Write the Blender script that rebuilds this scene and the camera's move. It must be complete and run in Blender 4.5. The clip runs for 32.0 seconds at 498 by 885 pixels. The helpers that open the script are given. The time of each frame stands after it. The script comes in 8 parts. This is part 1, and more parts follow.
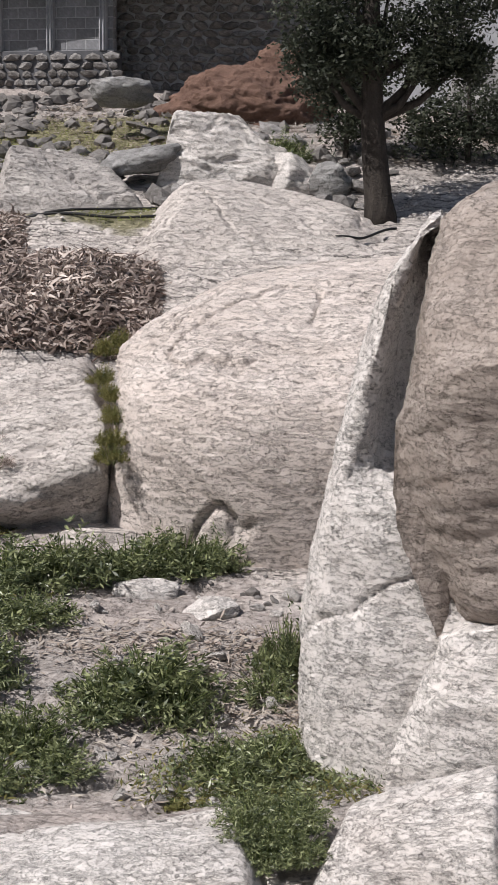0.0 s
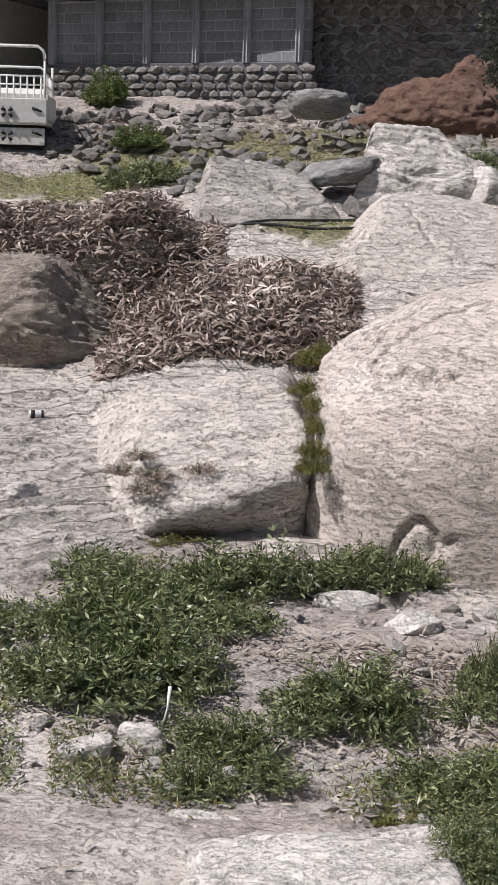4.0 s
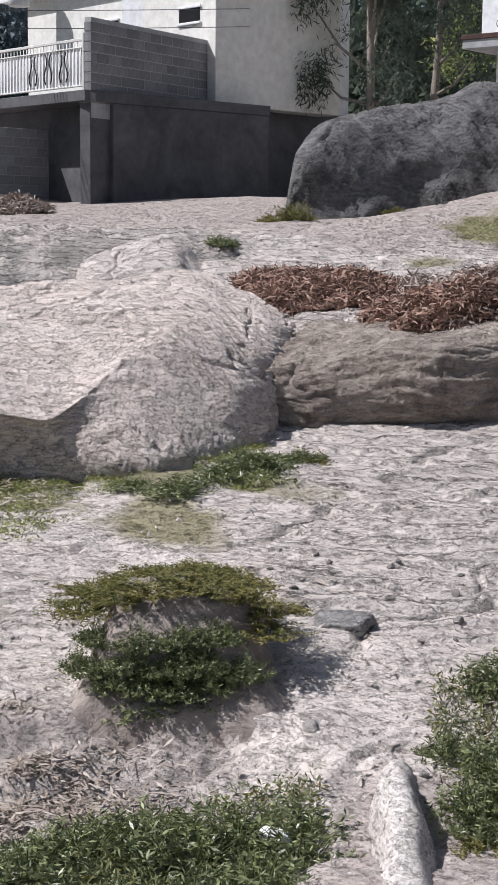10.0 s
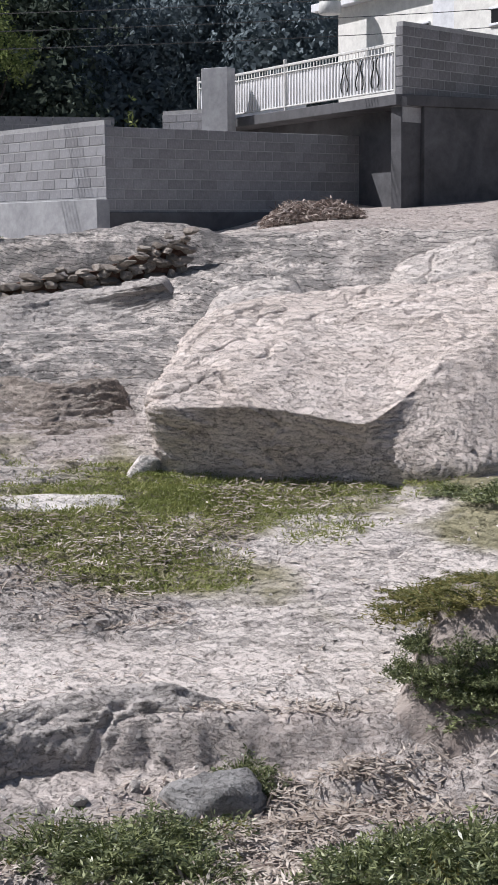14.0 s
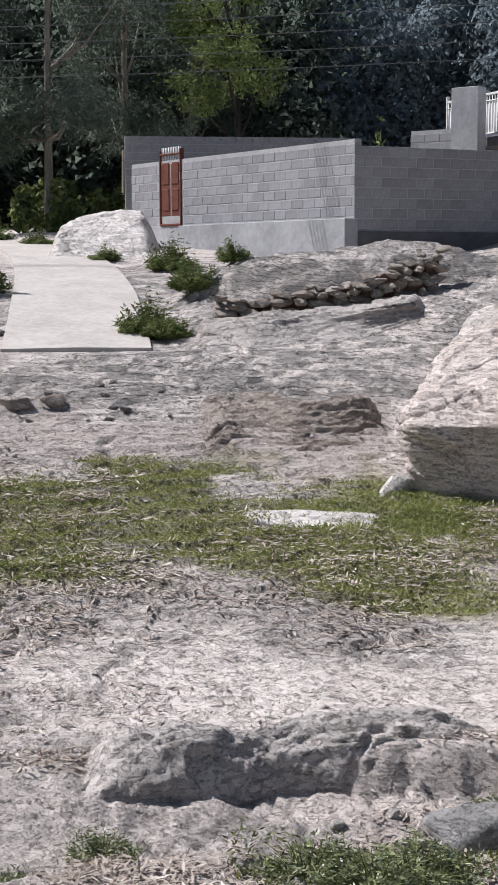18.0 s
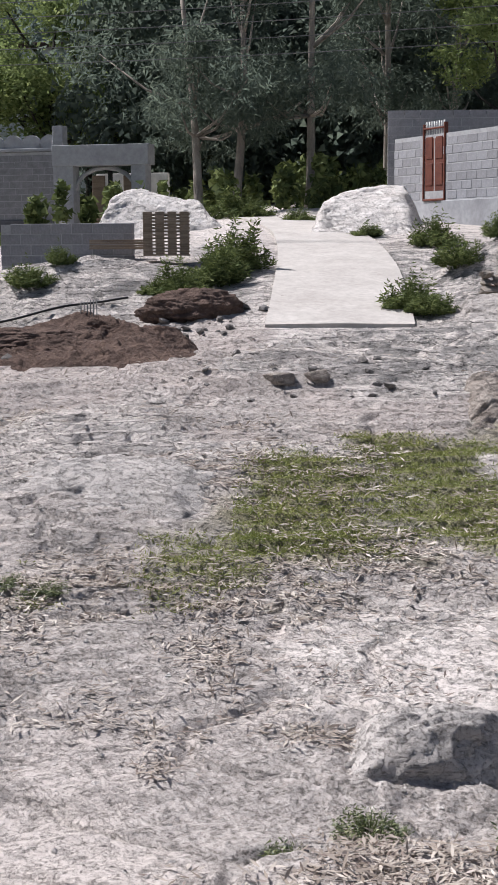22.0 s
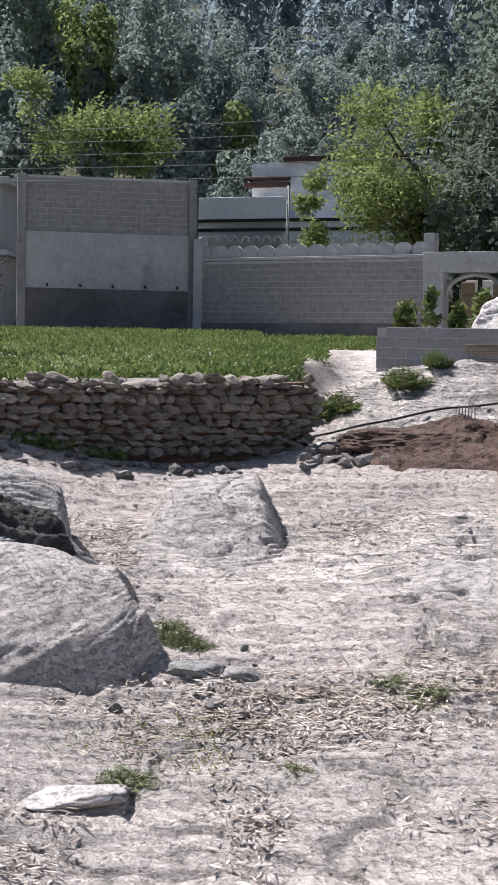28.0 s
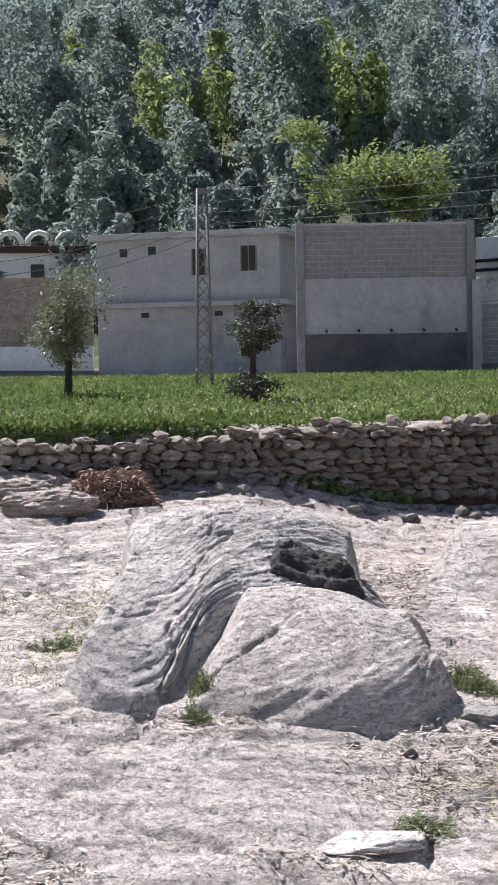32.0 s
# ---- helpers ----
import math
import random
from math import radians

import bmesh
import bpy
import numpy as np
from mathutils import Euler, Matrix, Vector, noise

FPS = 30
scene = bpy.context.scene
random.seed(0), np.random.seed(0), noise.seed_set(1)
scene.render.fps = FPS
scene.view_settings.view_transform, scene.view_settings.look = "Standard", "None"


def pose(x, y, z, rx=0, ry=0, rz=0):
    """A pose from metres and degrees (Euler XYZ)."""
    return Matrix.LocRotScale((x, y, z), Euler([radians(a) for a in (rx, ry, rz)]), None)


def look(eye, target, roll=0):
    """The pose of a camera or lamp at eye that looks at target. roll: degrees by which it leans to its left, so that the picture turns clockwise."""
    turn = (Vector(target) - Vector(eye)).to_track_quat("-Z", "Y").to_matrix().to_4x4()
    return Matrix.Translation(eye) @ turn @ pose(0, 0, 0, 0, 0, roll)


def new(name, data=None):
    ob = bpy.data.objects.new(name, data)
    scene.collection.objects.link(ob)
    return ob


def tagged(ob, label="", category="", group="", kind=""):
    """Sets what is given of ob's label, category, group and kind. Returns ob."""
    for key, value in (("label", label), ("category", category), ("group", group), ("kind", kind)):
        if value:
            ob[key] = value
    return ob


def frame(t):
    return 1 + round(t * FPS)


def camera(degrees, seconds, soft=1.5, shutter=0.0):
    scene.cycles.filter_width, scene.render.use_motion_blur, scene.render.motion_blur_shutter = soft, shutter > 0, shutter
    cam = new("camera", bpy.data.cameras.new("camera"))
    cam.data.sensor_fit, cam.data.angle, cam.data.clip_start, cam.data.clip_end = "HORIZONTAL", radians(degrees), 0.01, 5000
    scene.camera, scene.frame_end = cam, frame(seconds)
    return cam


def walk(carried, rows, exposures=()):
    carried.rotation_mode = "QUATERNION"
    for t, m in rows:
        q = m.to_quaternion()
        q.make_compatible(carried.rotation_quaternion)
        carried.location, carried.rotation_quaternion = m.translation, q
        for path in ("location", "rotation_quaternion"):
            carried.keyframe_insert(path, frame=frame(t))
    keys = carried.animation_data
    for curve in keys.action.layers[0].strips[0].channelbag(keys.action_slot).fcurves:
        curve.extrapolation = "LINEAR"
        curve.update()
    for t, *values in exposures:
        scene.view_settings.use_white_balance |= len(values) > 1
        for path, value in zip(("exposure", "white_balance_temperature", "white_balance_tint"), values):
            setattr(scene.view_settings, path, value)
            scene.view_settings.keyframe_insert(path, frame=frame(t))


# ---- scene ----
PATH = [
    (0, (-0.002, 0.001, 0.001), (-0.3889, 9.8359, -1.7690), 0.81),
    (0.5, (-0.013, 0.008, -0.004), (-0.5135, 9.8417, -1.7495), 0.68),
    (1, (-0.019, 0.007, -0.003), (-0.7388, 9.8282, -1.7432), 0.47),
    (1.5, (-0.025, 0.017, 0.008), (-0.8668, 9.8318, -1.7107), 0.28),
    (2, (-0.024, 0.008, 0.007), (-1.0083, 9.8157, -1.6791), 0.01),
    (2.5, (-0.036, -0.006, 0.006), (-1.1454, 9.7901, -1.6681), -0.16),
    (4.5, (-0.409, -0.041, 0.006), (-2.1288, 9.6532, -1.7458), 2.38),
    (5, (-0.448, -0.041, 0.012), (-2.5563, 9.5762, -1.7389), 2.01),
    (5.5, (-0.470, -0.049, 0.012), (-2.7559, 9.5324, -1.7105), 1.82),
    (6, (-0.481, -0.057, 0.009), (-2.9900, 9.4784, -1.6603), 1.57),
    (6.5, (-0.488, -0.059, 0.011), (-3.1449, 9.4458, -1.5995), 1.42),
    (7, (-0.501, -0.064, 0.023), (-3.3915, 9.3852, -1.5149), 1.32),
    (7.5, (-0.517, -0.088, 0.016), (-3.7218, 9.2688, -1.4596), 1.05),
    (8, (-0.545, -0.103, 0.020), (-3.9596, 9.1813, -1.4468), 0.89),
    (8.5, (-0.593, -0.121, 0.026), (-4.2428, 9.0749, -1.4262), 0.82),
    (9, (-0.643, -0.141, 0.030), (-4.6575, 8.9026, -1.4177), 0.68),
    (9.5, (-0.700, -0.162, 0.044), (-5.1368, 8.6798, -1.4133), 0.60),
    (10, (-0.737, -0.197, 0.047), (-5.5014, 8.4817, -1.3634), 0.53),
    (10.5, (-0.750, -0.227, 0.046), (-5.8497, 8.2663, -1.3146), 0.40),
    (11, (-0.767, -0.220, 0.055), (-6.0947, 8.1330, -1.3012), 0.34),
    (11.5, (-0.783, -0.214, 0.049), (-6.3032, 8.0168, -1.2836), 0.15),
    (12, (-0.802, -0.217, 0.049), (-6.4827, 7.9072, -1.2638), -0.05),
    (12.5, (-0.834, -0.223, 0.052), (-6.7623, 7.7224, -1.2599), -0.27),
    (13, (-0.859, -0.236, 0.044), (-6.9617, 7.5731, -1.2852), -0.46),
    (13.5, (-0.891, -0.250, 0.035), (-7.1692, 7.4151, -1.3205), -0.58),
    (14, (-0.919, -0.255, 0.034), (-7.3568, 7.2723, -1.3418), -0.69),
    (14.5, (-0.951, -0.270, 0.035), (-7.5192, 7.1370, -1.3738), -0.64),
    (15, (-0.972, -0.271, 0.028), (-7.7308, 6.9598, -1.4024), -0.80),
    (15.5, (-0.994, -0.269, 0.015), (-7.9630, 6.7592, -1.4107), -0.92),
    (17.5, (-1.240, -0.237, -0.066), (-8.6723, 6.3369, -1.3084), -0.20),
    (18, (-1.303, -0.256, -0.072), (-8.8480, 6.1969, -1.2696), -0.18),
    (18.5, (-1.346, -0.282, -0.086), (-9.0511, 5.9843, -1.2517), -0.19),
    (19, (-1.385, -0.307, -0.096), (-9.1427, 5.8875, -1.2997), -0.05),
    (19.5, (-1.444, -0.340, -0.107), (-9.2134, 5.8317, -1.3493), 0.25),
    (20, (-1.482, -0.345, -0.100), (-9.2469, 5.8228, -1.3890), 0.41),
    (20.5, (-1.424, -0.292, -0.097), (-9.4459, 5.5350, -1.3975), 0.24),
    (21, (-1.398, -0.268, -0.093), (-9.5178, 5.4139, -1.4291), 0.14),
    (21.5, (-1.433, -0.280, -0.085), (-9.7503, 5.0979, -1.4594), -0.08),
    (22, (-1.461, -0.301, -0.084), (-9.9870, 4.7476, -1.4308), -0.38),
    (22.5, (-1.465, -0.320, -0.078), (-10.0989, 4.5602, -1.3602), -0.58),
    (23, (-1.468, -0.336, -0.076), (-10.2167, 4.3548, -1.2856), -0.72),
    (23.5, (-1.477, -0.344, -0.077), (-10.3855, 4.0570, -1.2052), -0.90),
    (24, (-1.495, -0.352, -0.077), (-10.5099, 3.8468, -1.1285), -0.94),
    (24.5, (-1.509, -0.353, -0.075), (-10.6081, 3.6840, -1.0323), -1.01),
    (25, (-1.514, -0.351, -0.070), (-10.6998, 3.5068, -0.9281), -1.19),
    (25.5, (-1.518, -0.365, -0.054), (-10.7668, 3.3661, -0.7887), -0.86),
    (27.5, (-1.636, -0.668, -0.141), (-11.0916, 2.5208, -0.7890), 1.17),
    (28, (-1.644, -0.672, -0.138), (-11.1807, 2.2671, -0.7847), 1.09),
    (28.5, (-1.650, -0.665, -0.141), (-11.2516, 2.0543, -0.7835), 0.84),
    (29, (-1.660, -0.673, -0.141), (-11.3243, 1.8220, -0.7547), 0.62),
    (29.5, (-1.665, -0.684, -0.140), (-11.3961, 1.5488, -0.7078), 0.50),
    (30, (-1.675, -0.693, -0.142), (-11.4742, 1.2313, -0.6728), 0.20),
    (30.5, (-1.674, -0.701, -0.143), (-11.5152, 1.0060, -0.6330), -0.18),
    (31, (-1.665, -0.712, -0.141), (-11.5393, 0.7950, -0.6109), -0.50),
    (31.5, (-1.645, -0.726, -0.146), (-11.5577, 0.5370, -0.5303), -0.80),
    (32, (-1.654, -0.734, -0.139), (-11.5891, 0.3471, -0.4923), -0.87),
]
cam = camera(19.25, 32.0, soft=0.5)
walk(cam, [(t, look(eye, target, roll)) for t, eye, target, roll in PATH], [(0, 0.0, 6560, 11), (3, 0.02, 6540, 11), (6, 0.1, 6440, 12), (9, 0.14, 6310, 12), (12, 0.16, 6310, 12), (15, 0.2, 6310, 12), (19, 0.3, 6320, 12), (23, 0.42, 6320, 12), (25, 0.58, 6350, 13), (28, 0.8, 6380, 13), (30, 0.92, 6400, 14), (32, 1.02, 6420, 14)])

# ---- light ----
SUN_AZ, SUN_EL = 120.0, 52.0          # degrees: azimuth turns left from +y
world = bpy.data.worlds.new("world")
scene.world = world
world.use_nodes = True
wn = world.node_tree
sky = wn.nodes.new("ShaderNodeTexSky")
sky.sky_type, sky.sun_disc = "NISHITA", False
sky.sun_elevation, sky.sun_rotation = radians(SUN_EL), radians(-SUN_AZ)
sky.dust_density = 2.0
wn.nodes["Background"].inputs[1].default_value = 0.062
wn.links.new(sky.outputs[0], wn.nodes["Background"].inputs[0])
sun_data = bpy.data.lights.new("sun", "SUN")
sun_data.energy, sun_data.angle, sun_data.color = 5.0, radians(0.55), (1.0, 0.978, 0.97)
sun = new("sun", sun_data)
sun_way = Vector((-math.sin(radians(SUN_AZ)) * math.cos(radians(SUN_EL)), math.cos(radians(SUN_AZ)) * math.cos(radians(SUN_EL)), math.sin(radians(SUN_EL))))
sun.matrix_world = look((0, 0, 40), Vector((0, 0, 40)) - sun_way)


# ---- materials ----
def nodes_of(name, rough=0.85, metal=0.0, spec=0.3):
    m = bpy.data.materials.new(name)
    m.use_nodes = True
    b = m.node_tree.nodes["Principled BSDF"]
    b.inputs["Roughness"].default_value, b.inputs["Metallic"].default_value = rough, metal
    b.inputs["Specular IOR Level"].default_value = spec
    return m, m.node_tree, b


def tex_noise(tree, scale, detail=6.0, rough=0.6, stretch=(1, 1, 1), turn=(0, 0, 0), distort=0.0):
    co, mp, n = (tree.nodes.new("ShaderNode" + k) for k in ("TexCoord", "Mapping", "TexNoise"))
    mp.inputs["Scale"].default_value, mp.inputs["Rotation"].default_value = stretch, [radians(a) for a in turn]
    n.inputs["Scale"].default_value, n.inputs["Detail"].default_value, n.inputs["Roughness"].default_value = scale, detail, rough
    n.inputs["Distortion"].default_value = distort
    tree.links.new(co.outputs["Object"], mp.inputs[0])
    tree.links.new(mp.outputs[0], n.inputs["Vector"])
    return n.outputs["Fac"]


def ramp(tree, fac, stops):
    r = tree.nodes.new("ShaderNodeValToRGB")
    el = r.color_ramp.elements
    while len(el) < len(stops):
        el.new(0.5)
    for e, (p, c) in zip(el, stops):
        e.position, e.color = p, (c if len(c) == 4 else (*c, 1)) if not isinstance(c, float) else (c, c, c, 1)
    tree.links.new(fac, r.inputs[0])
    return r.outputs[0]


def mixed(tree, fac, a, b, how="MIX"):
    m = tree.nodes.new("ShaderNodeMix")
    m.data_type, m.blend_type = "RGBA", how
    for sock, v in ((m.inputs[0], fac), (m.inputs[6], a), (m.inputs[7], b)):
        if isinstance(v, float):
            sock.default_value = v
        elif isinstance(v, tuple):
            sock.default_value = (*v, 1)
        else:
            tree.links.new(v, sock)
    return m.outputs[2]


def bumped(tree, b, height, strength, dist, base=None):
    u = tree.nodes.new("ShaderNodeBump")
    u.inputs["Strength"].default_value, u.inputs["Distance"].default_value = strength, dist
    tree.links.new(height, u.inputs["Height"])
    if base is not None:
        tree.links.new(base, u.inputs["Normal"])
    tree.links.new(u.outputs[0], b.inputs["Normal"])
    return u.outputs[0]


def grain_of(tree, scale=46.0, low=0.38):
    """Fine dark and light speckle of weathered stone."""
    return ramp(tree, tex_noise(tree, scale, 5, 0.78), [(0.33, low), (0.43, 0.9), (0.52, 1.0)])


def cracks_of(tree, scale=1.1, stretch=(0.7, 1.7, 1.7)):
    """Thin wandering cracks, the edges of peeling sheets, and fine streaks of painted shade."""
    a = ramp(tree, tex_noise(tree, scale, 7, 0.62, stretch, (0, 0, 35), 0.3), [(0.486, 1.0), (0.495, 0.25), (0.502, 1.0)])
    c = ramp(tree, tex_noise(tree, scale * 3.1, 6, 0.66, stretch, (10, 5, 28), 0.3), [(0.475, 1.0), (0.49, 0.6), (0.50, 1.0)])
    # fine streaks: strokes of shade beneath thin sheets, drawn as dark colour
    e = ramp(tree, tex_noise(tree, 13.0, 5, 0.75, (0.4, 0.4, 2.2), (6, -5, 20), 0.4), [(0.40, 1.0), (0.43, 0.4), (0.45, 1.0)])
    return mixed(tree, 1.0, mixed(tree, 1.0, a, c, "MULTIPLY"), e, "MULTIPLY")


def surface(name, light, dark, stain=None, scale=3.0, rough=0.9, bump=0.5, dist=0.02, big=0.4, streak=None, amount=0.5, metal=0.0, spec=0.25, vary=0.0, stain_at=0.56, stone=False):
    """A weathered surface: colour at two scales, stains and relief; streak stretches the relief along an axis."""
    m, tree, b = nodes_of(name, rough, metal, spec)
    fine = tex_noise(tree, scale * 6, 8, 0.7)
    mid = tex_noise(tree, scale, 6, 0.65, streak or (1, 1, 1), (8, 12, 20) if streak else (0, 0, 0), 0.6)
    col = mixed(tree, ramp(tree, mid, [(0.34, 0.0), (0.66, 1.0)]), dark, light)
    col = mixed(tree, 0.4, col, ramp(tree, fine, [(0.3, (0.45, 0.44, 0.43)), (0.62, (1.0, 1.0, 1.0))]), "MULTIPLY")
    if stain:
        patch = tex_noise(tree, big, 7, 0.7, (1, 1, 1), (0, 0, 0), 1.2)
        col = mixed(tree, ramp(tree, patch, [(stain_at, 0.0), (stain_at + 0.14, amount)]), col, stain)
    if vary:
        info = tree.nodes.new("ShaderNodeObjectInfo")
        col = mixed(tree, vary, col, ramp(tree, info.outputs["Random"], [(0.0, (0.35, 0.33, 0.31)), (1.0, (1.0, 1.0, 1.0))]), "MULTIPLY")
    n1 = bumped(tree, b, mid, bump, dist * (0.9 if stone else 2))
    if stone:
        lines = cracks_of(tree, 1.3, (0.8, 1.2, 2.2))
        grain = grain_of(tree)
        col = mixed(tree, 0.8, mixed(tree, 0.4, col, lines, "MULTIPLY"), grain, "MULTIPLY")
        n1 = bumped(tree, b, grain, 0.9, 0.009, bumped(tree, b, lines, 0.8, 0.025, n1))
    tree.links.new(col, b.inputs["Base Color"])
    bumped(tree, b, fine, bump, dist * (0.9 if stone else 1.0), n1)
    return m


def leafy(name, light, dark, spec=0.3, rough=0.55, through_light=0.25, patchy=0.8, deep=0.75):
    """Leaves: colour differs from leaf to leaf, and some light passes through."""
    m, tree, b = nodes_of(name, rough, 0.0, spec)
    geo = tree.nodes.new("ShaderNodeNewGeometry")
    col = ramp(tree, geo.outputs["Random Per Island"], [(0.0, dark), (0.55, tuple((p + q) / 2 for p, q in zip(dark, light))), (1.0, light)])
    big = tex_noise(tree, patchy, 3)
    col = mixed(tree, ramp(tree, big, [(0.38, 0.0), (0.62, deep)]), col, dark)
    tree.links.new(col, b.inputs["Base Color"])
    tr = tree.nodes.new("ShaderNodeBsdfTranslucent")
    mx = tree.nodes.new("ShaderNodeMixShader")
    mx.inputs[0].default_value = through_light
    tree.links.new(col, tr.inputs[0])
    tree.links.new(b.outputs[0], mx.inputs[1])
    tree.links.new(tr.outputs[0], mx.inputs[2])
    tree.links.new(mx.outputs[0], tree.nodes["Material Output"].inputs[0])
    return m


def bare_rock(tree, light=(0.70, 0.64, 0.595), middle=(0.645, 0.585, 0.54), dark=(0.57, 0.51, 0.47), patchy=(0.50, 0.435, 0.395)):
    """Bare granite: its colour, and the fields that give it relief."""
    fine, mid = tex_noise(tree, 18, 6, 0.75), tex_noise(tree, 1.3, 8, 0.7, (0.8, 1.5, 1.5), (0, 0, 35), 0.4)
    big = tex_noise(tree, 0.35, 6, 0.65, (1, 1, 1), (0, 0, 0), 1.0)
    grain, lines = grain_of(tree), cracks_of(tree)
    stroke = ramp(tree, tex_noise(tree, 17, 5, 0.75, (0.7, 0.7, 1.6), (0, 0, 25)), [(0.36, 0.12), (0.42, 0.8), (0.47, 1.0)])
    col = ramp(tree, mid, [(0.3, dark), (0.5, middle), (0.68, light)])
    col = mixed(tree, ramp(tree, big, [(0.5, 0.0), (0.66, 0.35)]), col, patchy)
    return mixed(tree, 0.45, col, lines, "MULTIPLY"), mid, fine, grain, lines, stroke


def granite(name, *tones):
    """Weathered granite of the same kind as the bedrock, in other tones."""
    m, tree, b = nodes_of(name, 0.95, 0.0, 0.2)
    col, mid, fine, grain, lines, stroke = bare_rock(tree, *tones)
    col = mixed(tree, 0.42, mixed(tree, 0.7, col, grain, "MULTIPLY"), stroke, "MULTIPLY")
    tree.links.new(col, b.inputs["Base Color"])
    n = bumped(tree, b, mid, 0.6, 0.03)
    for field, strength, depth in ((lines, 0.8, 0.015), (fine, 1.0, 0.02), (stroke, 0.9, 0.014), (grain, 0.9, 0.009)):
        n = bumped(tree, b, field, strength, depth, n)
    return m


GRANITE = granite("granite")
GRANITE_PINK = granite("pink_granite", (0.77, 0.69, 0.635), (0.70, 0.615, 0.56), (0.61, 0.53, 0.475), (0.53, 0.45, 0.395))
GRANITE_WORN = granite("worn_granite", (0.60, 0.555, 0.52), (0.51, 0.47, 0.44), (0.41, 0.375, 0.35), (0.31, 0.27, 0.24))
GRANITE_PALE = granite("pale_granite", (0.82, 0.77, 0.73), (0.74, 0.69, 0.65), (0.63, 0.575, 0.535), (0.55, 0.49, 0.445))
GRANITE_BUFF = surface("buff_granite", (0.54, 0.465, 0.415), (0.40, 0.335, 0.29), (0.24, 0.18, 0.14), 2.2, 0.9, 1.0, 0.04, 0.9, None, 0.6, stone=True)
GRANITE_GREY = surface("grey_granite", (0.46, 0.45, 0.44), (0.29, 0.28, 0.27), (0.15, 0.145, 0.14), 2.4, 0.9, 1.0, 0.04, 0.7, None, 0.5, stone=True)
ROCK_BROWN = surface("brown_rock", (0.56, 0.49, 0.43), (0.33, 0.275, 0.235), (0.12, 0.08, 0.07), 3.0, 0.95, 1.0, 0.06, 1.0, None, 0.6, stone=True)
GRANITE_DARK = surface("dark_granite", (0.27, 0.265, 0.262), (0.12, 0.117, 0.116), (0.045, 0.044, 0.043), 2.4, 0.9, 1.0, 0.05, 0.7, None, 0.5, stone=True)
GRANITE_LICHEN = granite("lichened_granite", (0.59, 0.56, 0.53), (0.51, 0.48, 0.455), (0.39, 0.37, 0.35), (0.20, 0.185, 0.175))
LICHEN = surface("black_lichened_rock", (0.13, 0.125, 0.12), (0.06, 0.056, 0.052), None, 3.0, 0.95, 1.0, 0.05, stone=True)
RUBBLE = surface("rubble_stone", (0.46, 0.44, 0.425), (0.22, 0.205, 0.195), None, 4.0, 0.92, 0.9, 0.02, 0.5, vary=0.7)
WALL_STONE = surface("field_stone", (0.56, 0.50, 0.44), (0.35, 0.305, 0.265), None, 4.0, 0.95, 0.9, 0.02, 0.5, vary=0.75)
RED_EARTH = surface("red_earth", (0.27, 0.165, 0.125), (0.15, 0.09, 0.07), None, 4.0, 1.0, 1.0, 0.05)
DUG_EARTH = surface("dug_earth", (0.22, 0.15, 0.12), (0.10, 0.068, 0.057), None, 5.0, 1.0, 1.0, 0.05)
SOIL = surface("dry_soil", (0.47, 0.41, 0.37), (0.31, 0.26, 0.23), (0.20, 0.16, 0.14), 2.5, 1.0, 1.0, 0.04, 0.7)
CONCRETE = surface("concrete", (0.42, 0.425, 0.44), (0.32, 0.325, 0.34), (0.19, 0.19, 0.20), 1.2, 0.95, 0.3, 0.01, 0.35, None, 0.6)
CONCRETE_DARK = surface("dark_render", (0.145, 0.145, 0.155), (0.09, 0.09, 0.095), (0.23, 0.23, 0.235), 1.0, 0.95, 0.5, 0.02, 0.4, None, 0.35, stain_at=0.62)
BLOCK = surface("cement_block", (0.38, 0.38, 0.40), (0.28, 0.28, 0.295), None, 5.0, 0.95, 0.5, 0.008, 0.5, vary=0.35)
BLOCK_DARK = surface("dark_cement_block", (0.32, 0.32, 0.335), (0.21, 0.21, 0.22), None, 4.0, 0.95, 0.6, 0.01, 0.5, vary=0.4)
MORTAR = surface("mortar", (0.44, 0.44, 0.445), (0.33, 0.33, 0.335), None, 3.0, 1.0, 0.5, 0.01)
ROAD = surface("road_concrete", (0.52, 0.485, 0.45), (0.42, 0.385, 0.355), (0.34, 0.325, 0.29), 1.5, 0.95, 0.4, 0.01, 0.5, None, 0.4)
WHITE = surface("white_paint", (0.86, 0.86, 0.88), (0.79, 0.80, 0.82), (0.62, 0.64, 0.67), 0.8, 0.75, 0.15, 0.006, 0.3, None, 0.4)
CREAM = surface("cream_paint", (0.85, 0.835, 0.79), (0.78, 0.765, 0.72), None, 0.8, 0.75, 0.15, 0.006)
METAL_WHITE = surface("white_enamel", (0.74, 0.74, 0.72), (0.62, 0.61, 0.58), (0.35, 0.25, 0.18), 2.0, 0.45, 0.05, 0.003, 2.0, None, 0.35, 0.0, 0.5, stain_at=0.6)
BLACK = surface("black_paint", (0.03, 0.03, 0.03), (0.015, 0.015, 0.016), None, 4.0, 0.6, 0.1, 0.003)
RUBBER = surface("rubber", (0.035, 0.034, 0.033), (0.02, 0.02, 0.02), None, 8.0, 0.8, 0.3, 0.004)
GATE_RED = surface("oxide_red_paint", (0.17, 0.055, 0.035), (0.11, 0.035, 0.025), None, 4.0, 0.7, 0.3, 0.004)
STEEL = surface("galvanised_steel", (0.20, 0.20, 0.20), (0.12, 0.12, 0.12), None, 4.0, 0.6, 0.2, 0.003, metal=0.4)
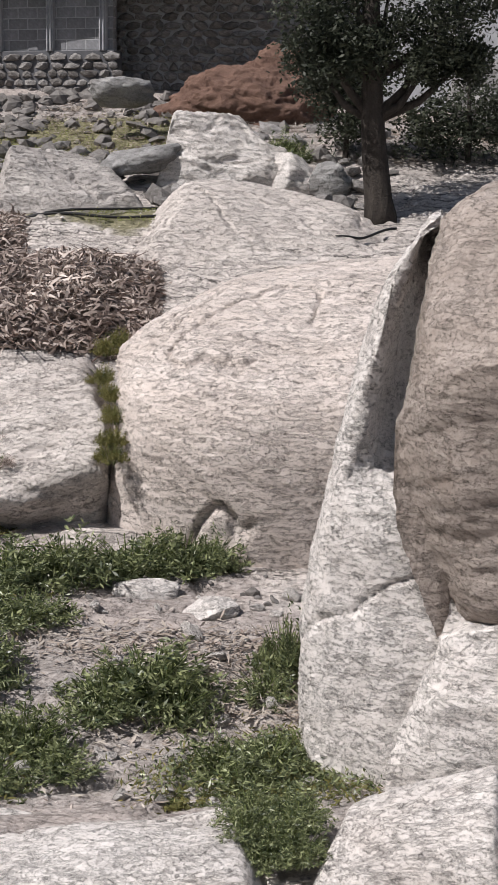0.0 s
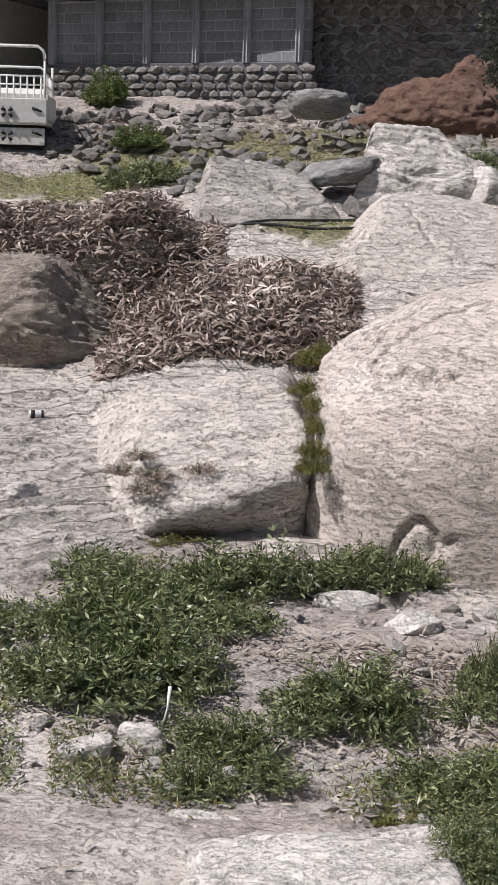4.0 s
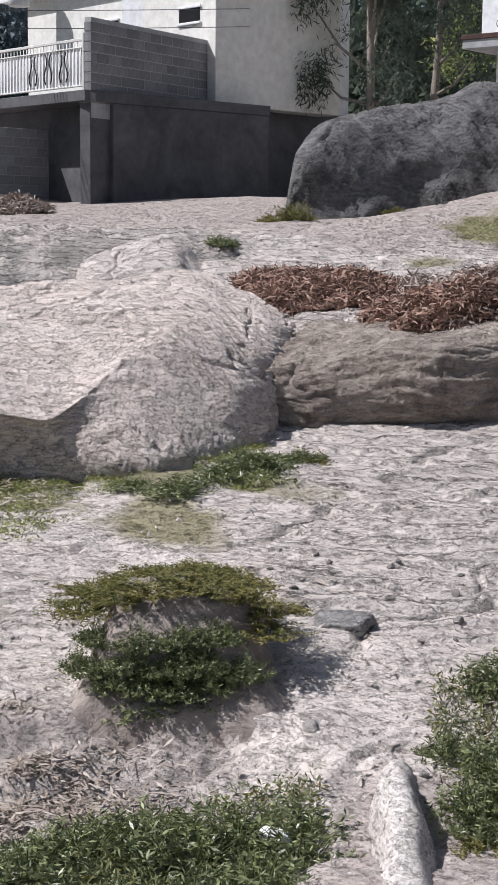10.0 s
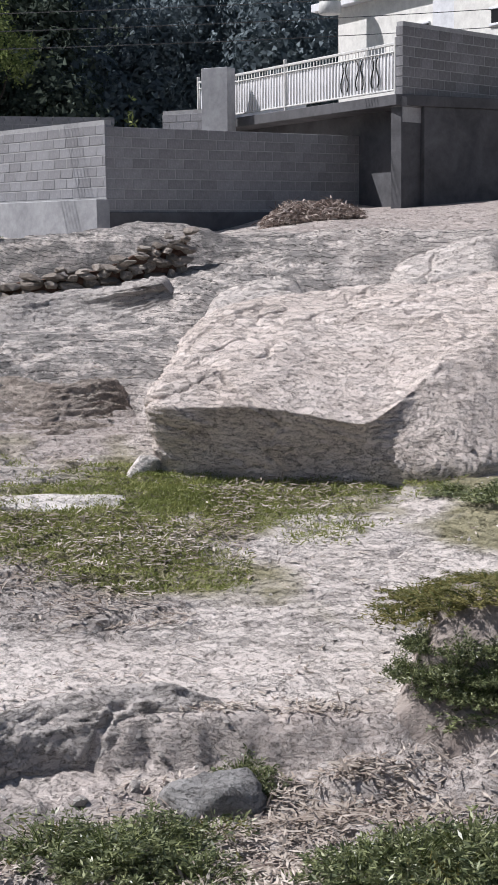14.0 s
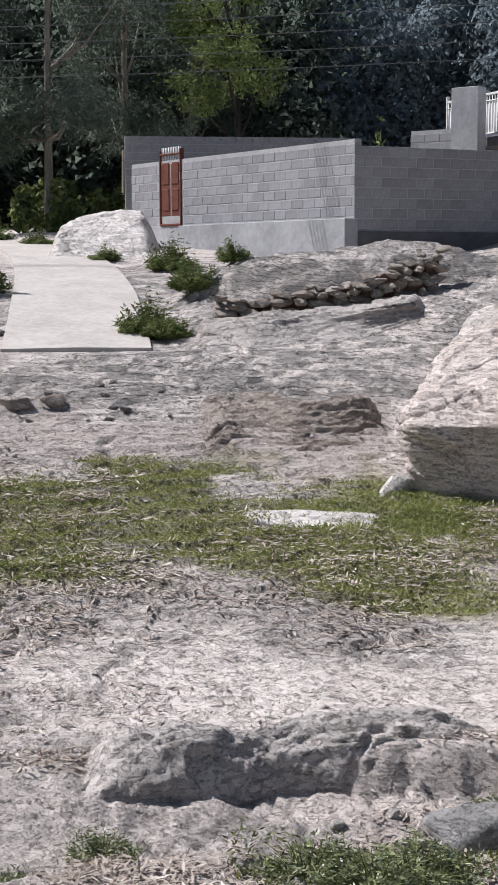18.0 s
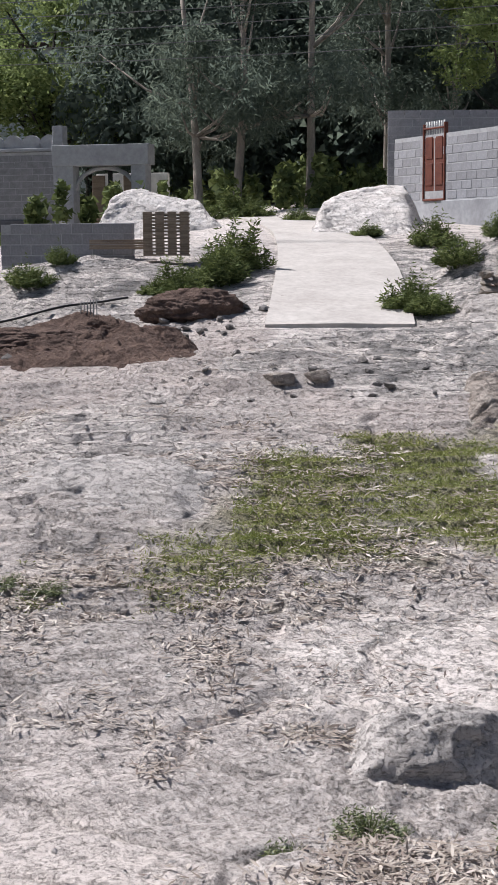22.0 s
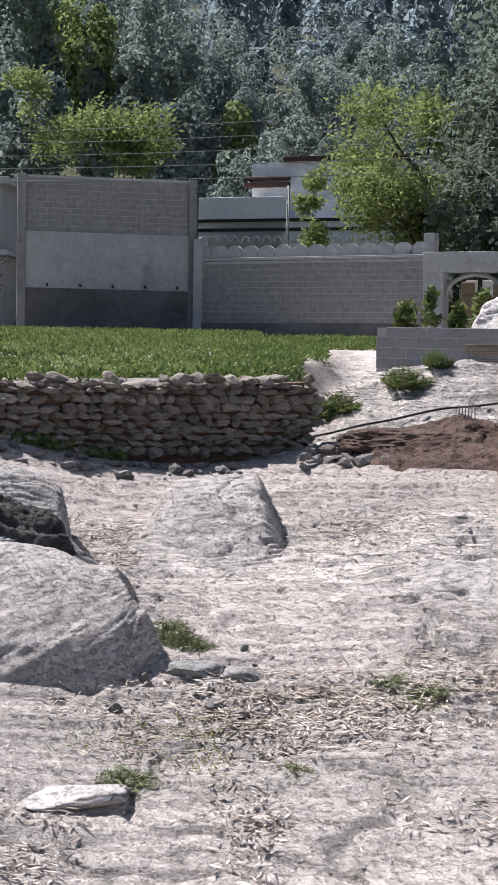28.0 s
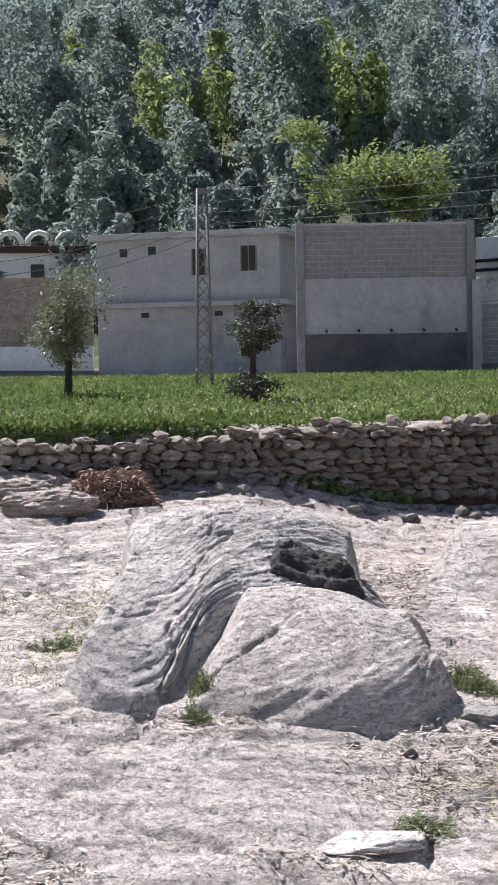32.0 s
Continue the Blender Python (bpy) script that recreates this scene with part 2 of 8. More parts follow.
BARK = surface("bark", (0.085, 0.072, 0.062), (0.035, 0.03, 0.026), None, 5.0, 0.95, 1.0, 0.03, 0.5, (1, 1, 0.25))
BARK_PALE = surface("pale_bark", (0.38, 0.34, 0.29), (0.20, 0.17, 0.145), None, 4.0, 0.9, 0.6, 0.02, 0.5, (1, 1, 0.25))
WOOD = surface("grey_wood", (0.36, 0.29, 0.22), (0.22, 0.17, 0.13), None, 4.0, 0.9, 0.6, 0.006, 0.5, (0.2, 3, 3), vary=0.4)
TWIG = surface("twig", (0.17, 0.11, 0.085), (0.08, 0.055, 0.045), None, 6.0, 0.9, 0.5, 0.004)
PIPE = surface("black_hose", (0.03, 0.03, 0.03), (0.018, 0.018, 0.018), None, 6.0, 0.5, 0.1, 0.002)
GLASS_DARK = surface("dark_opening", (0.02, 0.02, 0.022), (0.012, 0.012, 0.014), None, 2.0, 0.35, 0.05, 0.002, spec=0.5)
ROOF_BROWN = surface("brown_fascia", (0.10, 0.055, 0.045), (0.06, 0.035, 0.03), None, 3.0, 0.7, 0.2, 0.004)
HERB = leafy("herb_leaf", (0.38, 0.41, 0.20), (0.04, 0.06, 0.025), 0.5, 0.4, patchy=2.2, deep=0.35)
HERB_DRY = leafy("dry_herb", (0.30, 0.26, 0.09), (0.12, 0.12, 0.04))
GRASS = leafy("grass_blade", (0.42, 0.42, 0.16), (0.19, 0.22, 0.065), patchy=2.5)
CROP = leafy("crop_leaf", (0.27, 0.33, 0.12), (0.08, 0.125, 0.035), 0.1, 0.8)
TREE_DARK = leafy("dark_leaf", (0.085, 0.095, 0.06), (0.022, 0.028, 0.018))
TREE_GREEN = leafy("fresh_leaf", (0.40, 0.46, 0.18), (0.16, 0.21, 0.08), 0.1, 0.7, through_light=0.4)
TREE_EUC = leafy("eucalyptus_leaf", (0.165, 0.195, 0.145), (0.11, 0.14, 0.115), 0.03, 0.85, 0.65, 0.3)
# leaves far off: distance haze is put into the colour, paler and bluer
TREE_FAR = leafy("hazed_hill_leaf", (0.26, 0.305, 0.23), (0.20, 0.25, 0.24), 0.02, 0.9, 0.55, 0.13)
TREE_HAZY = leafy("hazy_blue_leaf", (0.25, 0.30, 0.315), (0.22, 0.27, 0.30), 0.02, 0.9, 0.6, 0.1)
OLIVE = leafy("olive_leaf", (0.28, 0.30, 0.19), (0.08, 0.10, 0.06))
SHRUB = leafy("shrub_leaf", (0.26, 0.30, 0.11), (0.07, 0.095, 0.035), 0.1, 0.7)
BRUSH_RED = leafy("dead_red_leaf", (0.50, 0.33, 0.26), (0.20, 0.125, 0.095), through_light=0.15)
BRUSH_GREY = leafy("dead_grey_leaf", (0.74, 0.64, 0.57), (0.17, 0.125, 0.105), through_light=0.12)
LITTER = leafy("fallen_leaf", (0.72, 0.65, 0.57), (0.26, 0.21, 0.17), through_light=0.1)


# ---- building tools ----

# ---- survey stations along the walk: azimuth, turn, x, y, z, tilt ----
STATIONS = np.array([
    (-40, 0.30, -0.002, 0.001, 0.001, -0.69),
    (2, 0.30, -0.003, 0.002, 0.000, -0.69),
    (6.3, 0.15, -0.036, -0.006, 0.006, -0.71),
    (10.5, -0.37, -0.410, -0.041, 0.006, -0.70),
    (15.2, -0.50, -0.481, -0.057, 0.009, -0.69),
    (20, -0.59, -0.528, -0.094, 0.017, -0.68),
    (27.5, -0.95, -0.698, -0.162, 0.044, -0.71),
    (35, -1.30, -0.781, -0.215, 0.049, -0.73),
    (43, -1.58, -0.946, -0.268, 0.035, -0.74),
    (51.3, -1.83, -1.303, -0.257, -0.072, -0.24),
    (54.5, -2.04, -1.460, -0.326, -0.099, -0.17),
    (61.4, -2.01, -1.461, -0.301, -0.084, -0.20),
    (68.2, -2.14, -1.509, -0.353, -0.076, -0.23),
    (74, -2.70, -1.634, -0.663, -0.139, -0.15),
    (77, -2.74, -1.651, -0.666, -0.141, -0.15),
    (81, -2.27, -1.675, -0.692, -0.142, -0.04),
    (85, -1.02, -1.654, -0.734, -0.139, 0.80),
    (110, -1.02, -1.654, -0.734, -0.139, 0.80),
    (180, -1.02, -1.654, -0.734, -0.139, 0.80),
    (320, 0.30, -0.002, 0.001, 0.001, -0.69),
])


def station(az, n):
    return np.interp((np.asarray(az, float) + 40) % 360 - 40, STATIONS[:, 0], STATIONS[:, n])


def station_xy(az, d):
    """Places by azimuth and distance from the station that faces them."""
    a = np.radians(az + station(az, 1))
    return station(az, 2) - d * np.sin(a), station(az, 3) + d * np.cos(a)


def station_of(x, y):
    """Azimuth and distance of places, from the station that faces them."""
    az = np.degrees(np.arctan2(-x, y))
    for _ in range(6):
        dx, dy = x - station(az, 2), y - station(az, 3)
        az = (np.degrees(np.arctan2(-dx, dy)) - station(az, 1) + 40) % 360 - 40
    return az, np.hypot(dx, dy)


def lift(az, d):
    return station(az, 4) + np.minimum(d, 60) * np.tan(np.radians(station(az, 5)))


def P(az, d, z=0.0):
    """A place by azimuth (degrees, turning left from +y), distance and height."""
    x, y = station_xy(az, d)
    return Vector((float(x), float(y), z + float(lift(az, d))))


def part(name, bm, material, parent=None, label="", at=None):
    """Links a bmesh (or a mesh) as one object under a thing or a part."""
    if isinstance(bm, bmesh.types.BMesh):
        me = bpy.data.meshes.new(name)
        bm.normal_update()
        bm.to_mesh(me)
        bm.free()
        me.materials.append(material)
    else:
        me = bm
    ob = new(name, me)
    if parent is not None:
        ob.parent = parent
    if at is not None:
        ob.matrix_basis = at
    if label:
        ob["label"] = label
    return ob


def thing(name, m, label, category, group="", kind=""):
    e = new(name)
    e.matrix_basis = m
    return tagged(e, label, category, group, kind)


def soup(name, verts, faces, material, smooth=False):
    """A mesh from arrays: verts (n, 3), faces (m, 3 or 4)."""
    verts, faces = np.asarray(verts, np.float32), np.asarray(faces, np.int32)
    me = bpy.data.meshes.new(name)
    k = faces.shape[1]
    me.vertices.add(len(verts))
    me.vertices.foreach_set("co", verts.ravel())
    me.loops.add(faces.size)
    me.loops.foreach_set("vertex_index", faces.ravel())
    me.polygons.add(len(faces))
    me.polygons.foreach_set("loop_start", np.arange(0, faces.size, k, dtype=np.int32))
    me.polygons.foreach_set("use_smooth", np.full(len(faces), smooth))
    me.update(calc_edges=True)
    me.materials.append(material)
    return me


def lattice_noise(x, y, seed):
    xi, yi = np.floor(x).astype(np.int64), np.floor(y).astype(np.int64)
    fx, fy = x - xi, y - yi
    fx, fy = fx * fx * (3 - 2 * fx), fy * fy * (3 - 2 * fy)

    def h(a, b):
        n = (a * 374761393 + b * 668265263 + seed * 1442695041) & 0x7FFFFFFF
        n = ((n ^ (n >> 13)) * 1274126177) & 0x7FFFFFFF
        return ((n ^ (n >> 16)) & 0xFFFF) / 65535.0

    return (h(xi, yi) * (1 - fx) + h(xi + 1, yi) * fx) * (1 - fy) + (h(xi, yi + 1) * (1 - fx) + h(xi + 1, yi + 1) * fx) * fy


def fbm(x, y, seed, octaves=5, gain=0.5):
    out, amp, total = 0.0, 1.0, 0.0
    for o in range(octaves):
        out = out + amp * (lattice_noise(x * 2**o + 17.3 * o, y * 2**o - 9.1 * o, seed + o) - 0.5)
        total, amp = total + amp, amp * gain
    return out / total


def box(bm, x0, y0, z0, x1, y1, z1, bevel=0.0):
    geo = bmesh.ops.create_cube(bm, size=1.0, matrix=Matrix.Translation(((x0 + x1) / 2, (y0 + y1) / 2, (z0 + z1) / 2)) @ Matrix.Diagonal((x1 - x0, y1 - y0, z1 - z0, 1)))
    if bevel:
        edges = list({e for v in geo["verts"] for e in v.link_edges})
        bmesh.ops.bevel(bm, geom=edges, offset=bevel, segments=1, affect="EDGES")
    return bm


def boxes(*dims, bevel=0.0):
    bm = bmesh.new()
    for d in dims:
        box(bm, *d, bevel=bevel)
    return bm


def tube(bm, points, radii, sides=8, cap=True):
    """A tapered tube through points."""
    rings, pts = [], [Vector(p) for p in points]
    for n, p in enumerate(pts):
        way = (pts[min(n + 1, len(pts) - 1)] - pts[max(n - 1, 0)]).normalized()
        u = way.orthogonal().normalized() if n == 0 else (side - way * side.dot(way)).normalized()
        side, v = u, way.cross(u)
        r = radii[n] if hasattr(radii, "__len__") else radii
        rings.append([bm.verts.new(p + (u * math.cos(a) + v * math.sin(a)) * r) for a in (2 * math.pi * k / sides for k in range(sides))])
    for a, b in zip(rings, rings[1:]):
        for k in range(sides):
            f = bm.faces.new((a[k], a[(k + 1) % sides], b[(k + 1) % sides], b[k]))
            f.smooth = True
    if cap:
        bm.faces.new(rings[0][::-1]), bm.faces.new(rings[-1])
    return bm


def boulder(size, seed, rough=0.16, cuts=0, square=2.6, level=5, fine=0.035):
    """A rock: a superellipsoid with lumps, optional flat breaks and fine relief."""
    rnd = random.Random(seed)
    bm = bmesh.new()
    bmesh.ops.create_icosphere(bm, subdivisions=level, radius=1.0)
    planes = [(Vector((rnd.uniform(-1, 1), rnd.uniform(-1, 1), rnd.uniform(-0.3, 0.9))).normalized(), rnd.uniform(0.62, 0.85)) for _ in range(cuts)]
    off = Vector((seed * 3.7, seed * 1.3, seed * 2.1))
    for v in bm.verts:
        n = v.co.normalized()
        k = (abs(n.x) ** square + abs(n.y) ** square + abs(n.z) ** square) ** (-1 / square)
        p = n * k
        p *= 1 + rough * noise.fractal(n * 1.3 + off, 1.0, 2.0, 3)
        for q, far in planes:
            over = p.dot(q) - far
            if over > 0:
                p -= q * over * 0.92
        p *= 1 + fine * noise.fractal(n * 6 + off, 0.8, 2.1, 4)
        v.co = Vector((p.x * size[0], p.y * size[1], p.z * size[2]))
    for f in bm.faces:
        f.smooth = True
    return bm


def stone_meshes(name, material, count, seed, level=2, cuts=5, lump=0.3):
    """A few rough stones of unit size, to be shared by many objects."""
    out = []
    for n in range(count):
        bm = boulder((0.5, 0.5, 0.5), seed + n * 1.7, lump, cuts, 3.4, level, 0.08)
        for f in bm.faces:
            f.smooth = level > 2
        me = bpy.data.meshes.new(name)
        bm.to_mesh(me)
        bm.free()
        me.materials.append(material)
        out.append(me)
    return out


def leaves(centres, size, rng, slim=0.35, droop=0.0, up=0.3, rise=0.7):
    """Quads bent along their middle, one leaf at each centre: verts, faces."""
    n = len(centres)
    way = rng.normal(size=(n, 3))
    way[:, 2] = way[:, 2] * rise + up - droop
    way /= np.linalg.norm(way, axis=1)[:, None]
    side = np.cross(way, rng.normal(size=(n, 3)) * [1, 1, 1] + ([0, 0, 3] if rise < 0.3 else [0, 0, 0]))
    side /= np.linalg.norm(side, axis=1)[:, None] + 1e-9
    s = (size * rng.uniform(0.6, 1.4, n))[:, None]
    a = centres
    tip = a + way * s
    mid = a + way * s * 0.5
    verts = np.stack([a, mid + side * s * slim * 0.5, tip, mid - side * s * slim * 0.5], 1).reshape(-1, 3)
    return verts, np.arange(4 * n).reshape(n, 4)


def curled(centres, size, rng, wide=0.2, turns=1.6, rise=0.42):
    """Dead leaves: ribbons of four pieces that curl up along their length, one at each centre: verts, faces."""
    n = len(centres)
    way = rng.normal(size=(n, 3)) * [1, 1, rise]
    way /= np.linalg.norm(way, axis=1)[:, None]
    side = np.cross(way, rng.normal(size=(n, 3)))
    side /= np.linalg.norm(side, axis=1)[:, None] + 1e-9
    lift_way = np.cross(side, way)
    s, bow = (size * rng.uniform(0.6, 1.5, n))[:, None], (turns * rng.uniform(-1, 1, n))[:, None]
    at, rows = centres - way * s * 0.5, []
    for k, w in enumerate((0.25, 0.8, 1.0, 0.7, 0.1)):
        rows += [at + side * s * wide * w * 0.5, at - side * s * wide * w * 0.5]
        a = bow * (k - 1.5) / 2
        at = at + (way * np.cos(a) + lift_way * np.sin(a)) * s * 0.25
    quads = np.array([(2 * k, 2 * k + 1, 2 * k + 3, 2 * k + 2) for k in range(4)])
    return np.stack(rows, 1).reshape(-1, 3), (quads[None] + 10 * np.arange(n)[:, None, None]).reshape(-1, 4)


def ground_z(x, y):
    return float(height(np.array([float(x)]), np.array([float(y)]))[0])


def on_ground(az, d, sink=0.0):
    p = P(az, d)
    return Vector((p.x, p.y, ground_z(p.x, p.y) - sink))


# ---- the lie of the land ----
TABLE_D = [1.0, 3.0, 6.0, 8.5, 11.0, 13.0, 15.5, 18.0, 21.0, 25.0, 30.0, 40.0, 60.0]
TABLE_Z = {
    -40: [-1.7, -1.9, -3.2, -3.4, -3.1, -2.8, -2.0, -1.2, -0.6, 0.3, 1.2, 2.0, 3.0],
    0: [-1.7, -1.9, -3.4, -3.49, -3.1, -3.0, -1.8, -0.6, 0.3, 1.15, 2.0, 2.5, 3.0],
    9: [-1.7, -1.9, -3.4, -3.49, -3.1, -2.8, -1.7, -0.52, 0.22, 0.95, 2.2, 2.5, 3.0],
    18: [-1.7, -1.9, -3.3, -3.45, -3.0, -2.55, -2.05, -1.75, -0.25, 0.5, 2.0, 2.4, 3.0],
    28: [-1.7, -1.9, -3.3, -3.45, -2.9, -2.5, -2.05, -1.75, -0.2, 0.6, 1.0, 1.4, 2.5],
    38: [-1.7, -1.9, -3.3, -3.4, -2.95, -2.65, -2.2, -1.6, -0.6, 0.3, 1.0, 1.4, 2.0],
    48: [-1.7, -1.9, -3.3, -3.4, -2.95, -2.6, -2.05, -1.45, -0.8, -0.3, 0.2, 1.0, 2.0],
    58: [-1.7, -1.9, -3.3, -3.4, -2.95, -2.6, -2.1, -1.6, -1.08, -0.4, 0.2, 0.9, 2.0],
    68: [-1.7, -1.9, -3.3, -3.4, -2.95, -2.6, -2.1, -1.65, -1.2, -0.45, 0.0, 0.5, 0.9],
    78: [-1.7, -1.9, -3.3, -3.45, -3.0, -2.6, -2.15, -1.85, -1.5, -1.4, -1.3, -1.2, -1.2],
    130: [-1.7, -1.9, -3.3, -3.45, -3.0, -2.6, -2.15, -1.85, -1.6, -1.4, -1.3, -1.2, -1.2],
    180: [-1.7, -1.9, -3.2, -3.6, -3.8, -4.0, -4.2, -4.4, -4.6, -5.0, -5.0, -5.0, -5.0],
    320: [-1.7, -1.9, -3.2, -3.4, -3.1, -2.8, -2.0, -1.2, -0.6, 0.3, 1.2, 2.0, 3.0],
}
AZ_KEYS = np.array(sorted(TABLE_Z), float)
Z_ROWS = np.array([TABLE_Z[k] for k in sorted(TABLE_Z)])


def smooth(a, b, v):
    t = np.clip((v - a) / (b - a), 0, 1)
    return t * t * (3 - 2 * t)


def road_line(d):
    t = np.clip((d - 20.8) / 17.5, 0, 1)
    return 57.8 + 3.1 * t**2.4, np.interp(d, [20.8, 25, 31, 37, 40], [-1.07, -0.36, 0.32, 0.74, 0.85])


def layers(x, y, z, tall, wander, seed):
    """Which sheet of the granite a place lies in, and how plainly the sheets show."""
    shown = smooth(-0.06, 0.10, fbm(x * 0.28, y * 0.28, seed + 2, 3) + 0.15)
    return z / tall + wander * fbm(x * 0.55, y * 0.55, seed, 4), shown


SHEETS = ((0.085, 3.0, 61), (0.04, 5.0, 65))


def height(x, y, bare=False):
    az, d = station_of(x, y)
    w = fbm(x * 0.35, y * 0.35, 5, 3) * 1.2
    ld = np.log(np.clip(d + w * smooth(9, 14, d), 1.0, 60))
    col = np.interp(ld, np.log(TABLE_D), np.arange(len(TABLE_D)))
    row = np.interp(az, AZ_KEYS, np.arange(len(AZ_KEYS)))
    c0, r0 = np.minimum(col.astype(int), len(TABLE_D) - 2), np.minimum(row.astype(int), len(AZ_KEYS) - 2)
    fc, fr = col - c0, row - r0
    fr = fr * fr * (3 - 2 * fr)
    z = (Z_ROWS[r0, c0] * (1 - fc) + Z_ROWS[r0, c0 + 1] * fc) * (1 - fr) + (Z_ROWS[r0 + 1, c0] * (1 - fc) + Z_ROWS[r0 + 1, c0 + 1] * fc) * fr
    # the rock ledge, the terrace of the field, and the wooded hill
    edge = 17.6 + w * 0.2
    z = z + (1.02 - 0.42 * smooth(20, 25, az)) * smooth(edge - 0.15, edge + 0.12, d) * smooth(11.0, 13.5, az) * (1 - smooth(29.5, 31.5, az)) * (1 - smooth(17.8, 20.5, d))
    wall = np.interp(az, [73, 78, 83, 88, 92], [21.95, 21.2, 20.8, 20.45, 20.4])
    border = np.maximum(75.0 - 0.36 * (d - 22), 69.0)
    field = smooth(border - 0.8, border + 0.6, az) * (1 - smooth(118, 130, az)) * smooth(wall + 0.1, wall + 0.5, d)
    z = z * (1 - field) + field * (-0.64 + 0.036 * (np.clip(d, 20, 46) - 22) + 0.05 * fbm(x * 0.5, y * 0.5, 17, 3) + 0.6 * smooth(48, 62, d) - lift(az, d))
    foot = 52 + 24 * smooth(63, 66, az) * (1 - smooth(77.5, 80, az))
    hill = smooth(foot, foot + 23, d) * (d - foot) * 0.30 * (1 - 0.75 * smooth(118, 160, az) * (1 - smooth(300, 330, az)))
    z = z + hill * (0.45 + 0.55 * smooth(26, 55, az))
    # relief: sheets, humps, fine steps
    near = smooth(3.0, 7.0, d)
    rock = 1 - field
    z = z + near * rock * (0.13 * fbm(x * 0.4, y * 0.4, 11, 2) + 0.30 * fbm(x * 0.22, y * 0.22, 3, 2) * smooth(12, 16, d))
    # worn ridges along the slope
    z = z + near * rock * (0.10 + 0.07 * smooth(16, 18, d)) * fbm(az * 0.16 + 0.4 * d, d * 4.0 + 0.10 * az, 13, 5, 0.66) * (1 - smooth(40, 50, d))
    u, v = x * 0.82 + y * 0.57, -x * 0.57 + y * 0.82
    z = z - near * rock * 0.06 * smooth(0.035, 0.0, np.abs(fbm(u * 0.5, v * 1.1, 51, 3))) * (1 - smooth(24, 30, d))
    lip = 9.75 + 0.9 * fbm(x * 0.7, y * 0.7, 81, 3) + 0.25 * fbm(x * 2.6, y * 2.6, 83, 3)
    z = z - 0.16 * (1 - smooth(lip - 0.2, lip + 0.05, d)) * smooth(26, 30, az) * (1 - smooth(49, 55, az)) * near
    # scarps cut back under the lip of the bank
    torn = smooth(-0.02, 0.10, fbm(x * 0.55, y * 0.55, 87, 3)) * smooth(27, 30, az) * (1 - smooth(50, 55, az))
    brink = lip - 0.15 + 0.35 * fbm(x * 1.7, y * 1.7, 89, 3)
    z = z - near * torn * 0.13 * (1 - smooth(brink - 0.10, brink + 0.04, d)) * smooth(brink - 1.5, brink - 0.4, d)
    # the eroded bank in front
    gully = fbm(x * 1.1, y * 1.1, 41, 4)
    below = 1 - smooth(lip - 0.05, lip + 0.15, d)
    z = z + (0.16 * gully + 0.20 * fbm(x * 4, y * 4, 43, 5, 0.65)) * smooth(7.0, 8.5, d) * below * smooth(22, 30, az) * (1 - smooth(57, 62, az))
    for a, dd, across, deep, h in HUMPS:
        p, b = P(a, dd), radians(a + float(station(a, 1)))
        dx, dy = x - p.x, y - p.y
        q = ((dx * math.cos(b) + dy * math.sin(b)) / across) ** 2 + ((dy * math.cos(b) - dx * math.sin(b)) / deep) ** 2
        z = z + h * np.exp(-q * q) * (1 + (0.3 * fbm(x * 1.1 + a, y * 1.1, 71, 2) if h > 0.3 else 0.0))
    if bare:
        return z
    # granite sheets that peel off in thin, sharp-edged steps down the slope
    for tall, wander, seed in SHEETS:
        q, shown = layers(x, y, z, tall, wander, seed)
        part_of = q - np.floor(q)
        amount = shown * smooth(10.6, 11.6, d) * (1 - smooth(24, 30, d))
        z = z + near * rock * tall * amount * (0.4 * part_of + 0.6 * smooth(0.84, 1.0, part_of) - part_of)
    # the bed of the road
    mid_az, zr = road_line(d)
    bed = (1 - smooth(1.1, 2.1, np.abs(az - mid_az) * d / 57.3)) * smooth(19.6, 20.8, d) * (1 - smooth(38.5, 41, d))
    z = z * (1 - bed) + bed * (zr - 0.05)
    return z + lift(az, d)


HUMPS = [
    # azimuth, distance, half width, half depth, height
    (67.5, 16.0, 1.1, 0.9, 0.25), 
    (48.0, 24.6, 2.4, 1.3, 0.75), (41.5, 22.0, 2.2, 1.3, 0.35), (35.5, 22.5, 2.0, 1.2, 0.35), 
    (69.5, 25.8, 1.6, 1.0, 0.25), (66.0, 25.0, 1.4, 1.1, 0.22), (62.0, 18.2, 1.6, 0.8, 0.2), (72.5, 18.0, 1.4, 0.8, 0.2),
]

azs = np.concatenate([np.arange(-13, 100, 0.15), np.arange(100, 347, 3.0)])
ds = np.concatenate([[0.4, 1.0, 2.0, 3.0, 4.0, 5.0], 6.0 * (30 / 6.0) ** np.linspace(0, 1, 400), 30 * (900 / 30) ** np.linspace(0.02, 1, 70)])
gd, ga = np.meshgrid(ds, np.radians(azs), indexing="ij")
gx, gy = station_xy(np.degrees(ga), gd)
gz = height(gx, gy)
# close the ground under the walk itself
mx, my, mz = gx[0].mean(), gy[0].mean(), gz[0].mean()
gx, gy, gz = np.vstack([mx + (gx[:1] - mx) * 0.01, gx]), np.vstack([my + (gy[:1] - my) * 0.01, gy]), np.vstack([np.full_like(gz[:1], mz), gz])
gd, ga = np.vstack([gd[:1] * 0.5, gd]), np.vstack([ga[:1], ga])
na, nd = len(azs), len(ds) + 1
idx = np.arange(nd * na).reshape(nd, na)
nxt = np.roll(idx, -1, axis=1)
quads = np.stack([idx[:-1], nxt[:-1], nxt[1:], idx[1:]], -1).reshape(-1, 4)[:, ::-1]
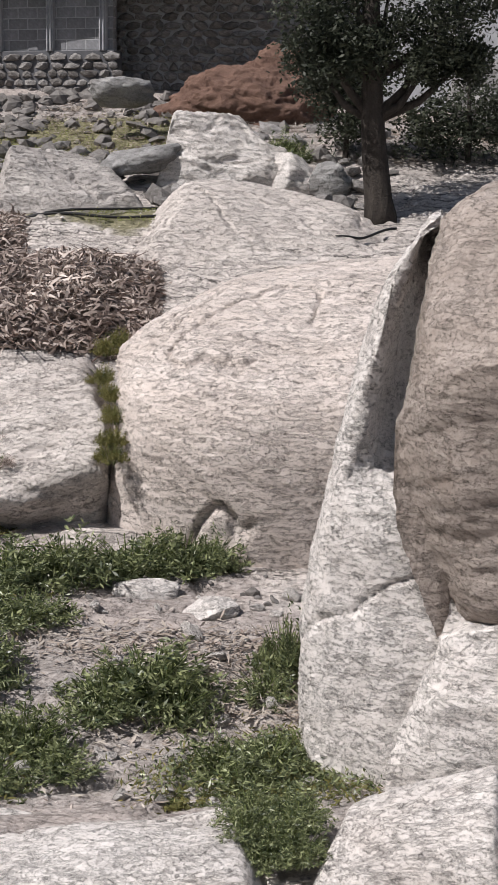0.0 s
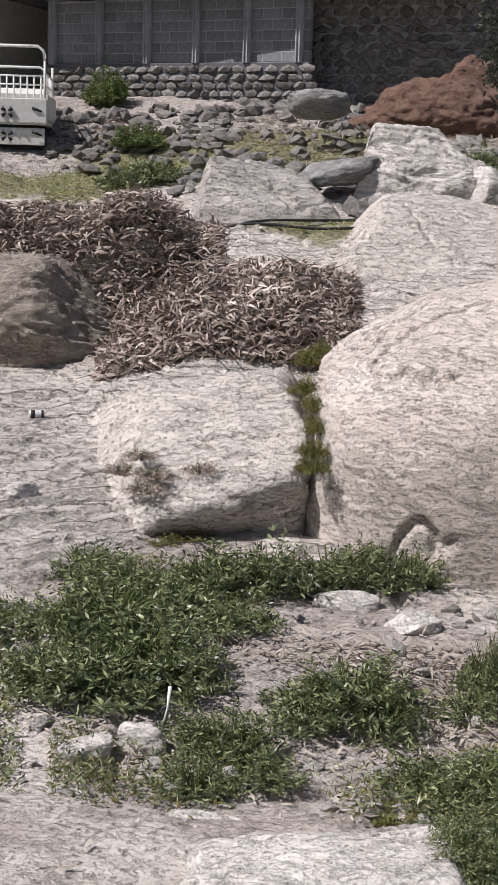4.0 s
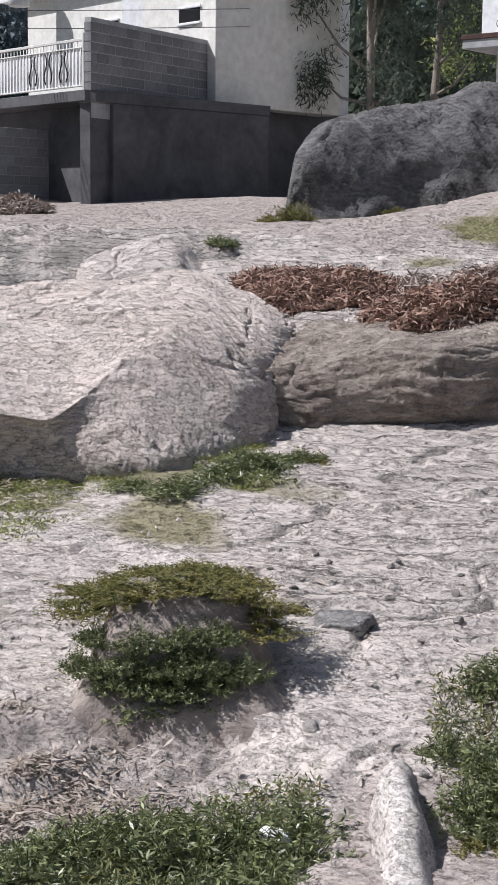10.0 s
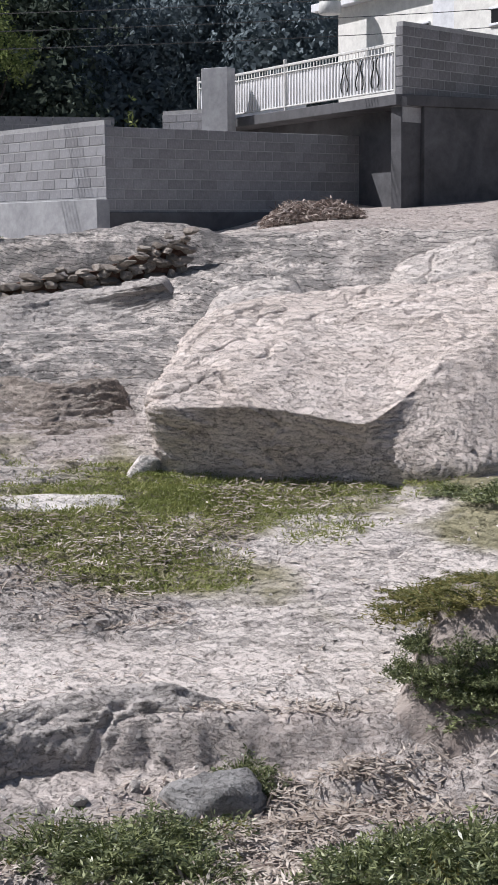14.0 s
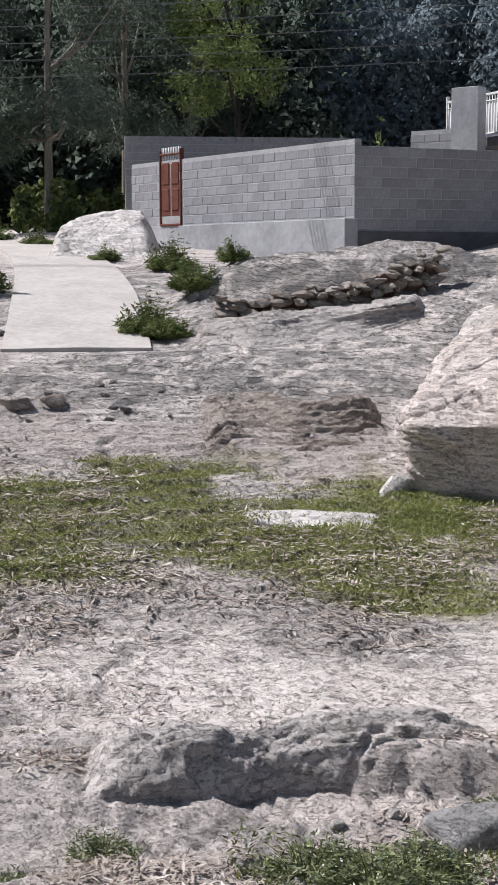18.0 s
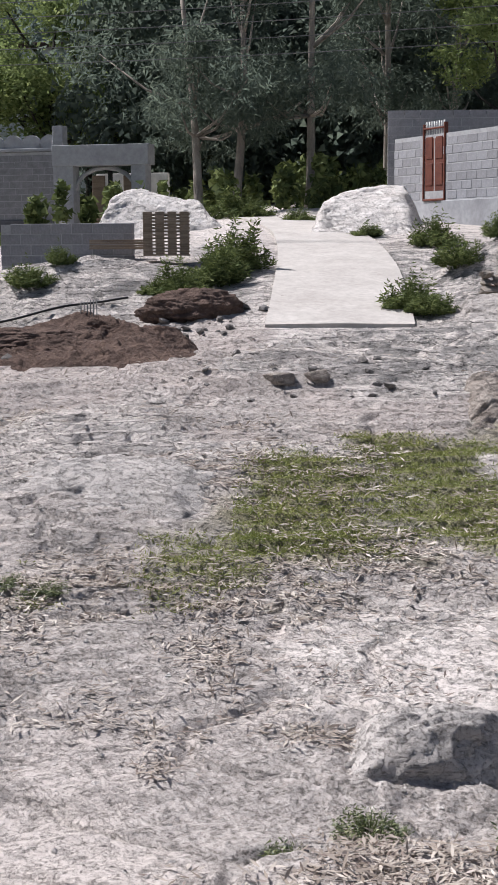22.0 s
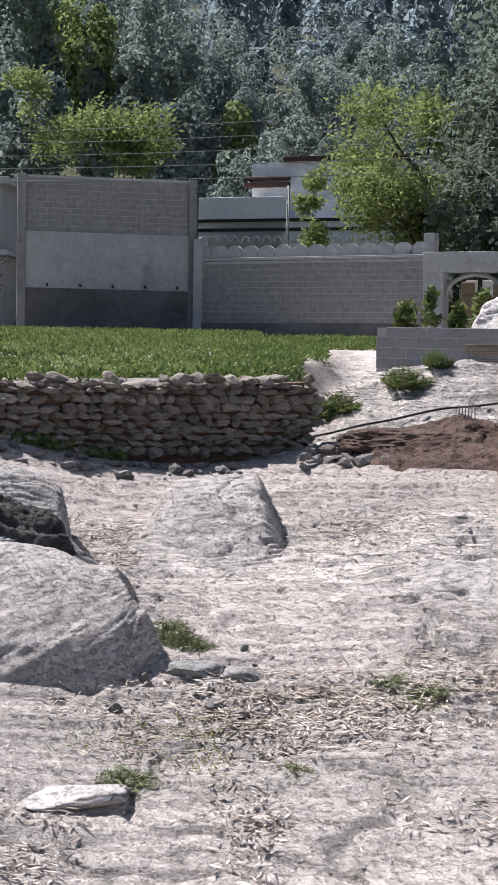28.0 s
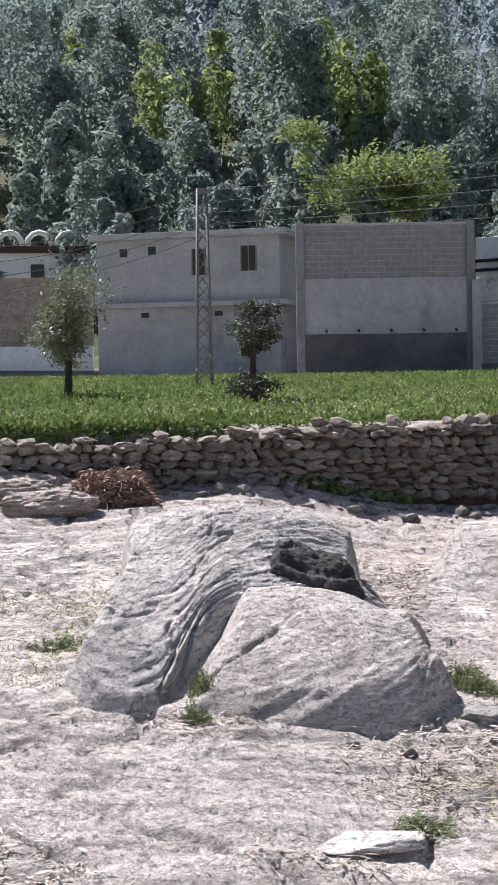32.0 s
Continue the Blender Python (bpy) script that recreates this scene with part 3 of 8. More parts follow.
ground_me = soup("ground", np.stack([gx, gy, gz], -1).reshape(-1, 3), quads, GRANITE, True)


def patch(az, d, a0, a1, d0, d1, soft=0.8, seed=7, size=0.8):
    """How far a place lies in a patch with a ragged rim (0 to 1)."""
    x, y = station_xy(az, d)
    n = fbm(x * size, y * size, seed, 4) * 2.4
    m = np.minimum((az - a0) * d / 57.3, (a1 - az) * d / 57.3)
    m = np.minimum(m, np.minimum(d - d0, d1 - d))
    return smooth(-0.3 * soft, 0.7 * soft, m + n * soft)


SOIL_PATCHES = [(-13, 16, 7.6, 11.6), (16, 29, 7.2, 9.4), (30, 60, 6.5, 10.0), (0, 13, 10.5, 12.6), (46, 66, 15.4, 17.6), (61, 96, 17.0, 22.0), (-13, 20, 22.5, 40), (20, 40, 23.0, 40), (72, 120, 20.9, 62)]
GRASS_PATCHES = [(57, 70, 11.4, 13.2), (42, 58, 12.2, 15.6), (55, 62, 12.6, 15.4), (29, 46, 14.1, 15.8), (10.5, 24, 22.3, 24.6), (2, 17, 21.8, 26.5), (4.0, 12.0, 18.8, 20.0), (33, 46.5, 13.2, 15.2)]
LITTER_PATCHES = [(62, 97, 9.6, 12.1), (74, 97, 8.4, 10.0), (42, 70, 11.3, 14.8), (56, 70, 14.0, 15.0), (52, 66, 7.2, 9.6), (36, 54, 7.2, 9.5), (60, 76, 15.6, 17.0), (79.8, 81.6, 13.6, 17.2), (-13, 17, 21.6, 27.5), (30, 42, 8.6, 9.8), (-6, 12, 8.0, 10.5), (53.5, 58.0, 7.8, 9.3), (40.5, 44.0, 8.0, 9.2)]
vd, va = gd.ravel(), np.degrees(ga).ravel()
soil_w, grass_w = np.zeros(vd.size), np.zeros(vd.size)
for n, (a0, a1, d0, d1) in enumerate(SOIL_PATCHES):
    soil_w = np.maximum(soil_w, patch(va, vd, a0, a1, d0, d1, 1.0, 7 + n))
for n, (a0, a1, d0, d1) in enumerate(GRASS_PATCHES):
    grass_w = np.maximum(grass_w, patch(va, vd, a0, a1, d0, d1, 1.5, 27 + n))
soil_w = np.maximum(soil_w, 0.52 * patch(va, vd, 56, 100, 5.0, 15.0, 1.0, 41))
litter_w = np.zeros(vd.size)
for n, (a0, a1, d0, d1) in enumerate(LITTER_PATCHES):
    litter_w = np.maximum(litter_w, patch(va, vd, a0, a1, d0, d1, 1.0, 57 + n))
lichen_w = np.maximum(patch(va, vd, 81, 84.5, 14.6, 16.2, 0.8, 97), 0.75 * patch(va, vd, 76, 93, 13.0, 17.2, 1.0, 98))
lichen_w = np.maximum(lichen_w, 0.6 * patch(va, vd, 56, 74, 16.0, 20.0, 1.2, 99))
lichen_w = np.maximum(lichen_w, 1.0 * patch(va, vd, 36, 58, 17.2, 28.0, 1.2, 103))
lichen_w = np.maximum(lichen_w, 0.6 * patch(va, vd, 58, 76, 21.5, 30.0, 1.2, 107))
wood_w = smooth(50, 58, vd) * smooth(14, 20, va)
for key, w in (("soil", soil_w), ("turf", grass_w), ("wood", wood_w), ("lichen", lichen_w), ("litter", litter_w)):
    ground_me.attributes.new(key, "FLOAT", "POINT").data.foreach_set("value", w.astype(np.float32))

z_bare = height(gx, gy, True).ravel()
for k, (tall, wander, seed) in enumerate(SHEETS):
    q, shown = layers(gx.ravel(), gy.ravel(), z_bare, tall, wander, seed)
    shown = shown * (smooth(10.6, 11.6, vd) + (smooth(8.0, 9.5, vd) - smooth(10.6, 11.6, vd)) * smooth(57, 66, va)) * (1 - smooth(30, 36, vd)) * (1 - 0.8 * soil_w) * (1 - grass_w) * (1 - smooth(73.2, 74.6, va) * smooth(20.5, 21.5, vd))
    ground_me.attributes.new("sheet_%d" % k, "FLOAT", "POINT").data.foreach_set("value", q.astype(np.float32))
    ground_me.attributes.new("shown_%d" % k, "FLOAT", "POINT").data.foreach_set("value", shown.astype(np.float32))


def ground_material():
    m, tree, b = nodes_of("ground_rock_and_soil", 0.95, 0.0, 0.2)
    rock, mid, fine, grain, lines, stroke = bare_rock(tree, (0.725, 0.66, 0.61), (0.68, 0.615, 0.57), (0.615, 0.55, 0.505), (0.56, 0.49, 0.445))
    ln = tree.nodes.new("ShaderNodeAttribute")
    ln.attribute_name = "lichen"
    crust = ramp(tree, tex_noise(tree, 2.2, 8, 0.75), [(0.44, 0.0), (0.53, 0.8)])
    rock = mixed(tree, mixed(tree, 1.0, crust, ln.outputs["Fac"], "MULTIPLY"), rock, (0.23, 0.22, 0.21))
    soil = ramp(tree, fine, [(0.3, (0.29, 0.245, 0.22)), (0.5, (0.45, 0.395, 0.365)), (0.7, (0.585, 0.53, 0.50))])
    soil = mixed(tree, ramp(tree, mid, [(0.4, 0.0), (0.62, 0.6)]), soil, (0.42, 0.355, 0.32))
    turf = ramp(tree, fine, [(0.3, (0.10, 0.10, 0.045)), (0.55, (0.26, 0.24, 0.12)), (0.75, (0.44, 0.38, 0.26))])
    a1, a2 = tree.nodes.new("ShaderNodeAttribute"), tree.nodes.new("ShaderNodeAttribute")
    a1.attribute_name, a2.attribute_name = "soil", "turf"
    col = mixed(tree, ramp(tree, a1.outputs["Fac"], [(0.25, 0.0), (0.75, 0.85)]), rock, soil)
    a4 = tree.nodes.new("ShaderNodeAttribute")
    a4.attribute_name = "litter"
    mould = ramp(tree, fine, [(0.3, (0.27, 0.235, 0.21)), (0.5, (0.45, 0.405, 0.375)), (0.68, (0.59, 0.545, 0.51))])
    col = mixed(tree, ramp(tree, a4.outputs["Fac"], [(0.25, 0.0), (0.8, 0.8)]), col, mould)
    col = mixed(tree, ramp(tree, a2.outputs["Fac"], [(0.3, 0.0), (0.8, 0.85)]), col, turf)
    a3 = tree.nodes.new("ShaderNodeAttribute")
    a3.attribute_name = "wood"
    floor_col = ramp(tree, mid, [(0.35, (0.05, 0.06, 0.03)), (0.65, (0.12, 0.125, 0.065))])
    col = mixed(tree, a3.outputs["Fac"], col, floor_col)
    col = mixed(tree, 0.7, col, grain, "MULTIPLY")
    # dark flecks: pits, straw, twigs
    col = mixed(tree, 0.5, col, stroke, "MULTIPLY")
    # the edges of the peeling sheets: a crack under each, its shade put into the colour
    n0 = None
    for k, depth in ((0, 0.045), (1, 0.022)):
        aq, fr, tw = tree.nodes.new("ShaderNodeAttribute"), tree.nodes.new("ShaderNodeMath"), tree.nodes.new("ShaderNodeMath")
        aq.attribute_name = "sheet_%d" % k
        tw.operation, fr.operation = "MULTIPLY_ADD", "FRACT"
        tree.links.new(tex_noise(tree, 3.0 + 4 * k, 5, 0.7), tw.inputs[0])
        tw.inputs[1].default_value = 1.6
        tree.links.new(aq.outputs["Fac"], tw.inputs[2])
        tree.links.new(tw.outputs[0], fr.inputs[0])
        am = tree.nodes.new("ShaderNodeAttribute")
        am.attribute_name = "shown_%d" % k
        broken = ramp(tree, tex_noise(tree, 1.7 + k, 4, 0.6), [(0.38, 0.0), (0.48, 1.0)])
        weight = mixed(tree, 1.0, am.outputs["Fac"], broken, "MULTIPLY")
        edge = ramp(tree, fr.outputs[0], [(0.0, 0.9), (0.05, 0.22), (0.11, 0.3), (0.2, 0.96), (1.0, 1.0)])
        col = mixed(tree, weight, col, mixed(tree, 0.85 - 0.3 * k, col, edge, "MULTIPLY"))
        lifted = mixed(tree, 1.0, ramp(tree, fr.outputs[0], [(0.0, 1.0), (0.06, 0.0), (1.0, 1.0)]), weight, "MULTIPLY")
        n0 = bumped(tree, b, lifted, 0.9, depth, n0)
    tree.links.new(col, b.inputs["Base Color"])
    n0 = bumped(tree, b, lines, 0.8, 0.02, n0)
    n1 = bumped(tree, b, fine, 1.0, 0.02, n0)
    n1 = bumped(tree, b, stroke, 0.9, 0.018, n1)
    bumped(tree, b, grain, 0.9, 0.009, n1)
    return m


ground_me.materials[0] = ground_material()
tagged(new("ground", ground_me), "pale granite bedrock with dusty soil and turf patches", "ground", kind="structure")


# ---- rocks ----
def facing(az, d, z, turn=0.0):
    """A pose whose x runs to the right and y away, as seen from the middle of the place."""
    p = P(az, d, z)
    return Matrix.Translation(p) @ Matrix.Rotation(radians(az + float(station(az, 1)) + turn), 4, "Z")


ROCKS = [
    # az, d, z, size, turn, tilt, seed, material, cuts, label
    (0.7, 20.7, 0.25, (0.42, 0.4, 0.36), 20, (0, 8, 0), 16, GRANITE_PALE, 5, "pale split granite block among rubble"),
    (-0.9, 20.6, 0.22, (0.34, 0.3, 0.3), -15, (0, -8, 0), 17, GRANITE_GREY, 5, "grey split granite block beside the tree"),
    (6.3, 20.8, 0.5, (0.62, 0.4, 0.2), 0, (0, -7, 0), 18, GRANITE_GREY, 3, "flat grey boulder lying on the rubble bank"),
    (7.0, 24.6, 1.65, (0.5, 0.35, 0.25), 0, (0, 0, 0), 19, GRANITE_GREY, 2, "dark boulder below the stone wall"),
    (-7.2, 24.0, 1.55, (0.75, 0.6, 0.6), 0, (0, 0, 0), 20, GRANITE_GREY, 3, "grey boulder below the rendered wall"),
    (43.4, 9.2, -3.12, (0.36, 0.30, 0.34), 0, (0, 0, 0), 71, GRANITE_GREY, 5, "brown half-buried stone in the eroded bank"),
    (6.0, 11.4, -2.85, (0.26, 0.17, 0.13), 0, (0, 10, 0), 72, GRANITE_PALE, 4, "pale angular stone among weeds"),
    (3.4, 10.9, -2.98, (0.22, 0.15, 0.09), 15, (0, -8, 0), 73, GRANITE_PALE, 3, "flat buff stone lying on soil"),
    (14.6, 8.7, -3.33, (0.19, 0.13, 0.09), 10, (0, 0, 0), 74, GRANITE_PALE, 3, "pale stone in the weeds"),
    (12.5, 8.8, -3.30, (0.15, 0.12, 0.11), -10, (0, 0, 0), 75, GRANITE_PALE, 4, "pale stone in the weeds"),
    (49.0, 14.2, -2.42, (0.65, 0.35, 0.1), 0, (0, 0, 0), 76, GRANITE_PALE, 5, "flat pale slab lying in the turf"),
    (46.0, 15.3, -2.02, (0.17, 0.14, 0.2), 0, (0, 15, 0), 77, GRANITE_PALE, 4, "angular stone at the slab's foot"),
    (58.7, 17.6, -1.62, (0.16, 0.12, 0.1), 0, (0, 0, 0), 78, ROCK_BROWN, 4, "dark loose stone on bare rock"),
    (60.1, 17.5, -1.64, (0.22, 0.14, 0.07), 0, (0, 0, 0), 79, ROCK_BROWN, 3, "dark flat stone on bare rock"),
    (81.6, 10.1, -3.2, (0.42, 0.2, 0.055), 20, (0, 0, 0), 80, GRANITE_PALE, 4, "flat pale slab on the dusty path"),
    (77.5, 12.4, -2.75, (0.24, 0.16, 0.08), 0, (0, 0, 0), 81, GRANITE_GREY, 4, "loose flat stone on the dusty path"),
    (75.6, 12.3, -2.78, (0.22, 0.15, 0.08), 0, (0, 0, 0), 82, GRANITE_GREY, 4, "loose flat stone on the dusty path"),
    (26.2, 11.2, -2.95, (0.22, 0.18, 0.12), 0, (0, 0, 0), 88, GRANITE_GREY, 3, "grey stone showing through white dust"),
    (17.7, 12.9, -2.52, (0.2, 0.15, 0.1), 0, (0, 0, 0), 89, GRANITE_PALE, 3, "small pale lump on the bare rock"),
]
for az, d, z, size, turn, tilt, seed, mat, cuts, label in ROCKS:
    big = max(size) > 0.7
    if max(size) < 0.5 and d < 19:
        z = on_ground(az, d).z - float(lift(az, d)) + size[2] * (-0.25 if "showing" in label else -0.45 if "eroded" in label else 0.2)
    bm = boulder(size, seed, 0.09 if cuts < 2 else 0.2, cuts, (3.0 if seed == 3 else 2.0 if 64 <= seed <= 68 else 2.5) if cuts < 2 else 3.0, 6 if big else 4, (0.012 if 64 <= seed <= 68 else 0.03) if big else 0.05)
    ob = part("boulder", bm, mat, None, "", facing(az, d, z, turn) @ pose(0, 0, 0, *tilt))
    tagged(ob, label, "rock", "boulders")


def bend(rows, n):
    """Catmull-Rom through rows (k, m, 3) at n even steps of their mean spacing."""
    k = len(rows)
    gap = np.maximum(np.linalg.norm(np.diff(rows, axis=0), axis=2).mean(1), 1e-3)
    at = np.concatenate([[0], np.cumsum(gap)])
    q = np.interp(np.linspace(0, at[-1], n), at, np.arange(k))
    i = np.minimum(q.astype(int), k - 2)
    t = (q - i)[:, None, None]
    a, b, c, d = rows[np.maximum(i - 1, 0)], rows[i], rows[i + 1], rows[np.minimum(i + 2, k - 1)]
    return 0.5 * (2 * b + (c - a) * t + (2 * a - 5 * b + 4 * c - d) * t * t + (3 * b - a - 3 * c + d) * t**3)


def sight(az, el, d):
    """A place by azimuth, elevation and distance from the station that faces it."""
    x, y = station_xy(az, d)
    return float(x), float(y), float(station(az, 4)) + d * math.tan(radians(el))


def outcrop(label, mat, group, seed, rows, fine=0.02, lump=0.06, step=0.015, cell=0.023, crease=(), dip=0.0, rim=0.3, crack=0.0):
    """A rock skinned over a few rows of stations from its foot over its crest; creases stay sharp, and the
    skin gets lumps, peeling sheets that dip across it, and fine relief."""
    lines = []
    for row in rows:
        p = np.array([sight(*q) for q in row])[:, None, :]
        lines.append(bend(p, 24)[:, 0] if len(p) > 2 else p[:, 0])
    lines = np.array(lines)
    cuts = [0, *crease, len(rows) - 1]
    body = []
    for a, b in zip(cuts, cuts[1:]):
        seg = lines[a:b + 1]
        size = np.linalg.norm(np.diff(seg, axis=0), axis=2).mean(1).sum()
        body.append(bend(seg, max(4, int(size / cell)))[(1 if a else 0):])
    g = np.concatenate(body)
    across = np.linalg.norm(np.diff(g, axis=1), axis=2).mean(0).sum()
    g = bend(g.transpose(1, 0, 2), max(8, int(across / cell))).transpose(1, 0, 2)
    for _ in range(1 if crease else 0):
        g[1:-1] = g[1:-1] * 0.5 + (g[:-2] + g[2:]) * 0.25
    u = np.concatenate([[0], np.cumsum(np.linalg.norm(np.diff(g, axis=1), axis=2).mean(0))])[None, :]
    v = np.concatenate([[0], np.cumsum(np.linalg.norm(np.diff(g, axis=0), axis=2).mean(1))])[:, None]
    u, v = np.broadcast_arrays(u, v)
    nrm = np.cross(np.gradient(g, axis=1), np.gradient(g, axis=0))
    nrm /= np.linalg.norm(nrm, axis=2, keepdims=True) + 1e-9
    w = v + dip * u
    broken = fbm(u * 0.9 + seed, v * 0.9, seed + 40, 4)
    sheet = w * 3.2 + 1.7 * fbm(u * 0.8, w * 1.6, seed + 50, 4)
    thin = w * 9.0 + 3.0 * fbm(u * 1.1, w * 2.2, seed + 60, 4)
    h = lump * 2.2 * fbm(u * 0.8, v * 0.8, seed, 3) + fine * 3.6 * fbm(u * 2.4, w * 8.0, seed + 10, 5, 0.68) + 0.35 * fine * fbm(u * 14, w * 22, seed + 12, 2)
    h = h + step * ((sheet - np.floor(sheet)) * 1.6 * smooth(-0.1, 0.08, broken) + 0.7 * (thin - np.floor(thin)))
    h = h - 2.0 * step * smooth(0.02, 0.0, np.abs(fbm(u * 0.55 + 3, w * 0.75, seed + 70, 4)))
    if crack:
        h = h - crack * smooth(0.03, 0.0, np.abs(fbm(u * 0.8 + seed, v * 0.8 - u * 0.3, seed + 75, 5))) * smooth(-0.05, 0.05, fbm(u * 0.6, v * 0.6, seed + 78, 2))
    g = g + nrm * h[:, :, None]
    # the rim dives into the ground
    edge = np.minimum(np.minimum(u, u[:, -1:] - u), np.minimum(v, v[-1:] - v))
    k = smooth(0.0, rim, edge + 0.25 * rim * fbm(u * 3, v * 3, seed + 80, 3)) if rim else 1.0
    bed = height(g[:, :, 0], g[:, :, 1]) - 0.1
    g[:, :, 2] = np.minimum(g[:, :, 2], bed + (g[:, :, 2] - bed) * k)
    low = np.array([0, 0, -0.4])
    g = np.concatenate([g[:1] + low, g, g[-1:] + low])
    g = np.concatenate([g[:, :1] + low, g, g[:, -1:] + low], axis=1)
    n, k = g.shape[:2]
    idx = np.arange(n * k).reshape(n, k)
    quad = np.stack([idx[:-1, :-1], idx[:-1, 1:], idx[1:, 1:], idx[1:, :-1]], -1).reshape(-1, 4)
    return tagged(new("rock_outcrop", soup("rock_outcrop", g.reshape(-1, 3), quad, mat, True)), label, "rock", group)


outcrop("rounded pinkish granite boulder with fine cracks", GRANITE_PINK, "boulders", 1, [
    [(6.51, -14.1, 14.2), (7.26, -12.9, 13.1), (5.08, -13.66, 12.45), (2.36, -14.73, 12.2), (-0.82, -14.78, 12.2), (-3.95, -13.91, 12.3), (-7.23, -12.46, 12.7)],
    [(6.57, -10.6, 14.2), (7.15, -10.6, 13), (5.1, -10.59, 12.3), (2.19, -10.55, 12.05), (-0.94, -10.49, 12.1), (-3.83, -10.19, 12.2), (-7.34, -9.84, 12.6)],
    [(6.52, -8.4, 14.4), (7.01, -8.18, 13.2), (5.11, -7.95, 12.6), (2.23, -7.8, 12.45), (-0.88, -7.63, 12.5), (-3.74, -7.35, 12.6), (-7.22, -7.02, 13)],
    [(6.43, -6.86, 15), (6.9, -6.54, 13.9), (5.35, -5.65, 13.7), (2.93, -4.63, 13.8), (-0.14, -4.03, 14), (-3.41, -3.65, 14.1), (-7.06, -3.35, 14.3)],
    [(6.25, -6.53, 15.6), (6.52, -6.21, 15), (5.36, -5.28, 15.2), (2.94, -4.04, 15.5), (-0.12, -3.27, 15.8), (-3.38, -2.85, 16), (-7.04, -2.71, 16)],
    [(6.25, -6.86, 16.3), (6.53, -6.65, 16), (5.15, -5.76, 16.4), (2.94, -4.63, 16.7), (-0.13, -3.93, 17), (-3.4, -3.43, 17.2), (-7.06, -3.35, 17.2)]], fine=0.014, lump=0.05, step=0.01, dip=0.5, crack=0.06)
outcrop("low undercut granite slab above green weeds", GRANITE, "slabs", 2, [
    [(15.46, -15.23, 12.6), (13.31, -14.73, 12.9), (11.16, -14, 12.9), (9.28, -13.45, 12.9), (7.54, -12.46, 13), (7.09, -12, 13.4)],
    [(15.04, -14.67, 12.5), (12.9, -14.06, 12.75), (11.19, -13.34, 12.8), (9.31, -12.69, 12.85), (7.48, -11.8, 12.95), (6.98, -11.33, 13.5)],
    [(14.7, -15.21, 12.45), (12.8, -13.51, 12.5), (11.21, -12.79, 12.52), (9.34, -12.03, 12.6), (7.53, -11.1, 12.75), (6.96, -10.34, 13.5)],
    [(14.63, -14.22, 12.8), (12.74, -12.19, 12.75), (10.83, -11.45, 12.75), (9.21, -10.59, 12.85), (7.45, -9.6, 13), (6.94, -8.91, 13.6)],
    [(15.11, -11.5, 13.7), (12.84, -9.55, 13.5), (10.92, -9.03, 13.5), (9.27, -8.39, 13.6), (7.32, -7.84, 13.9), (6.86, -7.81, 14.2)],
    [(15.91, -8.34, 15.4), (12.94, -7.13, 15.4), (11.01, -6.94, 15.4), (9.29, -6.68, 15.5), (7.28, -6.48, 15.6), (6.81, -6.5, 15.7)]], fine=0.022, lump=0.05, step=0.018, dip=0.3, rim=0.6)
outcrop("pale granite slab edge above the bank", GRANITE_PALE, "slabs", 3, [
    [(0.73, -28.39, 6.5), (-1.16, -27.94, 6.6), (-3.52, -27.84, 6.6), (-6.79, -27.63, 6.6), (-10.23, -27.33, 6.6)],
    [(-0.4, -26.15, 6.95), (-1.56, -25.3, 7), (-3.87, -24.58, 7), (-6.62, -24, 7), (-10, -23.32, 7)],
    [(-1.31, -24.9, 7.25), (-2.22, -24.08, 7.3), (-4.28, -23.19, 7.35), (-6.55, -22.5, 7.4), (-9.9, -21.58, 7.45)],
    [(-1.78, -25.08, 7.7), (-2.69, -24.22, 7.8), (-4.29, -23.52, 7.8), (-6.57, -22.77, 7.85), (-9.92, -21.89, 7.9)]], fine=0.012, step=0.012, rim=0.22)
outcrop("pale granite slab edge above the bank", GRANITE_PALE, "slabs", 4, [
    [(12.22, -28.55, 6.5), (9.49, -27.84, 6.5), (6.88, -27.86, 6.5), (2.55, -27.8, 6.5), (0.22, -27.73, 6.5)],
    [(11.72, -26.78, 6.9), (9.79, -26.23, 6.9), (7.47, -26.05, 6.9), (2.56, -26, 6.9), (0.47, -26.14, 6.9)],
    [(11.39, -26.29, 7.15), (10.13, -25.37, 7.3), (8.08, -24.97, 7.35), (5.29, -24.83, 7.4), (2.56, -24.41, 7.4), (1.18, -24.53, 7.35)],
    [(11.13, -26.4, 7.6), (9.93, -25.52, 7.8), (8.11, -25.13, 7.8), (5.29, -24.99, 7.85), (2.55, -24.57, 7.85), (1.16, -24.74, 7.8)]], fine=0.012, step=0.012, rim=0.22)
outcrop("low pale granite back showing in soil", GRANITE_PALE, "slabs", 5, [
    [(16.29, -25.73, 7.3), (13.75, -25.48, 7.3), (11.21, -25.38, 7.3), (9.13, -25.22, 7.4), (7.01, -24.83, 7.5)],
    [(15.95, -24.74, 7.6), (13.88, -24.5, 7.7), (12.26, -23.7, 8), (9.95, -23.6, 8.05), (8.41, -23.96, 7.9), (7.17, -24.32, 7.8)],
    [(15.89, -24.54, 8), (14.01, -24.24, 8.1), (12.39, -23.66, 8.4), (10.01, -23.56, 8.4), (8.45, -23.91, 8.3), (7.18, -24.21, 8.2)]], fine=0.012, step=0.01, rim=0.8)
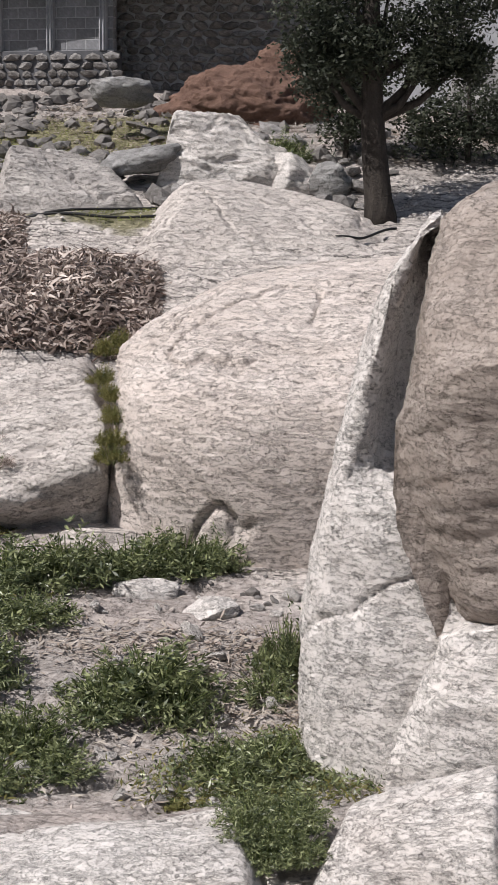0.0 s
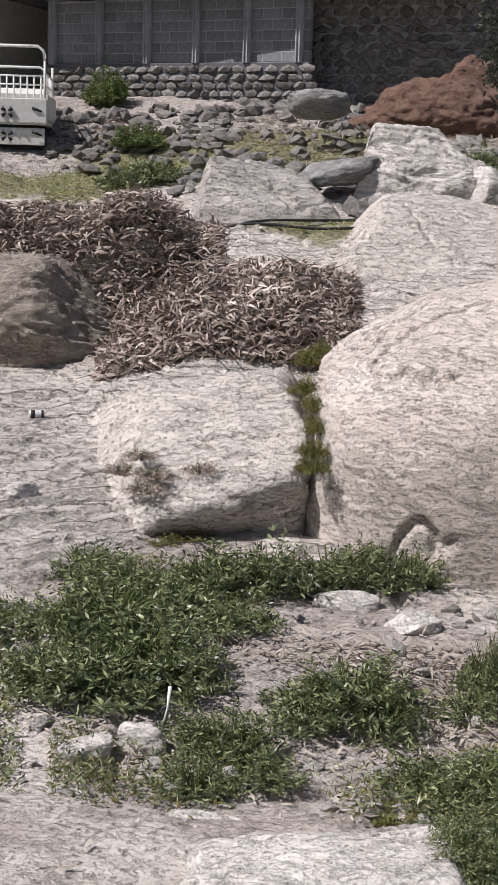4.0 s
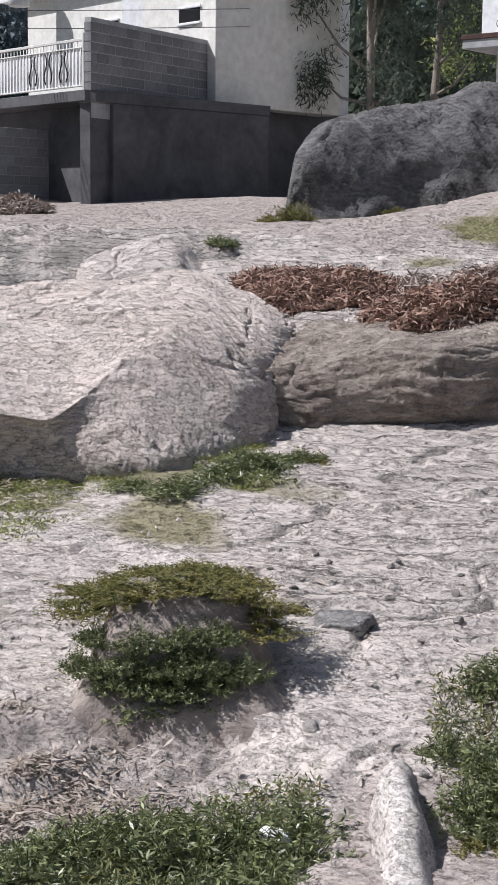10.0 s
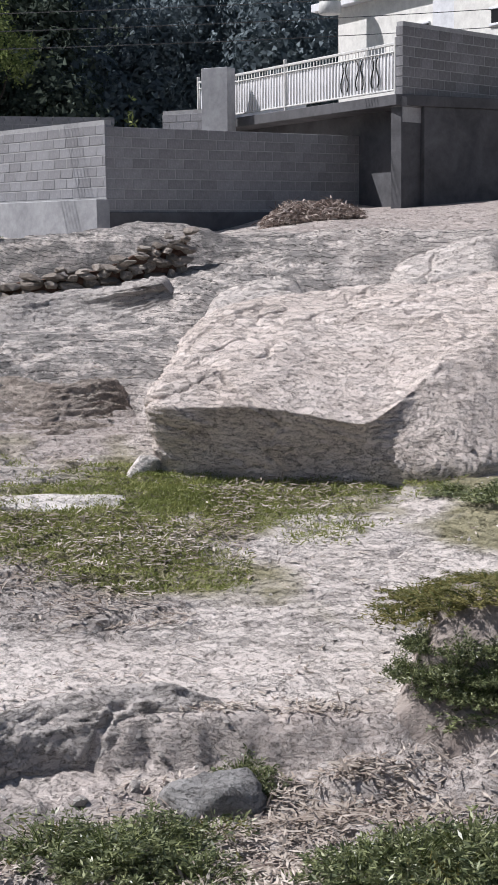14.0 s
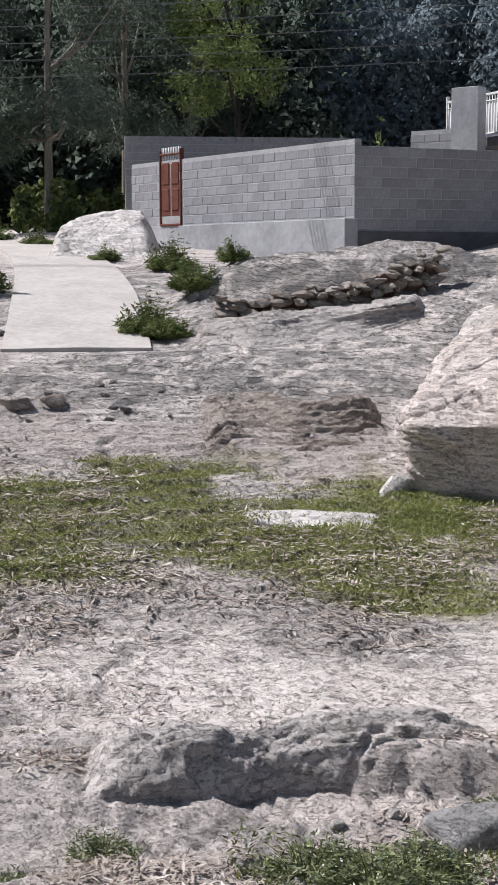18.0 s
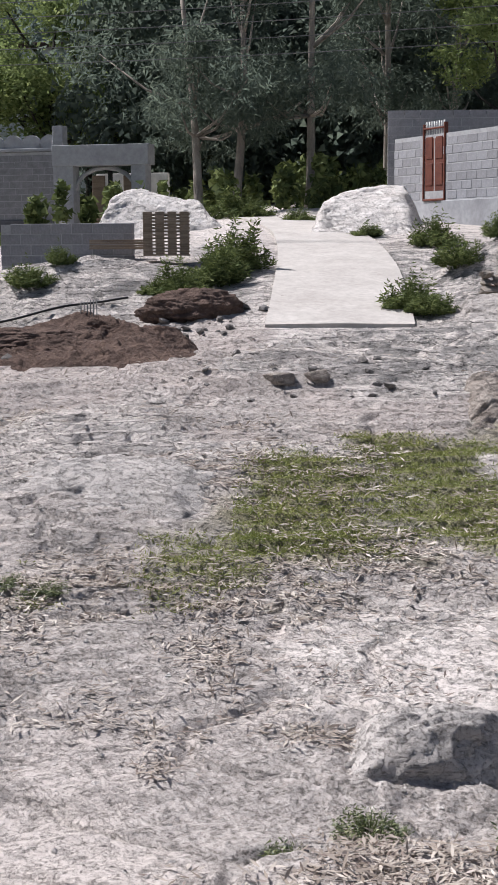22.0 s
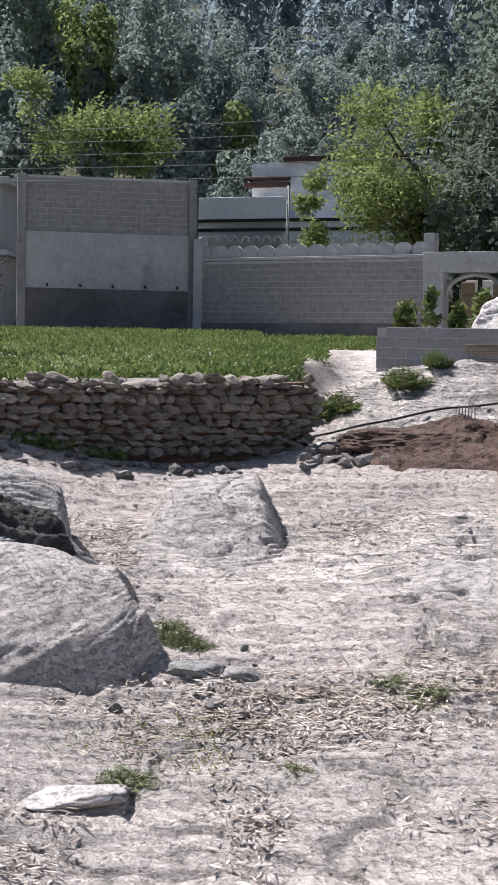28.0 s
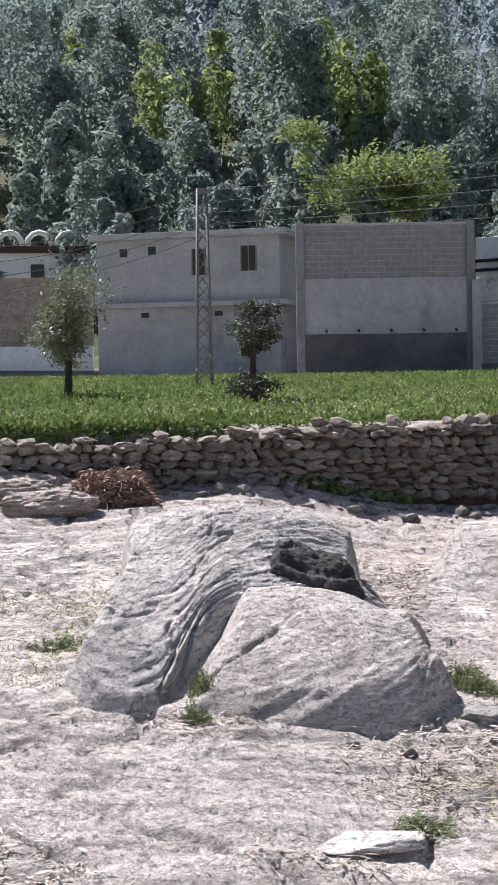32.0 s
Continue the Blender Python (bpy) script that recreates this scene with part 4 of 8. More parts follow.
outcrop("brown weathered ledge rock under dead brush", ROCK_BROWN, "ledge rocks", 6, [
    [(30.72, -8.76, 17.3), (30.16, -8.54, 16.9), (27.82, -8.64, 16.8), (25.23, -8.48, 16.8), (22.65, -8.3, 16.8), (20.09, -8, 16.9), (18.79, -7.85, 17.1)],
    [(30.49, -7.88, 17.3), (30.13, -7.77, 16.85), (27.83, -8.05, 16.75), (25.24, -7.75, 16.75), (22.67, -7.47, 16.75), (20.1, -7.19, 16.9), (18.81, -7.09, 17.1)],
    [(30.27, -6.34, 17.4), (29.91, -6.34, 16.8), (27.83, -6.55, 16.55), (25.25, -6.32, 16.55), (22.69, -6.21, 16.55), (20.35, -5.92, 16.9), (19.05, -5.89, 17.2)],
    [(30.05, -5.25, 17.5), (29.65, -5.14, 16.95), (27.4, -4.9, 16.75), (25.06, -4.45, 16.75), (22.72, -4.28, 16.75), (20.38, -4.43, 17.05), (19.31, -4.15, 17.2)],
    [(29.4, -4.59, 17.9), (29.06, -4.48, 17.5), (27.2, -4.13, 17.5), (25.07, -3.68, 17.5), (22.73, -3.49, 17.6), (20.4, -3.13, 17.6), (19.33, -3.01, 17.7)],
    [(28.97, -3.71, 18.8), (28.64, -3.48, 18.7), (27, -3.13, 18.8), (25.08, -2.87, 18.8), (22.73, -2.6, 18.8), (20.39, -2.32, 18.9), (19.32, -2.3, 18.9)]], fine=0.035, lump=0.14, step=0.02, crease=(3,), rim=0)
outcrop("brown weathered ledge rock under dead brush", ROCK_BROWN, "ledge rocks", 7, [
    [(21.99, -8.59, 16.9), (20.72, -8.45, 17), (19.65, -8.2, 17.2), (18.36, -7.84, 16.9), (16.62, -7.58, 16.8), (14.88, -7.53, 16.9), (13.16, -7.25, 17.1), (11.87, -6.99, 17.5)],
    [(22, -7.71, 16.85), (20.73, -7.68, 17), (19.67, -7.43, 17.25), (18.37, -7.12, 16.85), (16.64, -6.96, 16.75), (14.9, -6.82, 16.85), (13.4, -6.6, 17.1), (12.11, -6.34, 17.5)],
    [(22.01, -6.41, 16.75), (20.74, -6.37, 17.05), (19.69, -6.12, 17.4), (18.61, -5.66, 16.8), (16.88, -5.61, 16.6), (15.36, -6, 16.8), (14.07, -5.96, 17), (12.77, -5.81, 17.5)],
    [(22.02, -4.99, 16.85), (20.76, -4.85, 17.15), (19.71, -4.59, 17.45), (18.64, -4.13, 17), (17.47, -3.44, 16.8), (16.28, -3.63, 16.95), (14.74, -4.89, 17.1), (13.44, -5.28, 17.5)],
    [(22.04, -3.69, 17.5), (20.78, -3.54, 17.6), (19.51, -3.29, 17.7), (17.81, -2.85, 17.5), (16.3, -3.02, 17.5), (14.98, -4.02, 17.6), (13.67, -4.74, 17.8)],
    [(22.07, -3.04, 18.7), (20.8, -2.89, 18.7), (19.53, -2.74, 18.8), (17.82, -2.48, 18.7), (16.31, -2.65, 18.7), (14.99, -3.58, 18.7), (13.68, -4.42, 18.6)]], fine=0.04, lump=0.16, step=0.02, rim=0)
outcrop("long tilted granite slab with dark broken front", GRANITE_PINK, "slabs", 8, [
    [(44.82, -9.48, 16.8), (45.58, -9.54, 15.4), (43.55, -9.65, 15.3), (41.55, -9.81, 15.2), (39.3, -9.74, 15.2), (36.73, -9.54, 15.2), (34.13, -9.47, 15.2), (31.69, -9.29, 15.3), (29.7, -8.82, 15.9), (28.59, -8.91, 16.4)],
    [(44.8, -8.38, 16.8), (45.52, -8.45, 15.4), (43.53, -8.79, 15.3), (41.53, -8.96, 15.2), (39.29, -8.81, 15.25), (36.73, -8.74, 15.1), (34.13, -8.83, 15), (31.92, -8.72, 15.2), (29.71, -8.01, 15.8), (28.6, -8.14, 16.4)],
    [(45.01, -6.73, 16.9), (45.67, -6.46, 15.3), (43.69, -6.5, 15.2), (41.82, -6.55, 15.1), (39.49, -6.89, 15.1), (37.47, -7.13, 15.1), (34.14, -4.54, 15.9), (32.38, -4.84, 15.9), (29.95, -6.64, 15.9), (28.62, -7.16, 16.6)],
    [(44.66, -5.54, 17.2), (45.27, -5.33, 15.9), (43.49, -4.72, 16.1), (41.61, -4.58, 16.1), (39.27, -4.56, 16.2), (36.94, -4.25, 16.4), (34.03, -3.54, 16.7), (31.95, -3.53, 16.7), (29.63, -5.43, 16.5), (28.41, -5.85, 17.2)],
    [(43.58, -3.67, 18.6), (43.88, -3.44, 17.7), (42.47, -3.13, 17.7), (40.77, -2.82, 17.8), (38.64, -2.6, 17.9), (36.51, -2.41, 18), (33.92, -2.2, 18.2), (31.72, -2.19, 18.2), (29.3, -3.94, 17.6), (27.98, -4.32, 18.2)],
    [(43.55, -3.41, 19.2), (43.75, -3.23, 19), (42.28, -2.7, 19.2), (40.58, -2.37, 19.5), (38.44, -2.05, 19.6), (36.3, -1.85, 19.8), (33.69, -1.55, 20), (31.49, -1.37, 20), (28.86, -2.7, 19.2), (27.55, -3.02, 19.4)]], crease=(2,), fine=0.02, lump=0.08, step=0.022, dip=0.35, crack=0.05)
outcrop("weathered granite back with worn grey front", GRANITE_WORN, "outcrops", 9, [
    [(89.21, -12.72, 11.8), (85.89, -13.23, 11.7), (83.7, -13.27, 11.7), (81.74, -12.97, 11.8), (79.95, -12.43, 12), (78.21, -10.27, 12.8)],
    [(88.52, -11.42, 12.25), (85.87, -11.89, 12.05), (83.69, -11.93, 12), (81.73, -11.74, 12.1), (79.93, -11.21, 12.35), (78.48, -9.63, 13.1)],
    [(87.65, -9.77, 12.75), (85.61, -9.59, 12.75), (83.66, -9.41, 12.75), (81.86, -9.21, 12.85), (80.48, -9.43, 12.9), (78.94, -8.78, 13.4)],
    [(86.65, -8.1, 13.5), (85.14, -7.88, 13.6), (83.47, -7.78, 13.7), (82.01, -8.13, 13.6), (80.84, -8.68, 13.5), (79.22, -8.24, 13.9)],
    [(86.36, -7.95, 14.3), (84.94, -7.78, 14.4), (83.47, -7.72, 14.5), (82, -7.91, 14.2), (80.83, -8.35, 14.2), (79.3, -8.13, 14.5)]], fine=0.014, lump=0.06, step=0.016, dip=-0.35, rim=0.5)
outcrop("tilted granite outcrop with black lichened crest", GRANITE_LICHEN, "outcrops", 10, [
    [(92.87, -9.61, 12.6), (90.73, -11.82, 12), (88.65, -12.42, 12), (86.06, -10.02, 13), (83.98, -9.19, 13.8), (82.01, -8.78, 14), (79.89, -9, 14)],
    [(91.77, -8.79, 12.9), (91.04, -10.74, 12.35), (88.56, -11.29, 12.3), (86.44, -8.6, 13.4), (83.96, -8.1, 13.9), (82, -8.24, 14.1), (79.88, -8.46, 14.2)],
    [(91.31, -7.72, 13.3), (90.23, -8.62, 13), (87.81, -8.57, 13.2), (86.02, -7.41, 13.8), (83.95, -7.23, 14.2), (82.16, -7.47, 14.3), (80.83, -7.7, 14.4)],
    [(90.41, -6.22, 14.2), (89.32, -6.69, 14.1), (87.56, -6.72, 14.2), (85.78, -6.1, 14.6), (83.94, -6.02, 14.9), (82.47, -6.48, 14.9), (81.42, -7.04, 14.8)],
    [(90.17, -5.46, 15), (88.85, -5.06, 15.2), (87.3, -4.8, 15.4), (85.31, -4.73, 15.6), (83.93, -4.77, 15.7), (82.62, -5.17, 15.6), (81.57, -6.27, 15.4)],
    [(90.18, -5.68, 16), (88.85, -5.34, 16.3), (87.31, -5.13, 16.5), (85.32, -5.05, 16.6), (83.93, -5.08, 16.7), (82.62, -5.43, 16.5), (81.57, -6.6, 16.2)]], fine=0.02, lump=0.07, step=0.018, dip=-0.4)
outcrop("black lichened broken top of an outcrop", LICHEN, "outcrops", 11, [
    [(85.25, -7.42, 14.2), (83.96, -7.56, 14), (82.66, -8.23, 13.9), (81.68, -8.13, 14), (81.1, -7.92, 14.3)],
    [(85.13, -6.88, 14.25), (83.95, -7.01, 14.1), (82.66, -7.9, 13.95), (81.76, -7.8, 14.05), (81.21, -7.37, 14.3)],
    [(84.84, -6.45, 14.6), (83.78, -6.09, 14.6), (82.64, -6.48, 14.5), (81.91, -6.82, 14.5), (81.42, -7.04, 14.6)],
    [(84.68, -6.23, 15.1), (83.77, -5.81, 15.2), (82.63, -6.15, 15.2), (81.9, -6.49, 15.1), (81.49, -6.82, 15.1)]], fine=0.07, lump=0.12, step=0.03)
outcrop("low rounded granite dome with dark worn end", GRANITE_WORN, "outcrops", 12, [
    [(80.47, -8.48, 14.98), (79.01, -9.12, 14.59), (77.07, -9.31, 14.5), (74.86, -9.05, 14.77), (72.9, -8.07, 15.62)],
    [(80.15, -7.6, 16.27), (78.83, -8.13, 15.55), (77.09, -8.33, 15.35), (75.1, -8.18, 15.4), (73.4, -7.62, 16.18)],
    [(79.91, -6.83, 16.3), (78.75, -6.82, 16.1), (77.11, -6.79, 16), (75.12, -6.76, 16), (73.61, -6.85, 16.1)],
    [(79.63, -6.12, 16.9), (78.57, -5.74, 16.8), (77.12, -5.54, 16.7), (75.36, -5.44, 16.7), (73.92, -6.08, 16.6)],
    [(79.34, -5.79, 17.5), (78.28, -5.36, 17.4), (76.92, -5.14, 17.3), (75.48, -5.05, 17.3), (74.21, -5.58, 17.1)],
    [(79.15, -5.7, 18.4), (78.09, -5.42, 18.3), (76.92, -5.23, 18.2), (75.48, -5.16, 18.2), (74.36, -5.58, 18)]], fine=0.02, lump=0.04, step=0.016, rim=0.5)
outcrop("flat granite dome at ground level", GRANITE_WORN, "outcrops", 13, [
    [(71.78, -9.92, 13.86), (69.74, -10.49, 13.7), (66.67, -11.12, 13.31), (63.65, -11.42, 13.11), (61.07, -11.16, 13.28)],
    [(71.4, -9.13, 14.45), (69.54, -9.78, 14.05), (66.65, -10.19, 13.82), (63.64, -10.71, 13.46), (61.5, -10.36, 13.59)],
    [(71.21, -8.55, 14.77), (69.33, -8.6, 14.69), (66.63, -8.77, 14.56), (63.83, -9.31, 14.04), (61.91, -9.5, 13.89)],
    [(70.81, -8.03, 14.92), (69.13, -7.51, 15), (66.61, -7.24, 15.11), (64.02, -7.46, 15.01), (62.11, -8.42, 14.32)],
    [(70.71, -7.86, 14.99), (69.12, -7.29, 14.99), (66.6, -6.92, 15.2), (64.01, -7.03, 15.24), (62.1, -7.99, 14.71)]], fine=0.014, lump=0.05, step=0.025, dip=-0.15, rim=0.8)
outcrop("broad white granite back beside a grass strip", GRANITE, "outcrops", 14, [
    [(7.3, -2.33, 17.2), (5.28, -2.76, 17.2), (3.51, -3.63, 17.2), (1.52, -4.05, 17), (-0.87, -4.04, 17), (-3.88, -4.01, 17)],
    [(7.02, -1.36, 17.9), (5.5, -1.79, 17.8), (3.73, -2.65, 17.6), (1.53, -3.44, 17.4), (-0.86, -3.43, 17.4), (-3.86, -3.16, 17.6)],
    [(6.74, -1.03, 18.2), (5.28, -0.92, 18.3), (3.3, -1.13, 18.2), (1.11, -1.67, 18.1), (-1.06, -2.1, 18), (-3.84, -2.3, 18.1)],
    [(6.37, -0.82, 18.6), (5.06, -0.39, 19), (3.3, -0.06, 19.2), (0.9, -0.42, 19.2), (-1.26, -1.03, 19.1), (-3.83, -1.56, 19)],
    [(6.37, -0.97, 19.4), (5.06, -0.54, 19.8), (3.3, -0.26, 20), (0.9, -0.6, 20), (-1.26, -1.18, 19.9), (-3.84, -1.71, 19.8)]], fine=0.014, lump=0.05, step=0.02, rim=0.8)
outcrop("weathered grey hump with dark broken end", GRANITE_WORN, "outcrops", 15, [
    [(11.78, -1.09, 19.3), (10.01, -1.23, 19.2), (8.11, -1.25, 19.2), (5.77, -0.71, 19.5)],
    [(11.65, -0.44, 19.6), (10.23, -0.64, 19.5), (8.12, -0.75, 19.4), (5.89, -0.33, 19.7)],
    [(11.56, 0.41, 20), (10.89, 0.66, 20.1), (9.69, 0.43, 20.2), (8.14, 0.04, 20.2), (6.2, -0.19, 20.2)],
    [(11.21, 0.75, 20.7), (10.69, 0.96, 20.9), (8.92, 0.66, 21), (6.97, 0.15, 20.9)],
    [(11.1, 0.65, 21.6), (10.47, 0.89, 21.7), (8.91, 0.62, 21.2), (6.95, 0.07, 21.2)]], fine=0.04, lump=0.1, step=0.03, rim=0.35)
outcrop("pale split granite block among rubble", GRANITE_PALE, "boulders", 16, [
    [(6.17, -0.36, 20.6), (4.09, -0.43, 20.5), (1.89, -0.29, 20.5), (-0.93, -0.46, 20.6)],
    [(6.02, 0.28, 20.6), (4.09, 0.06, 20.4), (1.9, 0.25, 20.4), (-0.7, 0.01, 20.6)],
    [(5.81, 1.55, 20.8), (4.06, 1.16, 20.5), (2.13, 0.88, 20.5), (-0.15, 0.59, 20.7)],
    [(5.68, 1.87, 20.9), (4, 2.28, 20.9), (2.48, 2.35, 21), (1.49, 1.42, 21), (-0.03, 1.19, 21.1)],
    [(5.53, 1.77, 21.6), (3.9, 2.18, 21.8), (2.37, 2.21, 21.9), (1.49, 1.31, 21.9), (-0.03, 1.06, 21.9)]], fine=0.05, lump=0.2, step=0.03, crease=(1, 2, 3))
outcrop("long dark granite outcrop streaked by rain", GRANITE_DARK, "outcrops", 17, [
    [(28.77, 0.21, 25.6), (27.28, 0.23, 25.6), (25.33, 0.49, 25.8), (23.18, 1.28, 26.4), (21.02, 1.53, 26.8), (18.88, 1.67, 27)],
    [(28.49, 1.46, 25.9), (27.5, 1.15, 25.8), (25.34, 1.3, 26), (23.19, 1.99, 26.6), (21.04, 2.55, 27), (19.01, 2.69, 27.2)],
    [(28.6, 2.41, 26.1), (27.51, 2.9, 25.9), (25.25, 3.05, 26.3), (22.99, 3.31, 26.8), (21.07, 3.86, 27.2), (19.04, 3.74, 27.3)],
    [(28, 3.48, 26.8), (26.98, 4.34, 26.9), (25.16, 4.7, 27.2), (23.02, 4.98, 27.8), (20.67, 5.6, 28), (18.63, 4.68, 28)],
    [(27.74, 3.43, 28), (26.88, 4.22, 28.3), (25.16, 4.53, 28.6), (23.01, 4.86, 29.2), (20.66, 5.43, 29.5), (18.62, 4.62, 29.5)]], fine=0.014, lump=0.16, step=0.03, cell=0.05, dip=1.2)
outcrop("pale rounded rock beside the concrete road", GRANITE_PALE, "outcrops", 18, [
    [(59.94, 0.07, 30.5), (58.2, -0.03, 30.5), (56.45, -0.35, 30), (54.28, 0.08, 30.5)],
    [(59.4, 0.68, 31), (58.2, 0.51, 31), (56.45, 0.26, 30.6), (54.5, 0.56, 31)],
    [(59.03, 1.15, 31.8), (57.77, 1.84, 32.5), (56.47, 2.06, 33), (54.52, 2.01, 33)],
    [(58.86, 1.07, 33.5), (57.77, 1.76, 34), (56.47, 1.93, 34.4), (54.52, 1.89, 34.4)]], fine=0.02, lump=0.08, step=0.03, cell=0.05, rim=0.5)
outcrop("pale granite outcrop before the gateway", GRANITE_PALE, "outcrops", 19, [
    [(68.36, 0.23, 34.5), (65.95, -0.02, 34.5), (63.97, 0.06, 34.5), (61.56, 0.35, 34.5)],
    [(67.8, 0.87, 35), (65.94, 0.67, 35), (63.96, 0.75, 35), (61.99, 1.01, 35)],
    [(67.2, 1.25, 35.6), (65.87, 1.93, 36), (64.17, 1.69, 36), (62.64, 1.23, 36)],
    [(67.02, 1.17, 37), (65.87, 1.8, 37.2), (64.17, 1.56, 37.2), (62.64, 1.15, 37)]], fine=0.03, lump=0.12, step=0.05, cell=0.05, rim=0.5)
outcrop("rounded granite back above the tilted slab", GRANITE, "outcrops", 20, [
    [(45.1, -4.5, 18.2), (43.13, -4.6, 18.1), (40.56, -3.87, 18.6), (37.57, -3.14, 19.4)],
    [(44.74, -3.97, 18.5), (43.13, -4, 18.4), (40.77, -3.25, 19), (37.78, -2.7, 19.7)],
    [(44.26, -3.34, 18.9), (42.9, -2.2, 19.8), (40.54, -1.69, 20.3), (38.3, -2.11, 20.4)],
    [(44.16, -3.56, 20), (42.9, -2.35, 20.8), (40.53, -1.84, 21.2), (38.29, -2.26, 21.2)]], fine=0.02, lump=0.06, step=0.025, rim=0.8)
outcrop("rounded granite back above the tilted slab", GRANITE, "outcrops", 21, [
    [(37.99, -2.7, 19.6), (36.3, -2.72, 19.5), (33.76, -2.19, 19.7), (31.2, -1.78, 19.8)],
    [(37.73, -2.16, 20), (36.3, -2.13, 19.9), (33.75, -1.66, 20.1), (31.2, -1.24, 20.2)],
    [(37.24, -1.62, 20.6), (35.97, -0.93, 21.2), (33.3, -0.19, 21.6), (31.18, 0.13, 21.8)],
    [(37.12, -1.77, 21.6), (35.84, -1.1, 22.1), (33.28, -0.36, 22.5), (31.16, -0.04, 22.6)]], fine=0.02, lump=0.06, step=0.025, rim=0.8)
outcrop("narrow granite rib running down the bank", GRANITE_PALE, "slabs", 22, [
    [(25.54, -26.6, 6.9), (24.63, -26.17, 6.9), (23.42, -26.12, 6.9), (21.99, -26.44, 7)],
    [(25.47, -24.18, 7.9), (24.66, -23.23, 7.85), (23.43, -23.18, 7.85), (22.18, -24.25, 7.9)],
    [(25.66, -22.54, 8.5), (24.89, -21.26, 8.5), (23.75, -21.01, 8.5), (22.7, -22.42, 8.5)],
    [(25.19, -21.48, 9), (24.68, -20.46, 9.1), (23.85, -20.32, 9.1), (23.26, -21.2, 9)],
    [(25.09, -21.27, 9.5), (24.68, -20.41, 9.6), (23.85, -20.28, 9.6), (23.31, -20.99, 9.5)]], fine=0.02, lump=0.06, step=0.015)
outcrop("rounded granite at the foot of the bank", GRANITE_PALE, "slabs", 23, [
    [(27.71, -25.85, 7.3), (26.47, -25.83, 7.2), (25.45, -25.8, 7.3)],
    [(27.58, -23.82, 8), (26.51, -23.18, 7.95), (25.58, -23.57, 8)],
    [(27.14, -22.68, 8.4), (26.43, -22.25, 8.45), (25.59, -22.54, 8.4)],
    [(27.06, -22.57, 8.9), (26.44, -22.18, 8.9), (25.6, -22.45, 8.9)]], fine=0.02, lump=0.06, step=0.01)
outcrop("upright pale slab of a split granite boulder", GRANITE_PALE, "split boulder", 24, [
    [(-0.99, -21.78, 9.8), (-0.12, -22.22, 8.75), (-3.09, -22.22, 8.35), (-6.54, -22.14, 8.3), (-10.14, -21.87, 8.3)],
    [(-0.99, -18.79, 9.8), (-0.28, -19.02, 8.75), (-2.99, -19.15, 8.4), (-6.29, -18.99, 8.38), (-9.97, -18.74, 8.4)],
    [(-1.13, -16.19, 9.8), (-0.51, -15.98, 8.78), (-2.78, -15.92, 8.5), (-6.04, -15.78, 8.5), (-9.8, -15.55, 8.6)],
    [(-1.67, -12.67, 9.9), (-1.18, -12.68, 8.82), (-2.16, -12.55, 8.6), (-5.36, -12.54, 8.62), (-9.63, -12.34, 8.8)],
    [(-2.3, -9.36, 10), (-1.85, -9.37, 8.88), (-2.65, -9.35, 8.75), (-3.95, -9.75, 9.2), (-9.48, -9.32, 9.3)],
    [(-3, -6.05, 10), (-2.6, -6.06, 8.93), (-3.53, -6.04, 8.85), (-4.53, -6.01, 9.5), (-9.31, -5.87, 9.5)],
    [(-3.79, -3.42, 10.1), (-3.44, -3.43, 9.02), (-4.3, -3.2, 8.97), (-4.92, -3.4, 9.6), (-9.19, -3.3, 9.6)],
    [(-4.96, -1.72, 10.3), (-4.6, -1.79, 9.25), (-5.24, -1.5, 9.25), (-5.5, -1.67, 9.75), (-9.09, -1.18, 9.9)],
    [(-5.4, -1.78, 10.9), (-5.39, -1.67, 10.6), (-5.71, -1.6, 10.6), (-6.14, -1.6, 10.6), (-9.09, -1.29, 10.6)]], fine=0.014, lump=0.07, step=0.008, dip=1.4, crack=0.03, rim=0)
outcrop("overhanging broken block of a split boulder", GRANITE_BUFF, "split boulder", 25, [
    [(-6.98, -16.7, 8.9), (-7.88, -16.86, 8.8), (-8.98, -16.79, 8.8), (-10.73, -16.66, 8.8)],
    [(-6.32, -16.02, 8.5), (-7.41, -16.48, 8.3), (-8.75, -16.53, 8.2), (-10.72, -16.34, 8.2)],
    [(-5.28, -13.42, 8.4), (-6.62, -13.58, 8.15), (-8.38, -13.49, 8.05), (-10.55, -13.36, 8.05)],
    [(-4.34, -10.83, 8.38), (-5.62, -10.68, 8.05), (-7.81, -10.48, 7.92), (-10.38, -10.13, 7.92)],
    [(-3.87, -9.2, 8.35), (-5.07, -7.74, 8), (-7.65, -6.9, 7.78), (-10.2, -6.59, 7.78)],
    [(-4.39, -6.89, 8.45), (-5.1, -5.34, 8.2), (-7.55, -4.74, 8.05), (-10.1, -4.66, 8.05)],
    [(-4.88, -3.62, 8.75), (-5.64, -2.42, 8.6), (-7.44, -2.06, 8.5), (-9.96, -2.01, 8.5)],
    [(-5.45, -1.56, 9.2), (-6.27, -0.63, 9.1), (-7.56, 0.02, 9.2), (-9.85, 0.3, 9.3)],
    [(-5.82, -1.71, 10.1), (-6.53, -0.84, 10.2), (-7.57, -0.19, 10.4), (-9.86, 0.09, 10.4)]], fine=0.02, lump=0.05, step=0.005, crease=(4,), rim=0)
